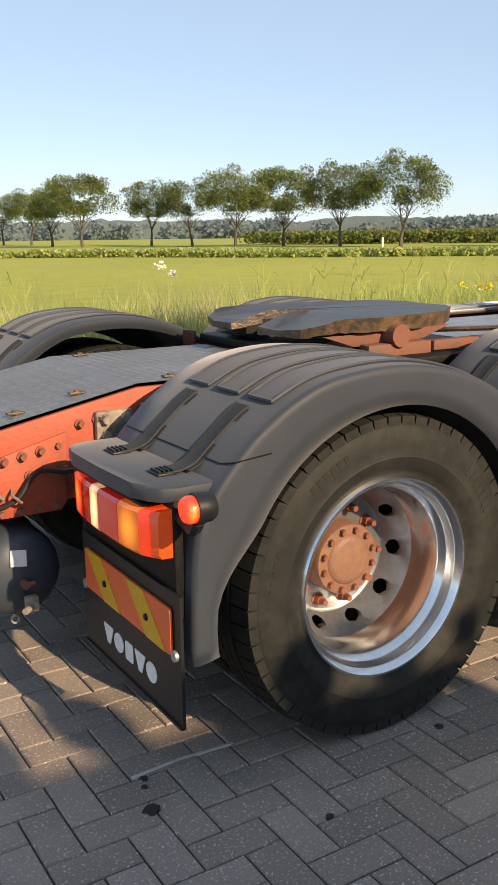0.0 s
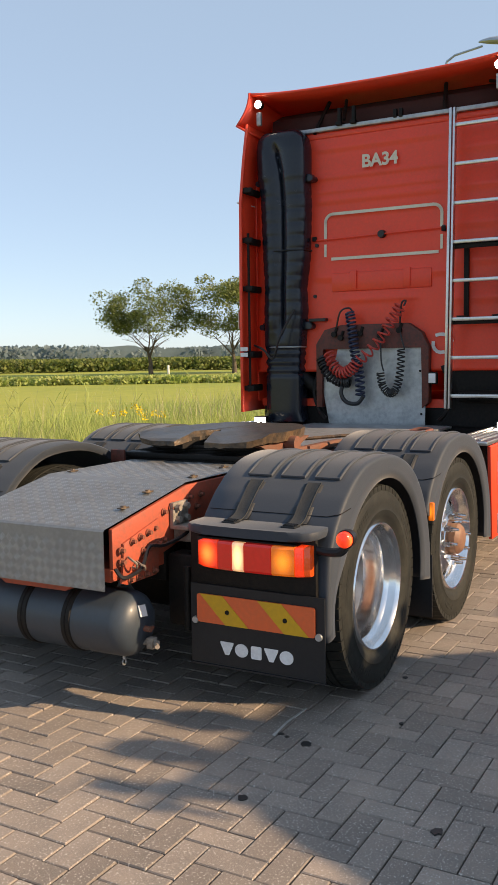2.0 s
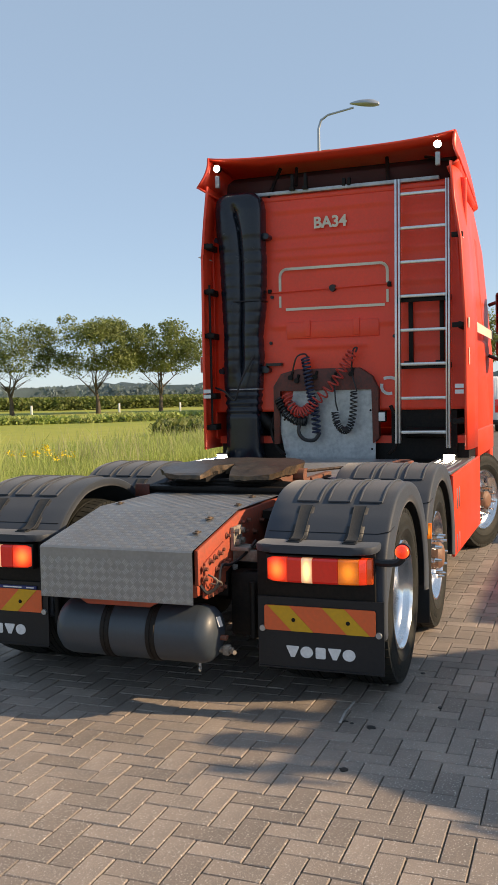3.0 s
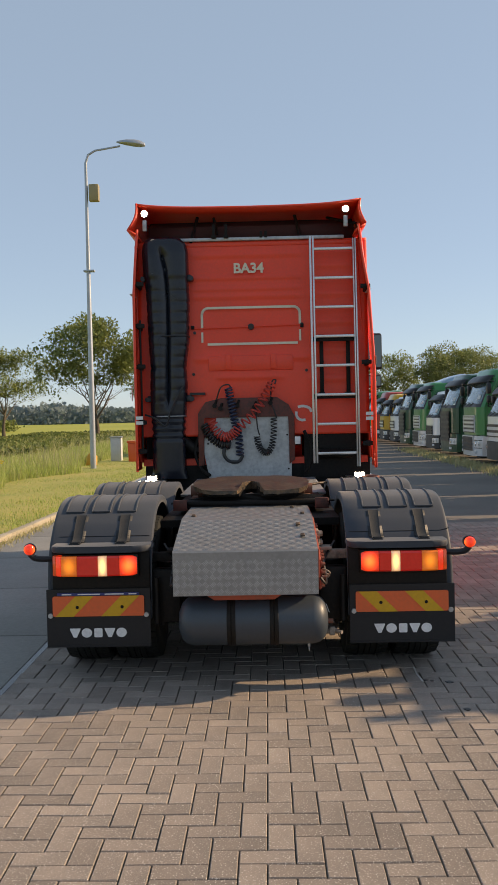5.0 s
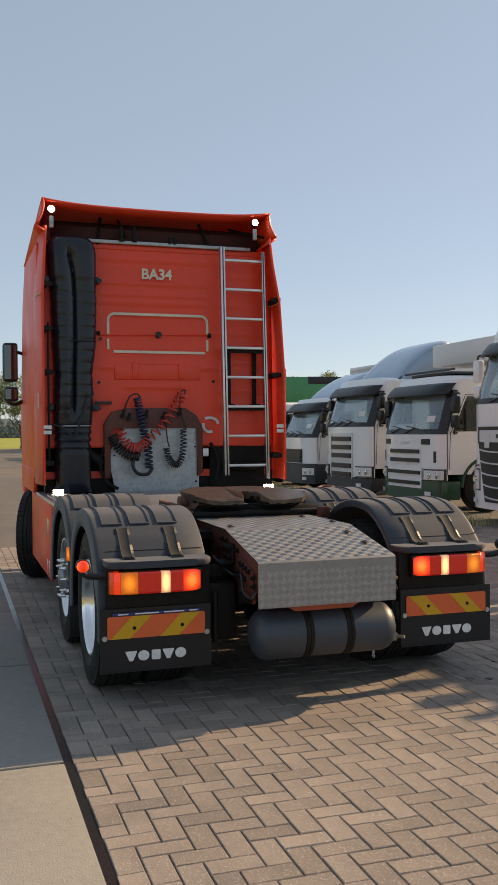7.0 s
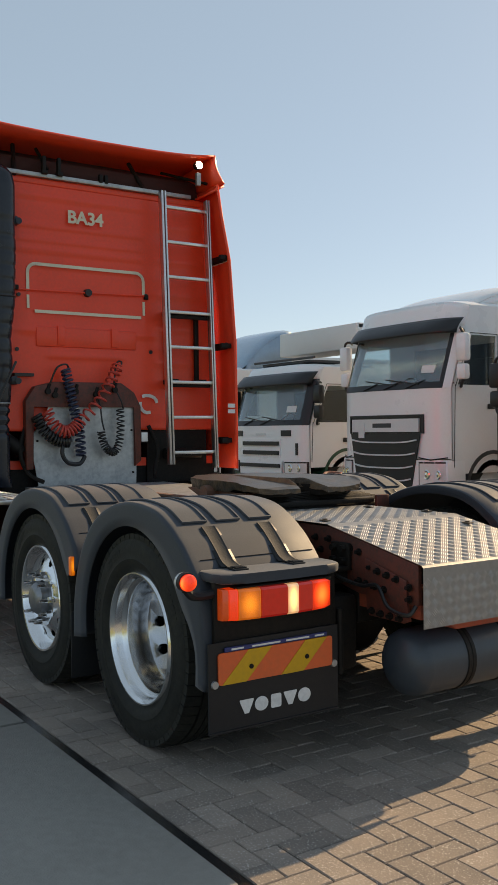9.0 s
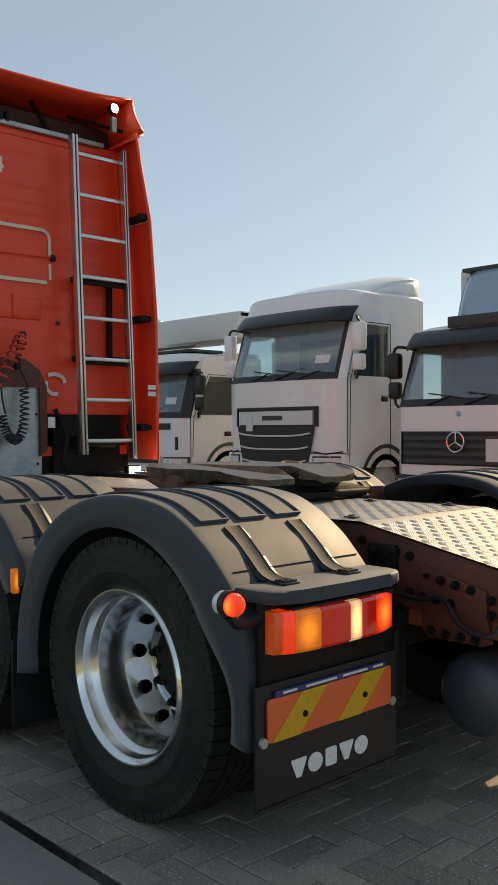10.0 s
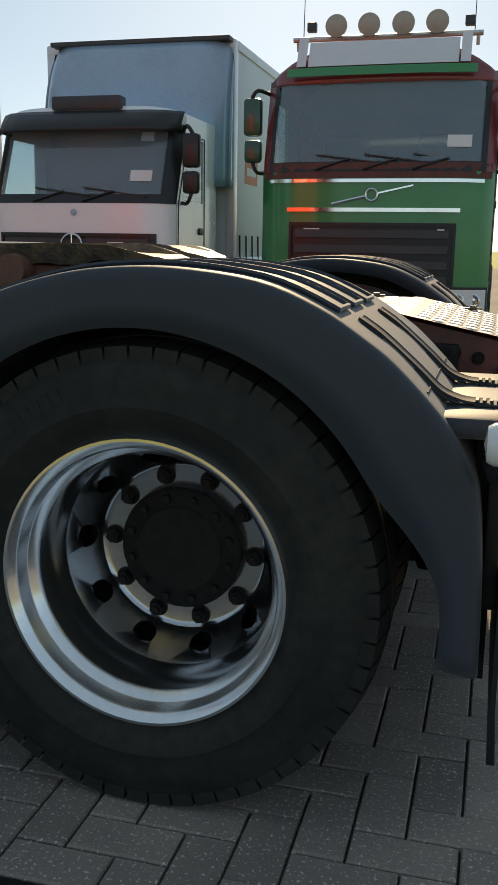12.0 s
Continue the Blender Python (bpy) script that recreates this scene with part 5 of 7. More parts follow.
lettering("cab_lettering", "BA34", 0.145, pose(CB - 0.012, 3.255, 3.185, 90, 0, -90), CREAM, truck, "cream fleet letters and digits on the cab back")
bm = cyl(BM(), (CB - 0.03, 3.24, 2.615), (CB + 0.01, 3.24, 2.615), 0.03, 0.035, 14)
part("locker_catch", bm, GRILLE, truck)
bm = BM()
for p in ((2.70, 2.63), (3.84, 2.56), (2.66, 2.14), (3.86, 2.12)):
    cyl(bm, (CB - 0.02, p[0], p[1]), (CB, p[0], p[1]), 0.016)
box(bm, CB - 0.07, CB - 0.01, 3.74, 3.90, 1.90, 1.925)
part_each("bumper_stop", bm, GRILLE, truck)
bm = BM()
flat_path([(2.71 + 0.09 * math.cos(radians(a)), 1.70 + 0.06 * math.sin(radians(a))) for a in range(60, 200, 20)], 0.028, CB - 0.02)
flat_path([(2.71 + 0.07 * math.cos(radians(a)), 1.68 + 0.07 * math.sin(radians(a))) for a in range(-110, 40, 25)], 0.028, CB - 0.02)
part_each("chalk_mark", bm, PAPER, truck, "small white ring mark")
# lower recess, sheet and pipes
bm = BM()
prism(bm, [(2.80, 1.20), (2.80, 1.66), (2.86, 1.78), (2.98, 1.86), (3.58, 1.86), (3.74, 1.82), (3.82, 1.70), (3.82, 1.15), (3.76, 1.15), (3.76, 1.66), (2.86, 1.66), (2.86, 1.15)], "x", 4.86, 4.945, bev=0.006)
part("coupling_recess", bm, RECESS, truck, "brown red frame round the line couplings")
bm = BM()
prism(bm, [(2.84, 1.00), (2.83, 1.46), (2.86, 1.50), (2.86, 1.68), (3.62, 1.68), (3.64, 1.58), (3.77, 1.42), (3.77, 1.32), (3.71, 1.00)], "x", 4.885, 4.89)
gal = part("galvanised_sheet", bm, GALV, truck, "galvanised sheet below the line couplings")
for p in ((2.88, 1.46), (3.72, 1.38), (2.87, 1.1)):
    part("sheet_screw", cyl(BM(), (4.88, p[0], p[1]), (4.886, p[0], p[1]), 0.01), BLACK, gal)
bm = BM()
box(bm, 4.95, 5.6, 2.1, 2.7, 1.0, 1.5), box(bm, 5.1, 5.7, 3.7, 4.4, 1.0, 1.5), box(bm, 4.98, 6.0, 2.0, 4.4, 0.9, 1.2)
cyl(bm, (4.9, 2.55, 1.25), (4.9, 2.2, 1.25), 0.05), cyl(bm, (4.95, 3.83, 1.3), (4.95, 4.0, 1.42), 0.06)
tube(bm, smooth([(4.92, 3.8, 1.5), (4.9, 3.86, 1.3), (4.88, 3.8, 1.12), (4.8, 3.7, 1.05)], 5), 0.018)
tube(bm, smooth([(4.92, 2.70, 1.5), (4.9, 2.62, 1.3), (4.88, 2.66, 1.12), (4.8, 2.7, 1.05)], 5), 0.018)
box(bm, 4.86, 4.9, 2.73, 2.81, 1.35, 1.45, bev=0.01)
part("cab_underside", bm, BLACK, truck, "dark engine and frame parts below the cab")
part("square_lamp", box(BM(), 4.852, 4.862, 2.74, 2.80, 1.36, 1.44, bev=0.004), LENS_CLEAR, truck)
bm = BM()
for p in ((3.64, 1.78), (3.40, 1.78), (3.05, 1.80), (3.58, 1.75), (3.22, 1.76)):
    cyl(bm, (4.93, p[0], p[1]), (4.83, p[0], p[1]), 0.024), cyl(bm, (4.86, p[0], p[1]), (4.86, p[0] - 0.02, p[1] + 0.06), 0.014)
part_each("line_coupling", bm, BLACK, truck, "air line couplings")
COILS = [("red_air_line", HOSE_RED, [(4.80, 3.64, 1.62), (4.78, 3.58, 1.50), (4.77, 3.50, 1.45), (4.77, 3.42, 1.48), (4.77, 3.35, 1.55), (4.78, 3.19, 1.70), (4.80, 3.07, 1.88), (4.82, 3.0, 2.0)], 22, 0.045, 0.009),
         ("blue_air_line", HOSE_BLUE, [(4.84, 3.46, 1.96), (4.82, 3.43, 1.80), (4.80, 3.40, 1.62), (4.80, 3.36, 1.45), (4.80, 3.35, 1.25)], 20, 0.036, 0.010),
         ("black_cable", HOSE_BLACK, [(4.81, 2.99, 1.64), (4.80, 2.99, 1.50), (4.79, 3.01, 1.36), (4.79, 3.05, 1.285), (4.79, 3.10, 1.285), (4.79, 3.15, 1.35), (4.80, 3.17, 1.45)], 24, 0.030, 0.0065),
         ("black_cable", HOSE_BLACK, [(4.82, 3.72, 1.58), (4.80, 3.66, 1.46), (4.80, 3.55, 1.38), (4.80, 3.45, 1.37)], 14, 0.040, 0.011)]
for nm, m, p, turns, r, th in COILS:
    way = smooth([(q[0], q[1] + 0.03, q[2]) for q in p], 5)
    pts = coil(way, turns, r, 12)
    part(nm, tube(BM(), pts, th, 6), m, truck, "coiled line hanging behind the cab")
bm = tube(BM(), smooth([(4.80, 3.52, 1.40), (4.78, 3.55, 1.28), (4.78, 3.50, 1.20), (4.78, 3.40, 1.19), (4.79, 3.35, 1.25)], 5), 0.018, 8)
tube(bm, smooth([(4.82, 3.0, 2.0), (4.84, 2.99, 2.04), (4.85, 3.03, 2.02), (4.86, 3.05, 1.85)], 5), 0.008)
tube(bm, smooth([(4.80, 3.17, 1.46), (4.80, 3.19, 1.54), (4.81, 3.20, 1.66), (4.84, 3.21, 1.75)], 5), 0.007)
tube(bm, smooth([(4.81, 2.99, 1.64), (4.81, 3.01, 1.71), (4.84, 3.04, 1.79)], 5), 0.007)
tube(bm, smooth([(4.84, 3.46, 1.96), (4.82, 3.49, 2.0), (4.82, 3.57, 1.97), (4.85, 3.62, 1.84)], 5), 0.008)
tube(bm, smooth([(4.70, 3.95, 2.0), (4.66, 4.08, 1.75), (4.66, 4.14, 1.58), (4.68, 4.25, 1.66), (4.72, 4.36, 1.70)], 5), 0.010)
part_each("cable", bm, HOSE_BLACK, truck)
# intake duct
bm = BM()
DUCT = [(1.02, 4.12, 0.19, 0.12), (1.10, 4.12, 0.165, 0.13), (1.42, 4.12, 0.165, 0.13), (1.44, 4.12, 0.155, 0.125), (1.66, 4.12, 0.165, 0.125), (1.70, 4.12, 0.175, 0.135), (2.0, 4.11, 0.185, 0.14), (2.2, 4.11, 0.175, 0.14), (2.45, 4.10, 0.20, 0.14), (2.9, 4.10, 0.215, 0.14), (3.12, 4.11, 0.215, 0.145), (3.15, 4.115, 0.225, 0.15), (3.40, 4.12, 0.230, 0.15), (3.49, 4.125, 0.215, 0.14), (3.545, 4.13, 0.17, 0.11), (3.565, 4.135, 0.09, 0.06)]
def duct_at(z):
    for a, b in zip(DUCT, DUCT[1:]):
        if a[0] <= z <= b[0]:
            f = (z - a[0]) / (b[0] - a[0])
            return [a[i] + (b[i] - a[i]) * f for i in range(4)]
    return DUCT[-1]
rings = []
for z in span(1.02, 3.565, 150):
    _, yc, hw, hd = duct_at(z)
    yc, hw = yc + 0.012, hw + 0.014
    k = 1.0
    if 1.44 < z < 1.66:
        k = 1.0 + 0.05 * math.sin(z * 2 * math.pi / 0.022)
    elif 1.75 < z < 3.1:
        k = 1.0 - 0.05 * max(0.0, math.cos(z * 2 * math.pi / 0.115)) ** 4 * 0.55
    ring = []
    for j in range(84):
        # the rear face is stepped evenly across, so that its S-shaped groove is cut cleanly
        rear = j < 62
        f = -1 + 2 * j / 61 if rear else 1 - 2 * (j - 61) / 23
        u = f * hw * k
        v = (-1 if rear else 1) * hd * k * max(1 - abs(f) ** 4, 0.0) ** 0.25
        if rear:
            way = (-0.02 + 0.16 * ease((z - 3.16) / 0.26)) * 1.0
            q = (f - way) / (1 - way) if f > way else (way - f) / (1 + way)
            lobed = ease((z - 1.72) / 0.2) * (1 - ease((z - 3.34) / 0.14))
            v *= 1 - lobed * 0.42 * (1 - math.sqrt(max(0.0, 1 - (2 * min(q, 0.5) - 1) ** 2)))
            if f > way:
                v *= 1 + 0.10 * lobed * math.sin(math.pi * q)
        ring.append(bm.verts.new((4.92 + v, yc + u, z)))
    rings.append(ring)
for a, b in zip(rings, rings[1:]):
    for j in range(84):
        bm.faces.new((a[j], a[(j + 1) % 84], b[(j + 1) % 84], b[j]))
bm.faces.new(rings[0]), bm.faces.new(rings[-1])
duct = part("air_intake_duct", bm, PLASTIC_SMOOTH, truck, "tall dark plastic air intake duct", sharp=60)
bm = BM()
for y, z in ((3.86, 3.13), (4.37, 3.13), (3.88, 1.86), (4.35, 1.86)):
    sgn = 1 if y > 4.1 else -1
    box(bm, 4.86, 4.96, *sorted((y, y - sgn * 0.06)), z - 0.03, z + 0.04, bev=0.012)
    cyl(bm, (4.85, y, z), (4.98, y, z), 0.026)
part_each("duct_lug", bm, PLASTIC_SMOOTH, duct)
for z in (1.68, 2.52):
    _, yc, hw, hd = duct_at(z)
    pts = [(4.92 + math.copysign(abs(math.sin(a)) ** 0.55, math.sin(a)) * (hd + 0.003), yc + math.copysign(abs(math.cos(a)) ** 0.55, math.cos(a)) * (hw + 0.003), z) for a in (2 * math.pi * k / 40 for k in range(41))]
    part("duct_clamp", tube(BM(), pts, 0.007, 6), GALV if z < 2 else GRILLE, duct)
# ladder
bm = BM()
def lad_x(z):
    return 4.71 + 0.047 * (z - 1.2)
for y, wd in ((2.605, 0.022), (2.575, 0.018), (2.135, 0.018), (2.158, 0.014)):
    lo, hi = (1.16, 3.53) if y > 2.3 else (1.12, 3.50)
    m = pose(lad_x(lo), y, lo, 0, math.degrees(math.atan(0.047)), 0)
    rail = part("ladder_rail", box(BM(), -0.03, 0.03, -wd / 2, wd / 2, 0, hi - lo, bev=0.005), ALU, truck, "aluminium ladder rail")
    rail.matrix_basis = m
rung = part("ladder_rung", box(BM(), -0.016, 0.016, 2.158, 2.575, -0.014, 0.014, bev=0.004), ALU, truck)
for k in range(8):
    z = 1.262 + 0.3045 * k
    again(rung, Matrix.Translation((lad_x(z), 0, z)))
bpy.data.objects.remove(rung)
for z in (1.88, 2.48):
    bm = box(BM(), lad_x(z) + 0.02, CB, 2.48, 2.54, z - 0.02, z + 0.02), 
    bm = bm[0]
    box(bm, lad_x(z) + 0.02, CB, 2.20, 2.26, z - 0.02, z + 0.02)
    box(bm, lad_x(z) + 0.02, lad_x(z) + 0.05, 2.12, 2.60, z - 0.05, z + 0.0, bev=0.004)
    part("ladder_bracket", bm, BLACK, truck)
bm = BM()
for y in (2.22, 2.50):
    box(bm, CB - 0.06, CB - 0.03, y - 0.02, y + 0.02, 1.86, 2.50, bev=0.004)
part_each("ladder_stay", bm, BLACK, truck)


# ---- the row of parked trucks ----
def front_y(u, z, spec):
    """How far the cab front lies behind its foremost point, across (u) and up (z)."""
    w, z0, z1 = spec["w"], spec["glass"][0], spec["glass"][1]
    bow = 0.05 * (abs(u) / w) ** 2 + 0.20 * (abs(u) / w) ** 8
    rake = spec.get("rake", 0.36) * max(0.0, z - z0) / (z1 - z0) if z < z1 else spec.get("rake", 0.36) + spec.get("brow", 0.5) * (z - z1)
    return -bow - rake


def front_patch(spec, u0, u1, z0, z1, off, n=14, m=6, thick=0.02, taper=0.0, smile=0.0):
    """A piece that follows the cab front; taper narrows it downwards, smile bends it down in the middle."""
    bm = BM()
    def at(u, z):
        v = u * (1 - taper * (z1 - z) / (z1 - z0))
        return (v, front_y(v, z, spec) + off, z - smile * (1 - (u / max(abs(u0), abs(u1))) ** 4))
    sheet(bm, at, span(u0, u1, n), span(z0, z1, m))
    back = BM()
    g = bmesh.ops.extrude_face_region(bm, geom=list(bm.faces))
    for v in (q for q in g["geom"] if isinstance(q, bmesh.types.BMVert)):
        v.co.y -= thick
    back.free()
    return bm


def parked_wheel(root, x, y, r=0.5, paint=None):
    bm = BM()
    lathe(bm, [(0.28, 0.08), (0.305, 0.11), (0.295, 0.115), (0.27, 0.06), (0.20, 0.07), (0.11, 0.10), (0.10, 0.14), (0.001, 0.15)], seg=28)
    w = part("wheel", bm, paint or SILVER, root)
    w.matrix_basis = Matrix.Translation((x, y, r)) @ pose(0, 0, 0, 0, 0, -90 if x > 0 else 90)
    bm = BM()
    lathe(bm, [(0.28, 0.10), (0.36, 0.14), (r - 0.05, 0.14), (r, 0.11), (r, -0.11), (r - 0.05, -0.14), (0.28, -0.10)], seg=36)
    part("tyre", bm, RUBBER, w)


def parked_truck(x, y, spec, label):
    root = thing("parked_truck", (x, y, 0), label, "truck", group="row of parked trucks", local=True)
    w, (g0, g1), roof = spec["w"], spec["glass"], spec["roof"]
    paint, low = spec["paint"], spec.get("low", TRIM)
    z_b = spec.get("bumper_top", 0.95)
    deep = spec.get("deep", 2.1)
    pane_w = w - 0.09
    # front panel, header and posts
    part("front_panel", front_patch(spec, -w, w, z_b, g0, 0), paint, root, sharp=60)
    eave, pw = spec.get("eave", 0.10), spec.get("round", 6)
    def crown(u):
        return roof - eave * (abs(u) / w) ** pw
    bm = BM()
    sheet(bm, lambda u, v: (u, front_y(u, g1 + (crown(u) - 0.02 - g1) * v, spec), g1 + (crown(u) - 0.02 - g1) * v), span(-w, w, 20), span(0, 1, 5))
    part("header", bm, spec.get("top", paint), root, sharp=60, solid=0.015)
    for s in (-1, 1):
        a, b = sorted((s * pane_w, s * w))
        part("windscreen_post", front_patch(spec, a, b, g0, g1, 0.002, n=5), spec.get("post", paint), root, sharp=60)
    pane = part("windscreen", front_patch(spec, -pane_w, pane_w, g0, g1, -0.006, n=16, thick=0.006), SCREEN, root, "tinted windscreen, sky light put into its pale blue", sharp=60)
    pane.visible_shadow = False
    part("screen_edge", front_patch(spec, -pane_w, pane_w, g0, g0 + 0.10, 0.004, m=1, thick=0.004), GRILLE, root)
    for s in (-1, 1):
        part("screen_edge", front_patch(spec, *sorted((s * pane_w, s * (pane_w - 0.05))), g0 + 0.10, g1, 0.004, n=2, thick=0.004), GRILLE, root)
    part("screen_sticker", front_patch(spec, -pane_w + 0.16, -pane_w + 0.40, g0 + 0.24, g0 + 0.36, 0.008, n=1, m=1, thick=0.003), PAPER, root)
    # sides with their window openings
    for s in (-1, 1):
        bm = BM()
        y0, y1 = sorted((s * (w - 0.035), s * w))
        yf, yw = -0.27, -0.27 - 0.10
        wf, wr = front_y(w, g0, spec) - 0.14, front_y(w, g0, spec) - 0.98
        zl, zh = g0 + 0.05, g1 - 0.12
        zb = 0.75
        prism(bm, [(-0.25, zb), (-0.25, g0), (wf + 0.0, zl), (wr, zl), (-deep, zl), (-deep, zb)], "x", y0, y1)
        top_f = front_y(w, g1, spec)
        prism(bm, [(top_f, g1), (front_y(w, roof - eave - 0.02, spec), roof - eave), (-deep, roof - eave), (-deep, zh), (wr, zh), (wf - 0.30, zh), (wf - 0.26, g1 - 0.02)], "x", y0, y1)
        prism(bm, [(-0.25, g0), (top_f, g1), (wf - 0.26, g1 - 0.02), (wf - 0.30, zh), (wf, zl)], "x", y0, y1)
        prism(bm, [(wr, zl), (wr, zh), (-deep, zh), (-deep, zl)], "x", y0, y1)
        part("cab_side", bm, paint, root)
        bm = BM()
        e0, e1 = sorted((s * (w - 0.02), s * (w - 0.014)))
        prism(bm, [(wf, zl), (wf - 0.30, zh), (wr, zh), (wr, zl)], "x", e0, e1)
        o = part("side_window", bm, GLASS, root)
        o.visible_shadow = False
        bm = BM()
        f0, f1 = sorted((s * (w + 0.001), s * (w + 0.006)))
        for a, b in (((wf + 0.05, zl - 0.02), (wf - 0.27, zh + 0.03)), ((wf - 0.27, zh + 0.03), (wr - 0.03, zh + 0.03)), ((wr - 0.03, zh + 0.03), (wr - 0.03, 0.85)), ((wf + 0.06, zl), (wf + 0.09, 0.85))):
            tube(bm, [((f0 + f1) / 2, *a), ((f0 + f1) / 2, *b)], 0.006, 5)
        part("door_seal", bm, GRILLE, root)
        part("door_handle", box(BM(), *sorted((s * (w + 0.001), s * (w + 0.02))), wr + 0.04, wr + 0.20, g0 - 0.32, g0 - 0.24, bev=0.01), GRILLE, root)
        # mirrors
        bm = BM()
        my = front_y(w, g0, spec) - 0.10
        box(bm, *sorted((s * (w + 0.05), s * (w + 0.25))), my - 0.07, my + 0.07, g0 + 0.40, g1 - 0.12, bev=0.04)
        box(bm, *sorted((s * (w + 0.05), s * (w + 0.24))), my - 0.06, my + 0.06, g0 + 0.12, g0 + 0.36, bev=0.04)
        mir = part("door_mirror", bm, spec.get("mirror", GRILLE), root, "door mirror on two arms")
        bm = BM()
        tube(bm, smooth([(s * (w - 0.05), my - 0.25, g1 - 0.08), (s * (w + 0.1), my + 0.0, g1 - 0.04), (s * (w + 0.18), my, g1 - 0.15)], 4), 0.022)
        tube(bm, smooth([(s * (w - 0.03), my - 0.15, g0 + 0.03), (s * (w + 0.1), my, g0 + 0.02), (s * (w + 0.16), my, g0 + 0.16)], 4), 0.022)
        part_each("mirror_arm", bm, GRILLE, mir)
        # lamps
        hz = spec.get("lamp_z", 0.62)
        hh = spec.get("lamp_h", 0.11)
        bm = front_patch(spec, *sorted((s * (w - 0.42), s * (w - 0.02))), hz - hh, hz + hh, 0.045, n=5, m=2, thick=0.05)
        lamp = part("headlamp", bm, LENS_CLEAR, root, "clear headlamp in a dark surround")
        part("lamp_surround", front_patch(spec, *sorted((s * (w - 0.45), s * (w - 0.005))), hz - hh - 0.025, hz + hh + 0.025, 0.03, n=5, m=2, thick=0.05), GRILLE, lamp)
        for q in (0.12, 0.28):
            o = part("lamp_bowl", lathe(BM(), [(0.075, 0.0), (0.06, 0.012), (0.03, 0.008), (0.001, 0.016)], seg=16), CHROME, lamp)
            o.matrix_basis = pose(s * (w - q - 0.02), front_y(w - q, hz, spec) + 0.045, hz)
        part("fog_lamp", front_patch(spec, *sorted((s * (w - 0.36), s * (w - 0.22))), 0.34, 0.42, 0.075, n=2, m=1, thick=0.03), LENS_CLEAR, root)
        # wheel arch and wheel
        bm = BM()
        ring = arc(-1.15, 0.5, 0.60, 0, 180, 14)
        inner = arc(-1.15, 0.5, 0.54, 180, 0, 14)
        prism(bm, ring + inner, "x", *sorted((s * (w - 0.32), s * (w + 0.012))))
        part("wheel_arch", bm, low if low is not paint else TRIM, root, sharp=50)
        parked_wheel(root, s * (w - 0.14), -1.15)
        parked_wheel(root, s * (w - 0.14), -4.7)
    # roof and back
    bm = BM()
    fy = front_y(0, roof - 0.10, spec)
    sheet(bm, lambda u, v: (u, front_y(u, crown(u) - 0.02, spec) * (1 - v) - deep * v, crown(u) - 0.02 * (1 - ease(v * 6)) + spec.get("rise", 0.0) * v * (1 - (abs(u) / w) ** 6)), span(-w, w, 20), span(0, 1, 12))
    part("cab_roof", bm, spec.get("top", paint), root, sharp=60, solid=0.015)
    bm = box(BM(), -w + 0.03, w - 0.03, -deep, -deep + 0.03, 0.8, roof - 0.08)
    part("cab_rear_wall", bm, paint, root)
    bm = BM()
    box(bm, -w + 0.06, w - 0.06, -0.95, -0.42, g0 - 0.35, g0 - 0.02, bev=0.05)
    for s in (-1, 1):
        box(bm, s * 0.55 - 0.25, s * 0.55 + 0.25, -1.75, -1.25, 1.1, g0 + 0.1, bev=0.06)
        box(bm, s * 0.55 - 0.25, s * 0.55 + 0.25, -1.85, -1.65, g0 - 0.2, g0 + 0.55, bev=0.06)
    box(bm, -w + 0.05, w - 0.05, -deep + 0.04, -0.35, 1.0, 1.06)
    box(bm, -w + 0.05, w - 0.05, -deep + 0.04, -deep + 0.3, 1.1, g1 - 0.15)
    part("cab_interior", bm, CABIN, root, "dark dashboard and seats")
    o = part("steering_wheel", lathe(BM(), [(0.205 + 0.016 * math.cos(a), 0.016 * math.sin(a)) for a in (2 * math.pi * k / 8 for k in range(8))], seg=24, close=True), CABIN, root)
    o.matrix_basis = pose(0.52, -0.98, g0 + 0.08, 35, 0, 0)
    # bumper
    bm = front_patch(spec, -w, w, 0.24, z_b - 0.015, 0.03, m=4, thick=0.10)
    part("bumper", bm, low, root, sharp=60)
    for s in (-1, 1):
        part("bumper_corner", box(BM(), *sorted((s * (w - 0.05), s * (w + 0.002))), -0.55, -0.16, 0.26, z_b - 0.02, bev=0.02), low, root)
    bm = box(BM(), -0.45, 0.45, -6.3, -0.3, 0.55, 0.85)
    cyl(bm, (-0.9, -4.7, 0.5), (0.9, -4.7, 0.5), 0.07)
    cyl(bm, (-0.9, -1.15, 0.5), (0.9, -1.15, 0.5), 0.07)
    part("chassis", bm, BLACK, root)
    # grille
    for gr in spec["grilles"]:
        u, za, zb_, n, frame_m, slat_m = gr[:6]
        tp, thin, smile = gr[6:9] if len(gr) > 6 else (0.0, 0.26, 0.0)
        lift = 0.032 if za < z_b - 0.05 else 0.0
        plate = part("grille", front_patch(spec, -u, u, za, zb_, 0.012 + lift, thick=0.02, taper=tp), gr[9] if len(gr) > 9 else GRILLE, root, sharp=60)
        for k in range(n):
            zc = za + (zb_ - za) * (k + 0.5) / n
            hh = (zb_ - za) / n * thin
            uu = (u - 0.04) * (1 - tp * (zb_ - zc) / (zb_ - za))
            part("grille_slat", front_patch(spec, -uu, uu, zc - hh, zc + hh, 0.042 + lift, n=10, m=1, thick=0.03, smile=smile), slat_m, plate)
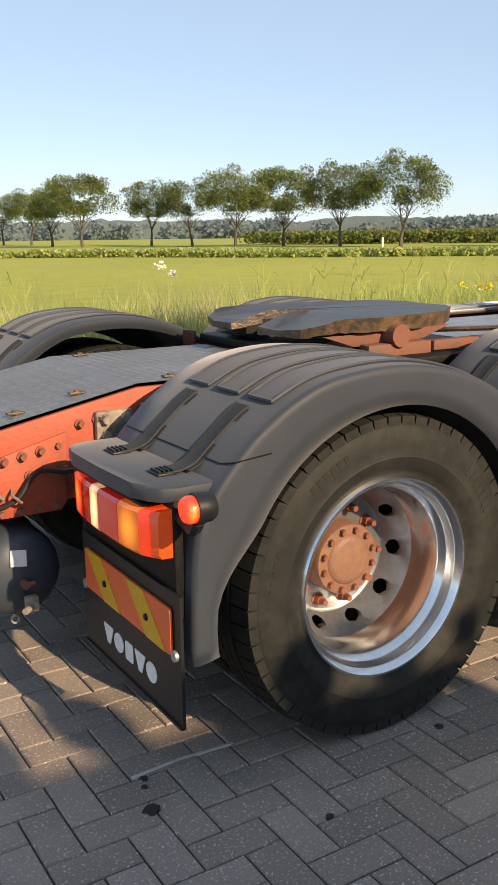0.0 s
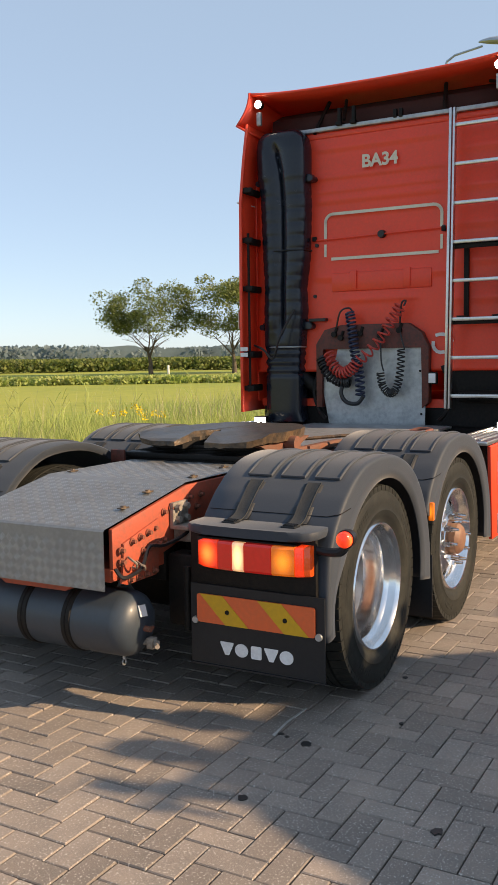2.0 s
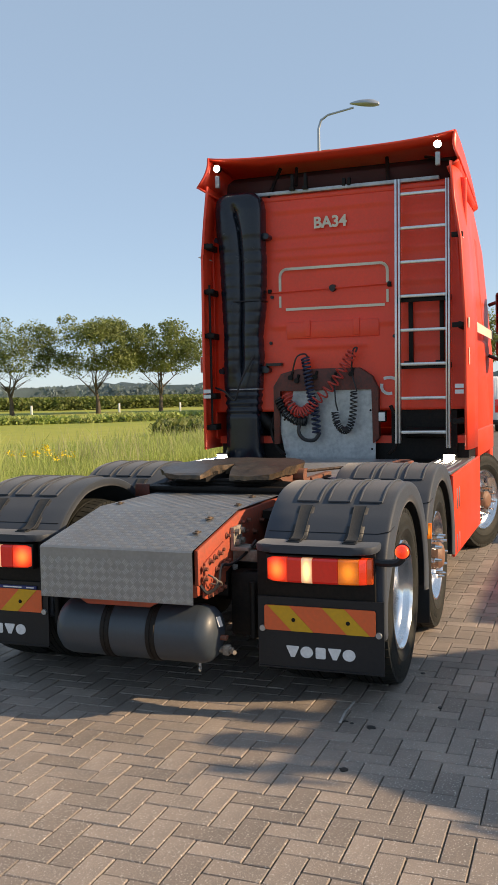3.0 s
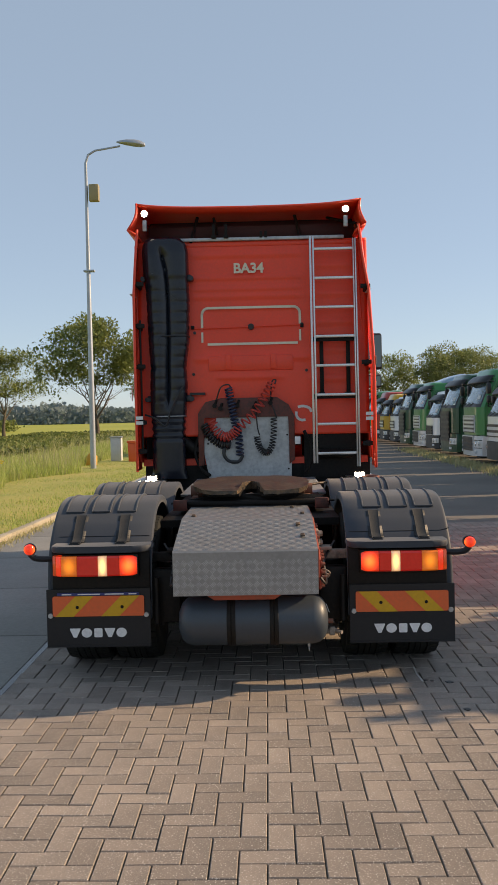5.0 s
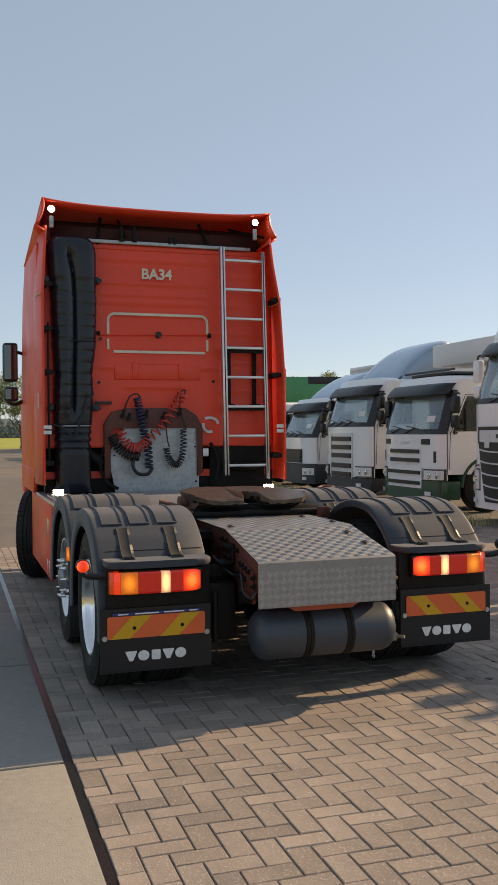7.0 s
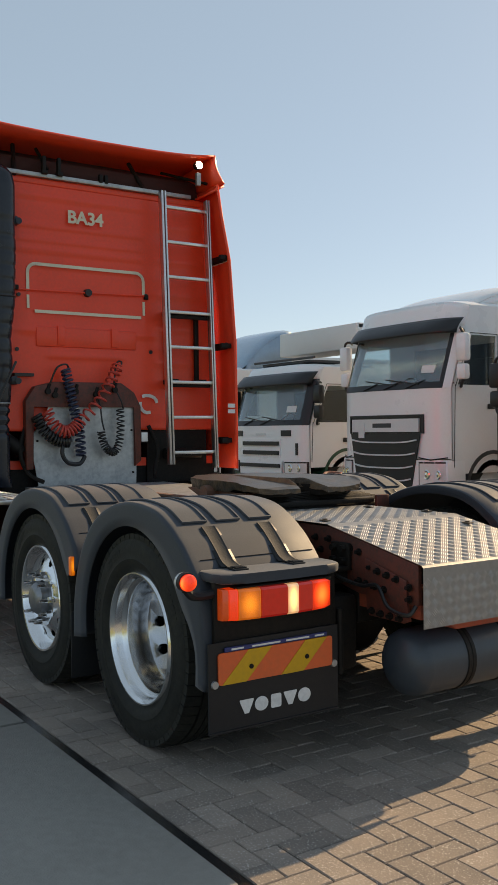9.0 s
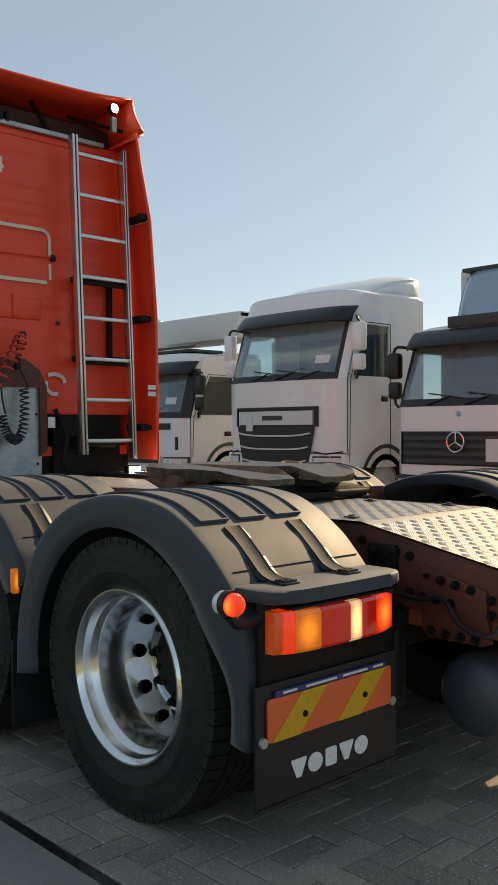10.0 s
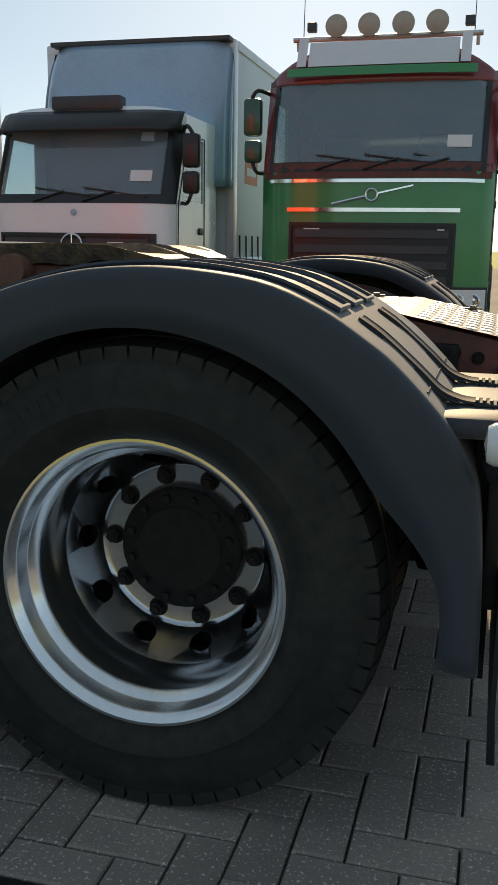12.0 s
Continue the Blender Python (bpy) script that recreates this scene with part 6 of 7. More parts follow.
        if frame_m:
            for a, b, c, d in ((-u - 0.03, u + 0.03, zb_, zb_ + 0.035), (-u - 0.03, -u, za, zb_), (u, u + 0.03, za, zb_)):
                part("grille_frame", front_patch(spec, a, b, c, d, 0.030 + lift, n=10, m=1, thick=0.03), frame_m, plate)
    if spec.get("visor", True):
        bm = BM()
        sheet(bm, lambda u, v: (u, front_y(u, g1 - 0.02, spec) + 0.02 + 0.22 * math.sin(v * 1.5) * (1 - 0.3 * (abs(u) / w) ** 4), g1 + 0.14 - 0.24 * v), span(-w, w, 14), span(0, 1, 6))
        part("sun_visor", bm, spec.get("visor_m", GRILLE), root, "dark sun visor", sharp=60, solid=0.012)
    for k, u in enumerate(spec.get("wipers", (-0.15, 0.35, 0.8))):
        bm = tube(BM(), [(u, front_y(u, g0 + 0.02, spec) + 0.02, g0 + 0.02), (u - 0.36, front_y(u - 0.36, g0 + 0.13, spec) + 0.015, g0 + 0.13)], 0.012, 5)
        tube(bm, [(u - 0.75, front_y(u - 0.75, g0 + 0.07, spec) + 0.01, g0 + 0.07), (u, front_y(u, g0 + 0.17, spec) + 0.012, g0 + 0.17)], 0.010, 5)
        part("wiper", bm, GRILLE, root)
    sp = spec.get("spoiler")
    if sp:
        x0, h, bk, m = sp
        bm = BM()
        sheet(bm, lambda u, v: (u, -x0 - v * bk, roof - 0.06 + h * (math.sin(v * 1.45) ** 0.8 if v > 0 else 0) - 0.12 * (abs(u) / (w - 0.1)) ** 6), span(-w + 0.12, w - 0.12, 14), span(0, 1, 10))
        for s in (-1, 1):
            sheet(bm, lambda v, i: (s * (w - 0.12), -x0 - v * bk, (roof - 0.06 + h * (math.sin(v * 1.45) ** 0.8 if v > 0 else 0) - 0.12) * (1 - i) + (roof - 0.06) * i), span(0, 1, 10), (0, 1))
        part("roof_spoiler", bm, m, root, "roof air spoiler", sharp=50, solid=0.012)
    return root


HEAVY = dict(w=1.22, paint=WHITE, low=WHITE)
DAF = dict(HEAVY, w=1.23, glass=(2.06, 3.0), roof=3.44, rake=0.30, brow=0.35, bumper_top=0.98, mirror=WHITE, lamp_z=0.74, lamp_h=0.17, spoiler=(0.75, 0.42, 1.4, WHITE), wipers=(-0.5, 0.0, 0.5), rise=0.1,
           grilles=[(0.84, 1.37, 1.63, 1, GRILLE, SILVER, 0.03, 0.40, 0.0), (0.82, 0.36, 1.37, 5, None, SILVER, 0.26, 0.055, 0.04)])
daf = parked_truck(8.87, -3.55, DAF, "white parked tractor truck with a dark sun visor and slatted grille")
part("maker_plate", front_patch(DAF, -0.20, 0.24, 1.465, 1.535, 0.046, n=4, m=1, thick=0.02), TRIM, daf, "plain dark badge")
bm = BM()
for s in (-1, 1):
    tube(bm, [(s * 0.80, front_y(0.80, 1.0, DAF) + 0.05, 1.0), (s * 1.0, front_y(1.0, 0.97, DAF) + 0.04, 0.965), (s * 1.21, front_y(1.21, 0.99, DAF) + 0.035, 1.0)], 0.011, 6)
part_each("bumper_seam", bm, GRILLE, daf)
part("number_plate", front_patch(DAF, 0.45, 0.60, 1.30, 1.54, 0.05, n=1, m=1, thick=0.02), SILVER, daf, "plain grey plate")

MERC = dict(HEAVY, post=GRILLE, w=1.12, glass=(1.62, 2.50), roof=2.72, rake=0.34, bumper_top=0.72, low=TRIM, lamp_z=0.55, deep=1.75, wipers=(-0.1, 0.5),
            grilles=[(0.92, 0.86, 1.26, 4, GRILLE, TRIM), (0.6, 0.36, 0.55, 2, None, GRILLE)])
merc = parked_truck(5.58, -3.55, MERC, "white parked box truck with dark grille and pale blue deflector")
o = part("badge_ring", lathe(BM(), [(0.125 + 0.012 * math.cos(a), 0.012 * math.sin(a)) for a in (2 * math.pi * k / 8 for k in range(8))], seg=28, close=True), CHROME, merc, "plain chromed ring badge")
o.matrix_basis = pose(0.0, 0.075, 1.16)
part("plate_holder", front_patch(MERC, -0.60, -0.42, 0.92, 1.20, 0.055, n=1, m=1, thick=0.02), SILVER, merc, "plain grey plate")
part("number_plate", front_patch(MERC, -0.26, 0.26, 0.62, 0.72, 0.06, n=4, m=1, thick=0.02), PAPER, merc, "plain pale plate")


def cargo_box(root, w, y0, y1, z0, z1, m, edge, sign=None):
    bm = box(BM(), -w, w, y1, y0, z0, z1, bev=0.02)
    b = part("cargo_box", bm, m, root, "white curtain-sided cargo box")
    for s in (-1, 1):
        part("corner_post", box(BM(), *sorted((s * (w - 0.10), s * (w + 0.015))), y0 - 0.14, y0 + 0.012, z0, z1 + 0.012, bev=0.01), edge, b)
        part("top_rail", box(BM(), *sorted((s * (w - 0.06), s * (w + 0.02))), y1, y0 - 0.14, z1 - 0.10, z1 + 0.015, bev=0.01), edge, b)
        part("bottom_rail", box(BM(), *sorted((s * (w - 0.06), s * (w + 0.02))), y1, y0 - 0.14, z0 - 0.06, z0 + 0.06, bev=0.01), edge, b)
        for k in range(int((y0 - y1 - 0.3) / 0.32)):
            yy = y0 - 0.3 - 0.32 * k
            part("curtain_strap", tube(BM(), [(s * (w + 0.012), yy, z0 + 0.34), (s * (w + 0.014), yy - 0.01, z0 + 0.12), (s * (w + 0.02), yy, z0 - 0.02)], 0.012, 5), GRILLE, b)
    part("front_rail", box(BM(), -w, w, y0 - 0.05, y0 + 0.02, z1 - 0.09, z1 + 0.018, bev=0.008), edge, b)
    return b


cb = cargo_box(merc, 1.27, -2.0, -8.2, 0.98, 3.68, CURTAIN, SILVER)
part("side_poster", box(BM(), -1.276, -1.271, -3.2, -2.55, 2.0, 2.55), mat("orange_print", (0.62, 0.20, 0.10), 0.6, amt=0.3), cb, "square orange print on the curtain")
for k, q in enumerate((2.38, 2.16)):
    part("print_bar", box(BM(), -1.2785, -1.2755, -3.1, -2.65, q - 0.05, q + 0.05), PAPER, cb)
bm = BM()
def brow(u, v):
    """The blue front panel of the cargo box, its one upright edge drawn in towards the top."""
    x = u - 0.12 * v ** 5 * max(u, 0) / 1.26
    return (x, -1.60 - 0.22 * v ** 3 - 0.22 * abs(u / 1.26) ** 10, 1.9 + 1.76 * v)


sheet(bm, brow, span(-1.26, 1.26, 28), span(0, 1, 14))
sheet(bm, lambda u, f: (brow(u, 1)[0], brow(u, 1)[1] * (1 - f) - 1.985 * f, 3.66), span(-1.26, 1.26, 28), (0, 1))
for s in (-1, 1):
    sheet(bm, lambda f, v: (brow(s * 1.26, v)[0], brow(s * 1.26, v)[1] * (1 - f) - 1.985 * f, 1.9 + 1.76 * v), (0, 1), span(0, 1, 14))
part("wind_deflector", bm, SPOILER_BLUE, merc, "large curved pale blue front panel of the cargo box", sharp=60, solid=0.015)
part("deflector_rim", box(BM(), -1.26, 1.14, -1.975, -1.80, 3.645, 3.70, bev=0.008), TRIM, merc)
bm = box(BM(), -0.42, 0.42, -0.55, -0.36, 2.66, 2.81, bev=0.02)
part("roof_sign", bm, TRIM, merc)
part("screen_badge", front_patch(MERC, -0.84, -0.70, 2.30, 2.40, 0.010, n=2, m=1, thick=0.003), SPOILER_BLUE, merc)
o = part("small_badge", lathe(BM(), [(0.001, 0.008), (0.032, 0.006), (0.036, 0.0)], seg=18), SPOILER_BLUE, merc)
o.matrix_basis = pose(0.0, 0.012, 1.52)
bm = BM()
for k in range(3):
    a = radians(90 + 120 * k)
    tube(bm, [(0, 0.078, 1.16), (0.118 * math.cos(a), 0.078, 1.16 + 0.118 * math.sin(a))], 0.010, 5)
part_each("badge_spoke", bm, CHROME, merc)

FH = dict(HEAVY, w=1.22, paint=GREEN, top=MAROON, post=MAROON, low=GREEN, glass=(1.95, 2.86), roof=3.33, eave=0.40, round=2.6, rake=0.26, brow=0.45, bumper_top=0.55, lamp_z=0.66, mirror=DKGREEN, visor=False, wipers=(-0.4, 0.1, 0.6),
          grilles=[(0.84, 0.62, 1.40, 5, GRILLE, TRIM), (0.75, 0.30, 0.52, 2, None, GRILLE)])
fh = parked_truck(2.27, -3.65, FH, "green and maroon parked tractor truck with a bar of roof lamps")
part("chrome_strip", front_patch(FH, -0.9, 0.9, 1.545, 1.585, 0.02, m=1, thick=0.02), CHROME, fh)
part("chrome_strip", front_patch(FH, -1.12, 1.12, 1.84, 1.875, 0.02, m=1, thick=0.02), CHROME, fh)
part("screen_lower_panel", front_patch(FH, -1.19, 1.19, 1.885, 2.04, 0.012, m=1, thick=0.02), RECESS, fh)
o = part("badge_ring", lathe(BM(), [(0.06 + 0.012 * math.cos(a), 0.01 * math.sin(a)) for a in (2 * math.pi * k / 8 for k in range(8))], seg=24, close=True), CHROME, fh, "plain ring badge")
o.matrix_basis = pose(0.0, 0.02, 1.715)
bm = tube(BM(), [(0.42, -0.0, 1.62), (0.06, 0.015, 1.70)], 0.014, 5)
tube(bm, [(-0.42, -0.0, 1.81), (-0.06, 0.015, 1.73)], 0.014, 5)
part("badge_bar", bm, CHROME, fh)
for u, wd in ((0.62, 0.17), (-0.72, 0.07)):
    part("maker_plate", front_patch(FH, u - wd / 2, u + wd / 2, 1.345, 1.375, 0.03, n=2, m=1, thick=0.01), SILVER, fh)
part("sun_visor", front_patch(FH, -0.98, 0.98, 2.92, 3.01, 0.12, m=2, thick=0.03), GREEN, fh, "green sun visor")
part("visor_upper", front_patch(FH, -0.78, 0.78, 3.04, 3.30, 0.03, m=2, thick=0.02), SILVER, fh)
for s in (-1, 1):
    part("visor_post", front_patch(FH, *sorted((s * 0.80, s * 0.90)), 3.04, 3.36, 0.06, n=1, m=2, thick=0.03), SILVER, fh)
bm = tube(BM(), [(-1.0, -0.62, 3.37), (1.0, -0.62, 3.37)], 0.03, 8)
for u in (-0.95, -0.3, 0.3, 0.95):
    cyl(bm, (u, -0.62, 3.37), (u, -0.66, 3.26), 0.02)
bar = part("lamp_bar", bm, ALU, fh, "bright tube bar on the roof")
for u in (-0.53, -0.18, 0.18, 0.53):
    o = part("roof_lamp", lathe(BM(), [(0.001, -0.08), (0.08, -0.06), (0.115, -0.01), (0.118, 0.015), (0.105, 0.02), (0.001, 0.035)], seg=24), LAMP_COVER, bar, "round roof lamp with a tan cover")
    o.matrix_basis = pose(u, -0.58, 3.485)
for u in (-0.86, 0.80):
    part("small_lamp", box(BM(), u - 0.05, u + 0.05, -0.66, -0.58, 3.44, 3.54, bev=0.012), TRIM, bar)
for u in (-0.9, 0.95):
    part("aerial", cyl(BM(), (u, -0.9, 3.4), (u, -0.95, 4.6), 0.006, 0.002, 5), GRILLE, fh)
bm = BM()
sheet(bm, lambda u, v: (u, -0.75 - 1.35 * v, 3.28 + 0.10 * math.sin(v * 1.5) - 0.12 * (abs(u) / 0.8) ** 4), span(-0.8, 0.8, 12), span(0, 1, 8))
part("roof_spoiler", bm, MAROON, fh, sharp=50, solid=0.012)

SCA = dict(HEAVY, post=GRILLE, w=1.22, glass=(1.53, 2.38), roof=2.70, rake=0.24, bumper_top=0.64, low=DKGREEN, lamp_z=0.74, lamp_h=0.09, wipers=(0.0, 0.6), deep=1.95,
           grilles=[(0.64, 0.93, 1.28, 2, None, GRILLE, 0.0, 0.22, 0.0, WHITE), (0.72, 0.47, 0.88, 2, None, GRILLE, 0.04, 0.17, 0.0, WHITE)])
sca = parked_truck(12.35, -3.5, SCA, "white parked flatbed truck with a slatted grille and dark green bumper")
for s in (-1, 1):
    part("grille_corner", front_patch(SCA, *sorted((s * 0.66, s * 0.92)), 1.33, 1.44, 0.014, n=3, m=1, thick=0.02), GRILLE, sca)
    part("air_slot", front_patch(SCA, *sorted((s * 1.02, s * 1.06)), 0.98, 1.20, 0.012, n=1, m=2, thick=0.02), GRILLE, sca)
part("maker_plate", front_patch(SCA, -0.16, 0.16, 1.345, 1.385, 0.014, n=2, m=1, thick=0.01), SILVER, sca, "plain grey badge")
bm = box(BM(), -1.25, 1.25, -2.2, -1.35, 2.98, 3.46, bev=0.02)
box(bm, -1.25, 1.25, -4.6, -1.4, 3.36, 3.47, bev=0.02)
for s in (-1, 1):
    box(bm, s * 1.2 - 0.04, s * 1.2 + 0.04, -2.4, -2.3, 0.9, 2.95)
part("body_hood", bm, CURTAIN, sca, "flat pale body front above the cab")
bm = box(BM(), -0.8, 0.8, -1.4, -0.6, 2.72, 2.77, bev=0.01)
tube(bm, [(-1.0, -0.55, 2.80), (1.0, -0.55, 2.80)], 0.025), tube(bm, [(0.6, -0.5, 2.70), (0.55, -1.3, 2.76)], 0.02), tube(bm, [(-0.6, -0.5, 2.70), (-0.55, -1.3, 2.76)], 0.02)
part("roof_rack", bm, TRIM, sca)
SCR = dict(HEAVY, post=GRILLE, glass=(1.70, 2.50), roof=2.84, rake=0.26, bumper_top=0.55, low=TRIM, lamp_z=0.68, lamp_h=0.10, spoiler=(0.9, 0.95, 1.35, SPOILER_BLUE),
           grilles=[(0.58, 0.94, 1.52, 3, SILVER, GRILLE, 0.0, 0.27, 0.0, SILVER), (0.58, 0.50, 0.90, 2, SILVER, GRILLE, 0.0, 0.27, 0.0, SILVER)])
parked_truck(15.5, -3.5, SCR, "white parked tractor truck with a silver grille and high roof spoiler")
MB2 = dict(HEAVY, post=GRILLE, w=1.16, glass=(1.44, 2.22), roof=2.50, bumper_top=0.76, low=TRIM, lamp_z=0.56, lamp_h=0.09, spoiler=(0.8, 0.80, 1.4, SPOILER_BLUE), grilles=[(0.64, 0.78, 1.10, 3, GRILLE, TRIM)])
m2 = parked_truck(18.75, -3.5, MB2, "white parked truck with a dark bumper and pale roof spoiler")
cargo_box(m2, 1.25, -2.3, -8.0, 1.0, 3.4, CURTAIN, SILVER)
MAN = dict(HEAVY, post=GRILLE, w=1.16, glass=(1.50, 2.24), roof=2.48, bumper_top=0.78, low=TRIM, lamp_z=0.60, lamp_h=0.09, grilles=[(0.70, 0.90, 1.24, 2, GRILLE, SILVER)])
parked_truck(22.0, -3.5, MAN, "white parked truck with a low cab and dark bumper")
FG = dict(HEAVY, paint=GREEN, low=SILVER, top=GREEN, glass=(1.80, 2.66), roof=3.02, bumper_top=0.9, lamp_z=0.62, spoiler=(0.8, 0.12, 1.2, GREEN), grilles=[(0.8, 0.98, 1.50, 4, SILVER, SILVER), (0.75, 0.4, 0.85, 3, SILVER, TRIM)])
fg = parked_truck(25.3, -3.5, FG, "bright green parked tractor truck with a silver grille")
bm = box(BM(), -1.25, 1.25, -5.0, -1.5, 1.9, 3.42, bev=0.03)
gb = part("green_box", bm, GREEN, fg, "bright green cargo box")
part("box_hood", box(BM(), -1.262, 1.262, -4.9, -2.6, 3.18, 3.432, bev=0.02), GRILLE, gb)
FD = dict(FG, paint=DKGREEN, low=DKGREEN, top=DKGREEN, roof=3.0, spoiler=(0.8, 0.2, 1.2, DKGREEN), grilles=[(0.8, 0.6, 1.65, 6, GRILLE, TRIM)])
parked_truck(28.7, -3.4, FD, "dark green parked tractor truck")
parked_truck(32.0, -3.4, MB2, "white parked truck with a dark bumper and pale roof spoiler")
parked_truck(35.2, -3.4, dict(FG, roof=2.95, spoiler=(0.8, 0.4, 1.2, SPOILER_BLUE)), "bright green parked tractor truck with a pale spoiler")
parked_truck(38.7, -3.3, FD, "dark green parked tractor truck")
parked_truck(42.2, -3.3, MAN, "white parked truck with a low cab and dark bumper")
parked_truck(45.7, -3.2, dict(MAN, paint=YELLOW, top=YELLOW, roof=2.7), "yellow parked truck with a dark bumper")
parked_truck(49.2, -3.2, dict(MAN, paint=VRED, top=VRED, roof=2.9, glass=(1.6, 2.4)), "red parked truck with a dark bumper")
parked_truck(52.8, -3.2, FG, "bright green parked tractor truck with a silver grille")
parked_truck(56.5, -3.2, FD, "dark green parked tractor truck")


# ---- lamp post, cabinet, bins, van ----
post = thing("street_lamp", (24.0, 8.62, 0.0), "tall galvanised street lamp on the grass verge", "street lamp", local=True)
bm = tube(BM(), [(0, 0, 0), (0, 0, 3), (0, 0, 6), (0, 0, 9.7), (0.0, -0.08, 9.95), (0.0, -0.3, 10.08), (0, -1.1, 10.2)], 0.1, 12, radii=[0.095, 0.085, 0.065, 0.045, 0.038, 0.033, 0.03])
part("pole", bm, POLE, post)
bm = BM()
lathe(bm, [(0.001, -0.45), (0.09, -0.42), (0.16, -0.28), (0.18, -0.1), (0.15, 0.15), (0.09, 0.34), (0.04, 0.46), (0.001, 0.48)], seg=16)
for v in bm.verts:
    v.co.z = v.co.z * 0.8 if v.co.z > 0 else v.co.z * 0.35
o = part("lantern", bm, POLE, post, "flat oval lantern head")
o.matrix_basis = pose(0, -1.45, 10.26, 8, 0, 0)
part("flood_lamp", box(BM(), -0.13, 0.13, -0.40, -0.09, 8.5, 9.02, bev=0.03), mat("yellowed_flood_lamp", (0.34, 0.28, 0.14), 0.4), post)
part("clamp", box(BM(), -0.1, 0.1, -0.2, 0.14, 6.3, 6.36, bev=0.01), POLE, post)
cab = thing("utility_cabinet", (29.3, 8.75, 0.05), "grey-white metal utility cabinet in the grass", "cabinet", local=True)
part("body", box(BM(), -0.17, 0.17, -0.20, 0.20, 0, 0.90, bev=0.015), mat("grey_cabinet_paint", (0.55, 0.57, 0.57), 0.5, amt=0.3), cab)
part("lid", box(BM(), -0.20, 0.20, -0.23, 0.23, 0.90, 0.95, bev=0.02), GALV, cab)
far_post = copy_thing(post, pose(50.5, 8.1, 0.0))
far_post.scale = (0.86, 0.86, 0.86)
for k, (fx, fy) in enumerate(((52.0, 7.95), (53.5, 7.72), (53.8, 7.48), (53.3, 7.2))):
    pole = thing("flag_pole", (fx, fy, 0), "slim white pole with a hanging advertising banner", "flag pole", group="banner poles", local=True)
    part("pole", cyl(BM(), (0, 0, 0), (0, 0, 5.2 - 0.15 * k), 0.05, 0.035, 8), PAPER, pole)
    if k in (0, 2):
        for z0, z1, m in ((2.55, 3.35, BANNER_ORANGE), (3.36, 5.1, PAPER), (3.5, 4.2, BLUE_STRIP), (4.3, 5.0, LENS_CLEAR)):
            d = 0.02 if m in (PAPER, BANNER_ORANGE) else 0.03
            wide = (0.04, 0.66) if m in (PAPER, BANNER_ORANGE) else (0.12, 0.26)
            part("banner", box(BM(), -d, d, -wide[1], -wide[0], z0, z1), m, pole)
        for i in range(5):
            part("dark_bar", box(BM(), -0.032, 0.032, -0.58, -0.34, 3.5 + 0.3 * i, 3.66 + 0.3 * i), GRILLE, pole)
binn = thing("waste_bin", (28.27, 7.95, 0.05), "orange-red plastic waste bin on the grass", "bin", local=True)
bm = prism(BM(), [(-0.17, 0), (0.17, 0), (0.20, 0.72), (-0.20, 0.72)], "x", -0.18, 0.18, bev=0.02)
part("body", bm, ORANGE_BIN, binn)
part("lid", box(BM(), -0.21, 0.21, -0.23, 0.23, 0.72, 0.81, bev=0.03), ORANGE_BIN, binn)
box2 = thing("grit_box", (26.2, 9.1, 0.05), "small yellow-orange box at the foot of the lamp", "box", local=True)
part("body", prism(BM(), [(-0.16, 0), (0.16, 0), (0.18, 0.30), (0.05, 0.48), (-0.18, 0.36)], "x", -0.15, 0.15, bev=0.02), mat("yellow_box_paint", (0.6, 0.33, 0.05), 0.5), box2)
van = thing("white_van", (32.2, 4.95, 0), "white delivery van standing on the concrete lane", "van", local=True)
bm = BM()
prism(bm, [(0, 0.35), (0.0, 1.3), (0.06, 2.0), (0.12, 2.12), (3.3, 2.12), (3.9, 1.95), (4.6, 1.25), (5.2, 1.1), (5.3, 0.4)], "y", -0.9, 0.9, bev=0.06)
part("body", bm, WHITE, van)
part("bumper", box(BM(), -0.06, 0.1, -0.9, 0.9, 0.3, 0.48, bev=0.03), GRILLE, van)
for s in (-1, 1):
    part("rear_door", box(BM(), -0.012, 0.10, *sorted((s * 0.006, s * 0.80)), 0.52, 1.98, bev=0.02), WHITE, van)
    part("door_handle", box(BM(), -0.03, 0.0, *sorted((s * 0.05, s * 0.16)), 1.05, 1.10, bev=0.008), GRILLE, van)
    part("tail_lamp", box(BM(), -0.02, 0.05, *sorted((s * 0.78, s * 0.9)), 0.75, 1.25, bev=0.015), LENS_RED, van)
    for x in (0.9, 4.3):
        o = part("wheel", lathe(BM(), [(0.001, 0.1), (0.2, 0.09), (0.22, 0.11), (0.31, 0.11), (0.33, 0.08), (0.33, -0.1), (0.2, -0.1)], seg=24), RUBBER, van)
        o.matrix_basis = pose(x, s * 0.82, 0.33, 0, 0, 0 if s > 0 else 180)
part("number_plate", box(BM(), -0.015, 0.02, -0.26, 0.26, 0.62, 0.73), YELLOW_SIGN, van, "plain yellow plate")

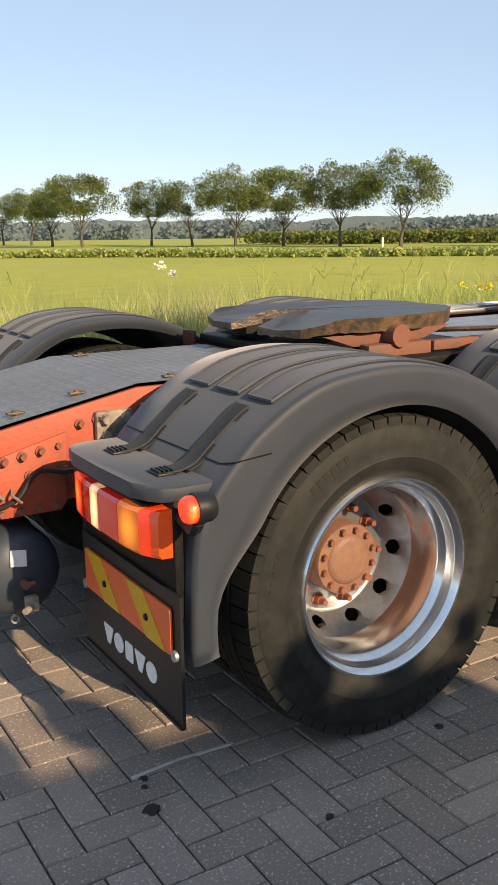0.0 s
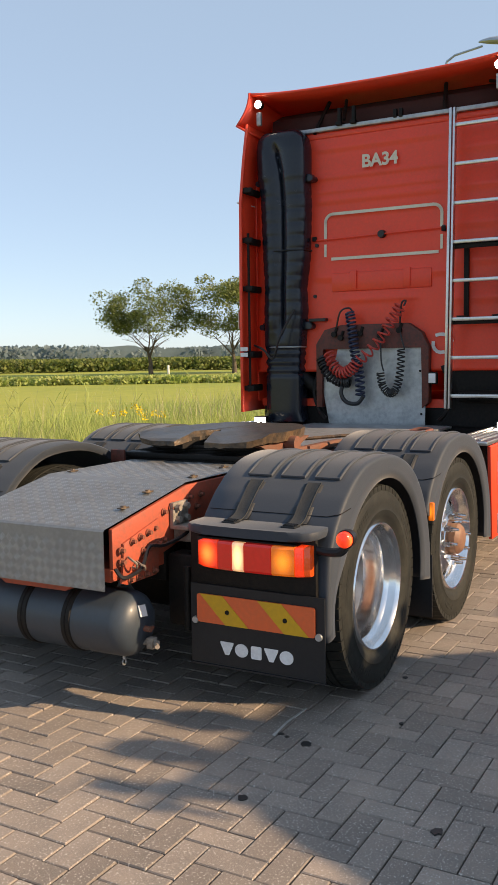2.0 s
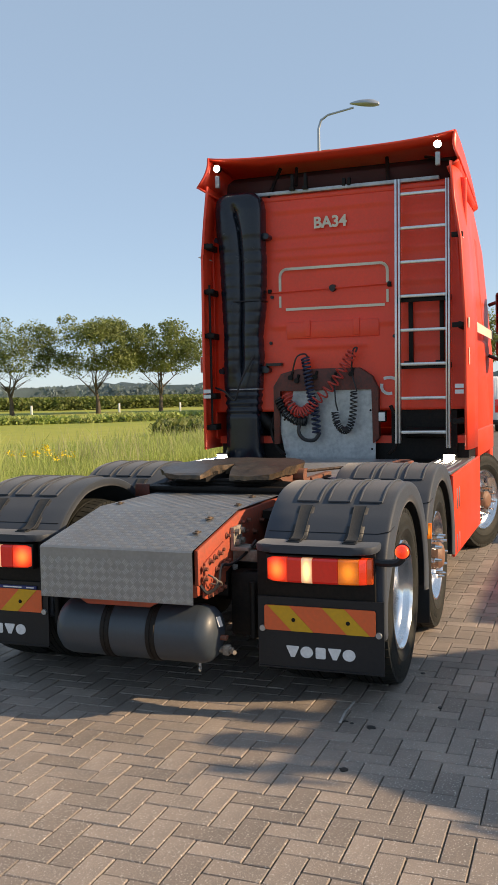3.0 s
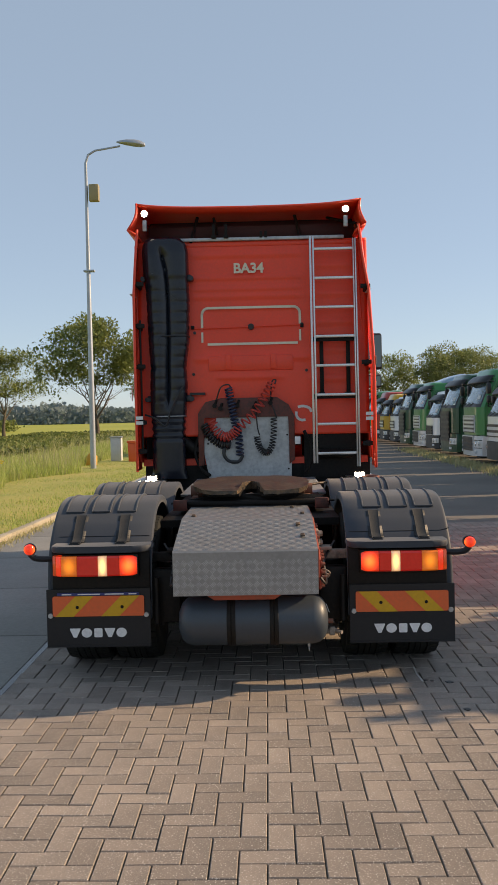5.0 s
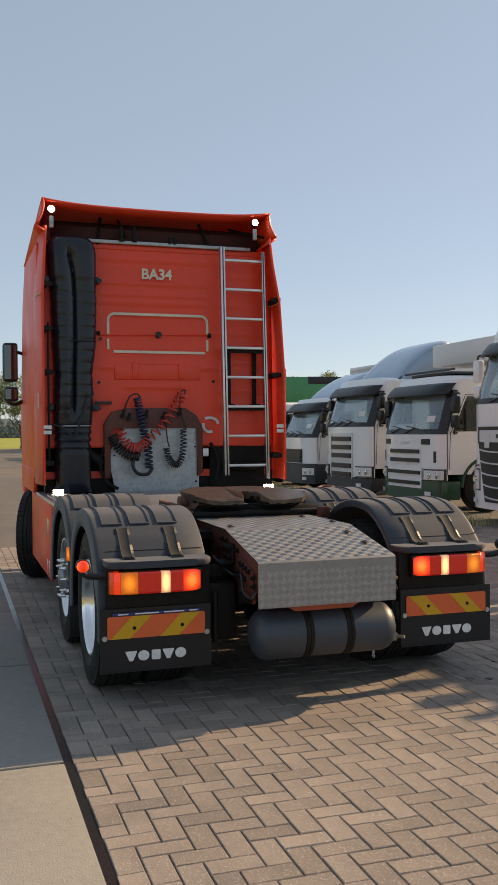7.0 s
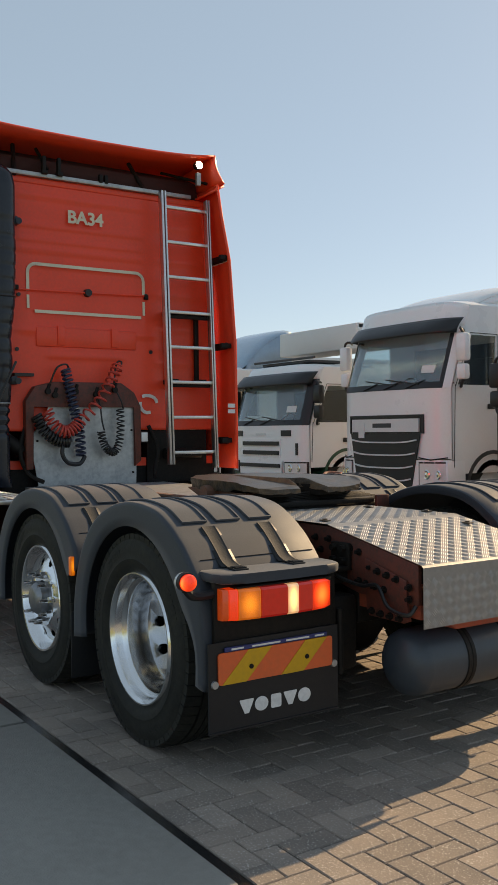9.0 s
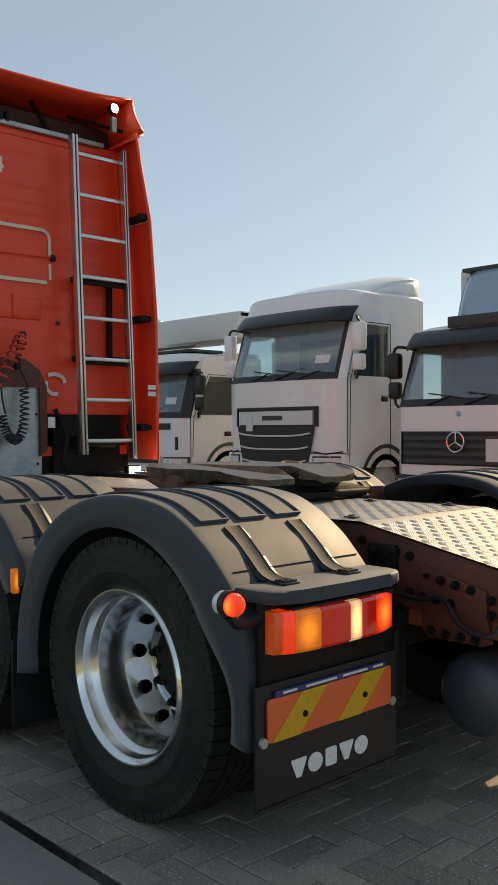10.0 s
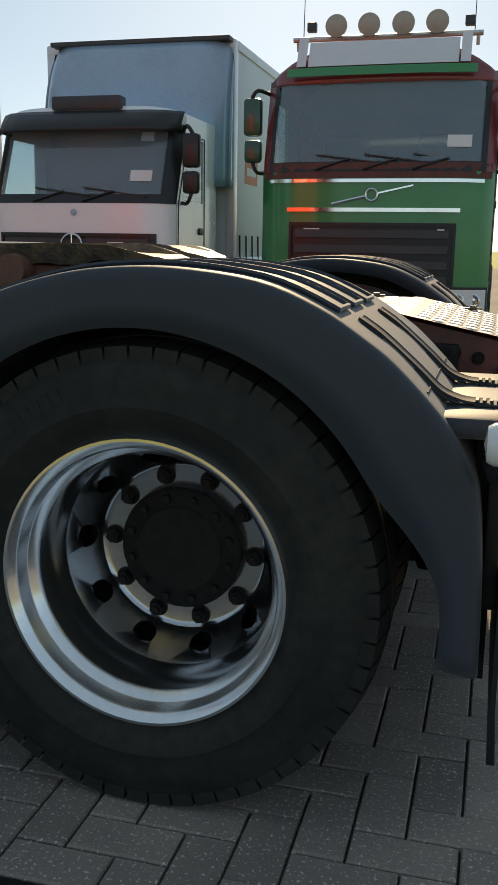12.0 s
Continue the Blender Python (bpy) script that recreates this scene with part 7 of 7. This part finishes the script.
# ---- trees ----
def tree_mesh(seed, tall):
    rnd = random.Random(seed)
    wood, tips = BM(), []
    def limb(p, d, ln, r, lvl):
        pts, rr = [p.copy()], [r]
        n = 5
        for i in range(n):
            d = (d + Vector((rnd.uniform(-1, 1), rnd.uniform(-1, 1), rnd.uniform(-0.3, 0.7))) * 0.16).normalized()
            p = p + d * ln / n
            pts.append(p.copy()), rr.append(r * (1 - 0.62 * (i + 1) / n))
            if lvl >= 2:
                tips.append(p.copy())
        tube(wood, pts, r, 6 if lvl else 9, radii=rr)
        if lvl < 3:
            k = (6, 4, 3)[lvl]
            for j in range(k):
                f = rnd.uniform(0.45, 1.0) if lvl else rnd.uniform(0.72, 1.0)
                q = pts[min(int(f * n), n)]
                a = 2 * math.pi * (j + rnd.random()) / k
                out = Vector((math.cos(a), math.sin(a), rnd.uniform(0.7, 1.7) if lvl == 0 else rnd.uniform(-0.2, 0.9)))
                limb(q, (d * 0.55 + out.normalized()).normalized(), ln * rnd.uniform(0.62, 0.85) * (1.15 if lvl == 0 else 0.8), rr[min(int(f * n), n)] * 0.62, lvl + 1)
    limb(Vector((0, 0, 0)), Vector((0, 0, 1)), tall * 0.30, tall * 0.021, 0)
    crown = BM()
    # rounded lobes of foliage over the limbs
    for k in range(52):
        a, up = rnd.uniform(0, 2 * math.pi), rnd.uniform(-0.72, 1.0)
        flat = math.sqrt(max(0.0, 1 - up * up))
        far = rnd.uniform(0.5, 0.95)
        lobe = Vector((math.cos(a) * flat * tall * 0.44, math.sin(a) * flat * tall * 0.44, up * tall * 0.34)) * far + Vector((0, 0, tall * 0.66))
        lr = tall * rnd.uniform(0.065, 0.13)
        for _ in range(260):
            d = Vector((rnd.gauss(0, 1), rnd.gauss(0, 1), rnd.gauss(0.25, 1))).normalized()
            c = lobe + d * lr * rnd.uniform(0.55, 1.08)
            u = (d * 0.5 + Vector((rnd.gauss(0, 1), rnd.gauss(0, 1), rnd.gauss(0, 1)))).normalized()
            w = frame_of(u)[0]
            sz = rnd.uniform(0.07, 0.15)
            crown.faces.new([crown.verts.new(c + u * sz * i + w * sz * 0.6 * j) for i, j in ((-1, 0), (0, -1), (1, 0), (0, 1))])
    for p in tips:
        for _ in range(3):
            c = p + Vector((rnd.gauss(0, 1), rnd.gauss(0, 1), rnd.gauss(0, 0.8))) * tall * 0.042
            if c.z < tall * 0.44 or c.z > tall * 1.0 or (c.x ** 2 + c.y ** 2) ** 0.5 > tall * 0.5:
                continue
            u = Vector((rnd.gauss(0, 1), rnd.gauss(0, 1), rnd.gauss(0, 1))).normalized()
            w = frame_of(u)[0]
            sz = rnd.uniform(0.07, 0.15)
            vs = [crown.verts.new(c + u * sz * a + w * sz * 0.6 * b) for a, b in ((-1, 0), (0, -1), (1, 0), (0, 1))]
            crown.faces.new(vs)
    return wood, crown


KINDS = []
for i in range(4):
    wood, crown = tree_mesh(11 + i, 9.0)
    top = max(v.co.z for v in crown.verts)
    for b in (wood, crown):
        bmesh.ops.scale(b, vec=(9.4 / top,) * 3, verts=b.verts)
    t = thing("roadside_tree", (0, 0, -500), "broad leafy roadside tree with a forked trunk", "tree", group="row of roadside trees", local=True)
    part("trunk", wood, BARK, t, sharp=80)
    part("crown", crown, LEAF, t, sharp=180)
    KINDS.append(t)
SPOTS = [(49, 162, 0.97), (50, 150, 1.0), (45, 126, 1.0), (45.5, 116, 1.02), (56, 117, 0.98), (57, 107, 0.95), (55.5, 93.5, 1.0), (62.5, 94, 1.02), (62, 82, 1.0), (62, 72, 1.02), (72.5, 53.5, 1.05), (77, 46.5, 1.05), (82, 42, 1.05),
         (59, 15, 1.0), (76, 11.5, 0.98), (88, 30, 1.0), (77, -13.5, 0.86), (67.5, -18, 0.76), (84, -8, 0.88), (60, -22, 0.66), (53, -26, 0.58), (72, -28, 0.66), (95, -2, 0.9), (92, -18, 0.9)]
for i, (x, y, k) in enumerate(SPOTS):
    src = KINDS[i % 4]
    m = pose(x, y, max(terrain(x, y), 0) - 0.05, 0, 0, (i * 137) % 360)
    o = copy_thing(src, m)
    wide = 1.3 if 72 < x < 83 and y > 40 else 1.14
    o.scale = (k * wide, k * wide, k)
for t in KINDS:
    for o in (*t.children_recursive, t):
        bpy.data.objects.remove(o)


# ---- far woods, maize and road edge ----
def clumps(name, spots, size, m, label, seed):
    rnd = random.Random(seed)
    vs, fs = [], []
    for x, y, z0, r in spots:
        n = 44 if size > 0.5 else 26
        for _ in range(n):
            c = Vector((x, y, z0)) + Vector((rnd.gauss(0, 0.42), rnd.gauss(0, 0.42), rnd.uniform(-0.2, 0.9))) * r
            u = Vector((rnd.gauss(0, 1), rnd.gauss(0, 1), rnd.gauss(0, 1))).normalized()
            w, q = frame_of(u)
            k = len(vs)
            s = size * rnd.uniform(0.6, 1.2)
            vs += [c + (w + q * 0.3) * s, c + (q - w * 0.4) * s, c - (w + q * 0.2) * s, c - q * s]
            fs.append((k, k + 1, k + 2, k + 3))
    me = bpy.data.meshes.new(name)
    me.from_pydata(vs, [], fs)
    me.materials.append(m)
    return tagged(new(name, me), label, name.split("_")[-1], kind="stuff")


rnd = random.Random(5)
spots = []
for i in range(1800):
    a = radians(rnd.uniform(-45, 100))
    d = rnd.uniform(330, 420)
    h = 5 + 3 * noise.noise(Vector((a * 6, 2, 0))) + 2.5 * noise.noise(Vector((a * 40, 5, 0)))
    spots.append((d * math.cos(a), d * math.sin(a), 1.5, max(h, 2.5)))
clumps("far_wood", spots, 0.75, FARWOOD, "far belt of trees on the horizon, haze blue in its colour", 3)
bm = BM()
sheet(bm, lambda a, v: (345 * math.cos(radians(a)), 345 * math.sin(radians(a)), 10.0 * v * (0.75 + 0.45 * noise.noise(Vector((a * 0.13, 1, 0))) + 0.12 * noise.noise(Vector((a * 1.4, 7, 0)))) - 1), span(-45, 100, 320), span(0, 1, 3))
tagged(part("far_tree_belt", bm, FARWOOD), "far belt of trees on the horizon, haze blue in its colour", "backdrop", kind="structure")

spots = []
for i in range(2600):
    f = rnd.random()
    x, y = 60 + 55 * f + rnd.uniform(0, 9), 100 - 66 * f + rnd.uniform(0, 9)
    spots.append((x + 6, y + 5, terrain(x, y) + 0.5, 1.3))
clumps("maize_crop", spots, 0.22, MAIZE, "dark green standing maize beyond the road", 4)
spots = []
for i in range(2600):
    f = rnd.uniform(-64, 66)
    d = 56 + abs(rnd.gauss(0, 2.6))
    x, y = 0.76 * d + 0.65 * f, 0.65 * d - 0.76 * f
    if y > 13:
        spots.append((x, y, terrain(x, y) + 0.12, 0.42 + 0.2 * noise.noise(Vector((f * 0.2, 4, 0)))))
clumps("road_verge_grass", spots, 0.11, BLADE, "rough grass along the far road", 6)
spots = []
for i in range(1500):
    x = rnd.uniform(30, 74)
    spots.append((x, rnd.uniform(12.5, 13.5 + 0.13 * x), 0.1, 0.55))
clumps("rough_herbage", spots, 0.15, MAIZE, "rough dark green herbage beyond the verge", 16)
for x, y in ((66, 47), (73, 42), (78, 38), (58, 70)):
    o = thing("marker_post", (x, y, terrain(x, y)), "white roadside marker post", "post", group="marker posts", local=True)
    part("post_body", box(BM(), -0.08, 0.08, -0.08, 0.08, 0, 1.0, bev=0.02), PAPER, o)


# ---- grass along the verge ----
def blades(name, n, place, tall, wide, m, label, seed):
    rnd = random.Random(seed)
    vs, fs = [], []
    for _ in range(n):
        x, y, z, k = place(rnd)
        h = tall * rnd.uniform(0.5, 1.0) * k
        a = rnd.uniform(0, 2 * math.pi)
        lean = Vector((math.cos(a), math.sin(a), 0)) * h * rnd.uniform(0.1, 0.5)
        b = rnd.uniform(0, math.pi)
        w = Vector((math.cos(b), math.sin(b), 0)) * wide * rnd.uniform(0.6, 1.3)
        p = Vector((x, y, z - 0.02))
        i = len(vs)
        vs += [p - w, p + w, p + lean * 0.35 + Vector((0, 0, h * 0.6)) + w * 0.7, p + lean * 0.35 + Vector((0, 0, h * 0.6)) - w * 0.7, p + lean + Vector((0, 0, h))]
        fs += [(i, i + 1, i + 2, i + 3), (i + 3, i + 2, i + 4)]
    me = bpy.data.meshes.new(name)
    me.from_pydata(vs, [], fs)
    me.materials.append(m)
    return tagged(new(name, me), label, "grass", kind="stuff")


def tall_zone(rnd):
    x = rnd.uniform(-8, 60)
    y = 9.2 + abs(rnd.gauss(0, 1)) * 2.6 + 1.2 * noise.noise(Vector((x * 0.25, 3, 0)))
    return x, max(y, 8.6), terrain(x, max(y, 9.1)), 0.55 + 0.75 * (0.5 + 0.5 * noise.noise(Vector((x * 0.5, y * 0.5, 0))))


blades("tall_grass", 80000, tall_zone, 0.60, 0.008, BLADE, "tall uneven green grass behind the verge", 21)
blades("dry_grass", 9000, lambda r: (lambda p: (p[0], p[1], p[2], 1.0 if noise.noise(Vector((p[0] * 0.4, 9, 0))) > 0.1 else 0.4))(tall_zone(r)), 1.15, 0.006, STRAW, "dry straw-coloured grass stems", 22)
blades("lawn_grass", 30000, lambda r: (lambda x: (x, kerb_y(x) + 0.1 + r.random() ** 1.3 * 3.0, 0.07, 1.0))(r.uniform(3, 34)), 0.10, 0.006, BLADE, "short grass blades on the verge", 23)
blades("kerb_weeds", 5000, lambda r: (lambda x: (x, kerb_y(x) - abs(r.gauss(0, 0.09)), 0.0, 1.0))(r.uniform(-4, 34)), 0.10, 0.006, STRAW, "low dry weeds along the kerb", 24)
blades("row_weeds", 7000, lambda r: (r.uniform(9, 36), -3.1 + r.gauss(0, 0.22), 0, 1.0), 0.22, 0.008, STRAW, "dry weeds before the parked trucks", 25)
spots = []
for cx in (10.6, 11.1, 11.8, 18.5):
    for _ in range(3):
        spots.append((cx + rnd.gauss(0, 0.25), 10.4 + rnd.gauss(0, 0.4), 0.62 + rnd.gauss(0, 0.07), 0.10))
clumps("yellow_flowers", spots, 0.017, PETAL, "yellow flower heads in the tall grass", 9)
clumps("white_flowers", [(6.6, 13.6, 0.95, 0.12), (6.75, 13.5, 0.85, 0.08)], 0.03, PETAL_WHITE, "white flower umbel in the tall grass", 10)
# reeds: upright stems with long leaves and a plume
rnd = random.Random(41)
vs, fs = [], []
for x, y, h in [(3.2, 10.6, 1.05), (3.4, 10.8, 0.9), (6.68, 10.6, 1.15), (6.75, 10.7, 0.95), (7.8, 11.0, 0.95), (7.95, 10.9, 1.1), (8.34, 10.6, 1.2), (8.42, 10.7, 1.25), (8.26, 10.8, 1.0), (9.1, 10.6, 1.0), (9.6, 10.8, 0.9), (10.0, 10.6, 1.1), (10.1, 10.7, 1.2), (10.75, 10.6, 1.0), (12.0, 11, 1.1), (14, 11, 1.2), (17, 11.2, 1.1), (21, 11, 1.2)]:
    z0 = terrain(x, y)
    lean = Vector((rnd.uniform(-0.06, 0.06), rnd.uniform(-0.06, 0.06), 1)) * (h + 0.1)
    p = Vector((x, y, z0))
    def ribbon(a, b, c, w):
        side = Vector((c - a).cross(Vector((0.3, 1, 0.2)))).normalized() * w
        k = len(vs)
        vs.extend((a - side, a + side, b + side, b - side, c))
        fs.extend(((k, k + 1, k + 2, k + 3), (k + 3, k + 2, k + 4)))
    ribbon(p, p + lean * 0.6, p + lean, 0.006)
    for j in range(6):
        f = rnd.uniform(0.3, 0.95)
        a = rnd.uniform(0, 2 * math.pi)
        q = p + lean * f
        out = Vector((math.cos(a), math.sin(a), 0)) * rnd.uniform(0.12, 0.28)
        ribbon(q, q + out * 0.6 + Vector((0, 0, 0.16)), q + out + Vector((0, 0, rnd.uniform(0.05, 0.22))), 0.007)
me = bpy.data.meshes.new("reeds")
me.from_pydata(vs, [], fs)
me.materials.append(BLADE)
tagged(new("reeds", me), "tall green reeds in the rough grass", "reeds", kind="stuff")
blades("straw_clump", 330, lambda r: (lambda x: (x, 10.5 + r.gauss(0, 0.3), terrain(x, 10.5), 1.0))(5.4 + r.gauss(0, 0.5)), 1.0, 0.006, STRAW, "pale dry clump of tall grass", 29)


# ---- paving bricks, herringbone ----
BL, BW, GAP = 0.216, 0.108, 0.0026
PATTERN = (-1.545, 3.66)
def brick_places(x0, x1, y0, y1):
    """Right-angled herringbone: one brick along x and one along y in each step of the pattern."""
    out = []
    n = 220
    ox, oy = PATTERN
    for a in range(-n, n):
        for b in range(-n // 2, n // 2):
            px, py = ox + (a + 2 * b) * BW, oy + (a - 2 * b) * BW
            for cx, cy, turn in ((px + BW, py + BW / 2, 0), (px + BW / 2 , py + 2 * BW, 1)):
                if x0 - 0.05 < cx < x1 + 0.05 and y0 - 0.05 < cy < y1 + 0.05:
                    out.append((cx, cy, turn))
    return out


def brick_points(cx, cy, turn, rnd, clip=True):
    hx, hy = (BL / 2 - GAP, BW / 2 - GAP) if not turn else (BW / 2 - GAP, BL / 2 - GAP)
    t = [rnd.uniform(-0.0012, 0.0012) for _ in range(2)]
    z = rnd.uniform(-0.002, 0.001)
    low = [(cx + a * hx, cy + b * hy, -0.03) for a, b in ((-1, -1), (1, -1), (1, 1), (-1, 1))]
    mid = [(cx + a * hx, cy + b * hy, z - 0.0045) for a, b in ((-1, -1), (1, -1), (1, 1), (-1, 1))]
    top = [(cx + a * (hx - 0.0035), cy + b * (hy - 0.0035), z + a * t[0] + b * t[1]) for a, b in ((-1, -1), (1, -1), (1, 1), (-1, 1))]
    return [(min(max(x, PAVE[0]), PAVE[1]), min(max(y, PAVE[2]), PAVE[3] - 0.002), z) for x, y, z in low + mid + top] if clip else low + mid + top


BRICK_FACES = [(8, 9, 10, 11)] + [(i, (i + 1) % 4, (i + 1) % 4 + 4, i + 4) for i in range(4)] + [(i + 4, (i + 1) % 4 + 4, (i + 1) % 4 + 8, i + 8) for i in range(4)]
rnd = random.Random(77)
shared = []
for turn in (0, 1):
    for k in range(4):
        me = bpy.data.meshes.new("brick")
        me.from_pydata(brick_points(0, 0, turn, rnd, False), [], BRICK_FACES)
        me.materials.append(BRICK)
        shared.append(me)
vs, fs, count = [], [], 0
for cx, cy, turn in brick_places(*PAVE):
    if -1.75 < cx < 0.35 and 1.1 < cy < 4.25 and count < 300:
        o = new("brick", shared[turn * 4 + rnd.randrange(4)])
        o.parent = pave
        o.location = (cx, cy, 0)
        count += 1
    else:
        k = len(vs)
        vs += brick_points(cx, cy, turn, rnd)
        fs += [tuple(i + k for i in f) for f in BRICK_FACES]
me = bpy.data.meshes.new("brick_field")
me.from_pydata(vs, [], fs)
me.materials.append(BRICK_FIELD)
o = tagged(new("brick_field", me), "brown-grey paving bricks laid in herringbone", kind="stuff")
o.parent = pave
# oil drips and a chalky scratch on the bricks
rnd = random.Random(8)
for x, y, r in [(0.865, 2.137, 0.014), (0.85, 2.10, 0.010), (0.824, 1.998, 0.026), (0.395, 1.305, 0.024), (1.20, 1.72, 0.012), (1.75, 1.9, 0.014), (0.3, 2.0, 0.02)]:
    bm = BM()
    ring = [(x + r * rnd.uniform(0.6, 1.2) * math.cos(2 * math.pi * i / 14), y + r * rnd.uniform(0.6, 1.2) * math.sin(2 * math.pi * i / 14)) for i in range(14)]
    prism(bm, ring, "z", -0.004, 0.0032)
    o = part("oil_drip", bm, OIL, pave)
bm = BM()
prism(bm, [(0.836, 2.15), (0.99, 2.163), (1.168, 2.157), (1.168, 2.166), (0.99, 2.174), (0.836, 2.162)], "z", -0.004, 0.0030)
part("scratch_mark", bm, CHALK, pave)
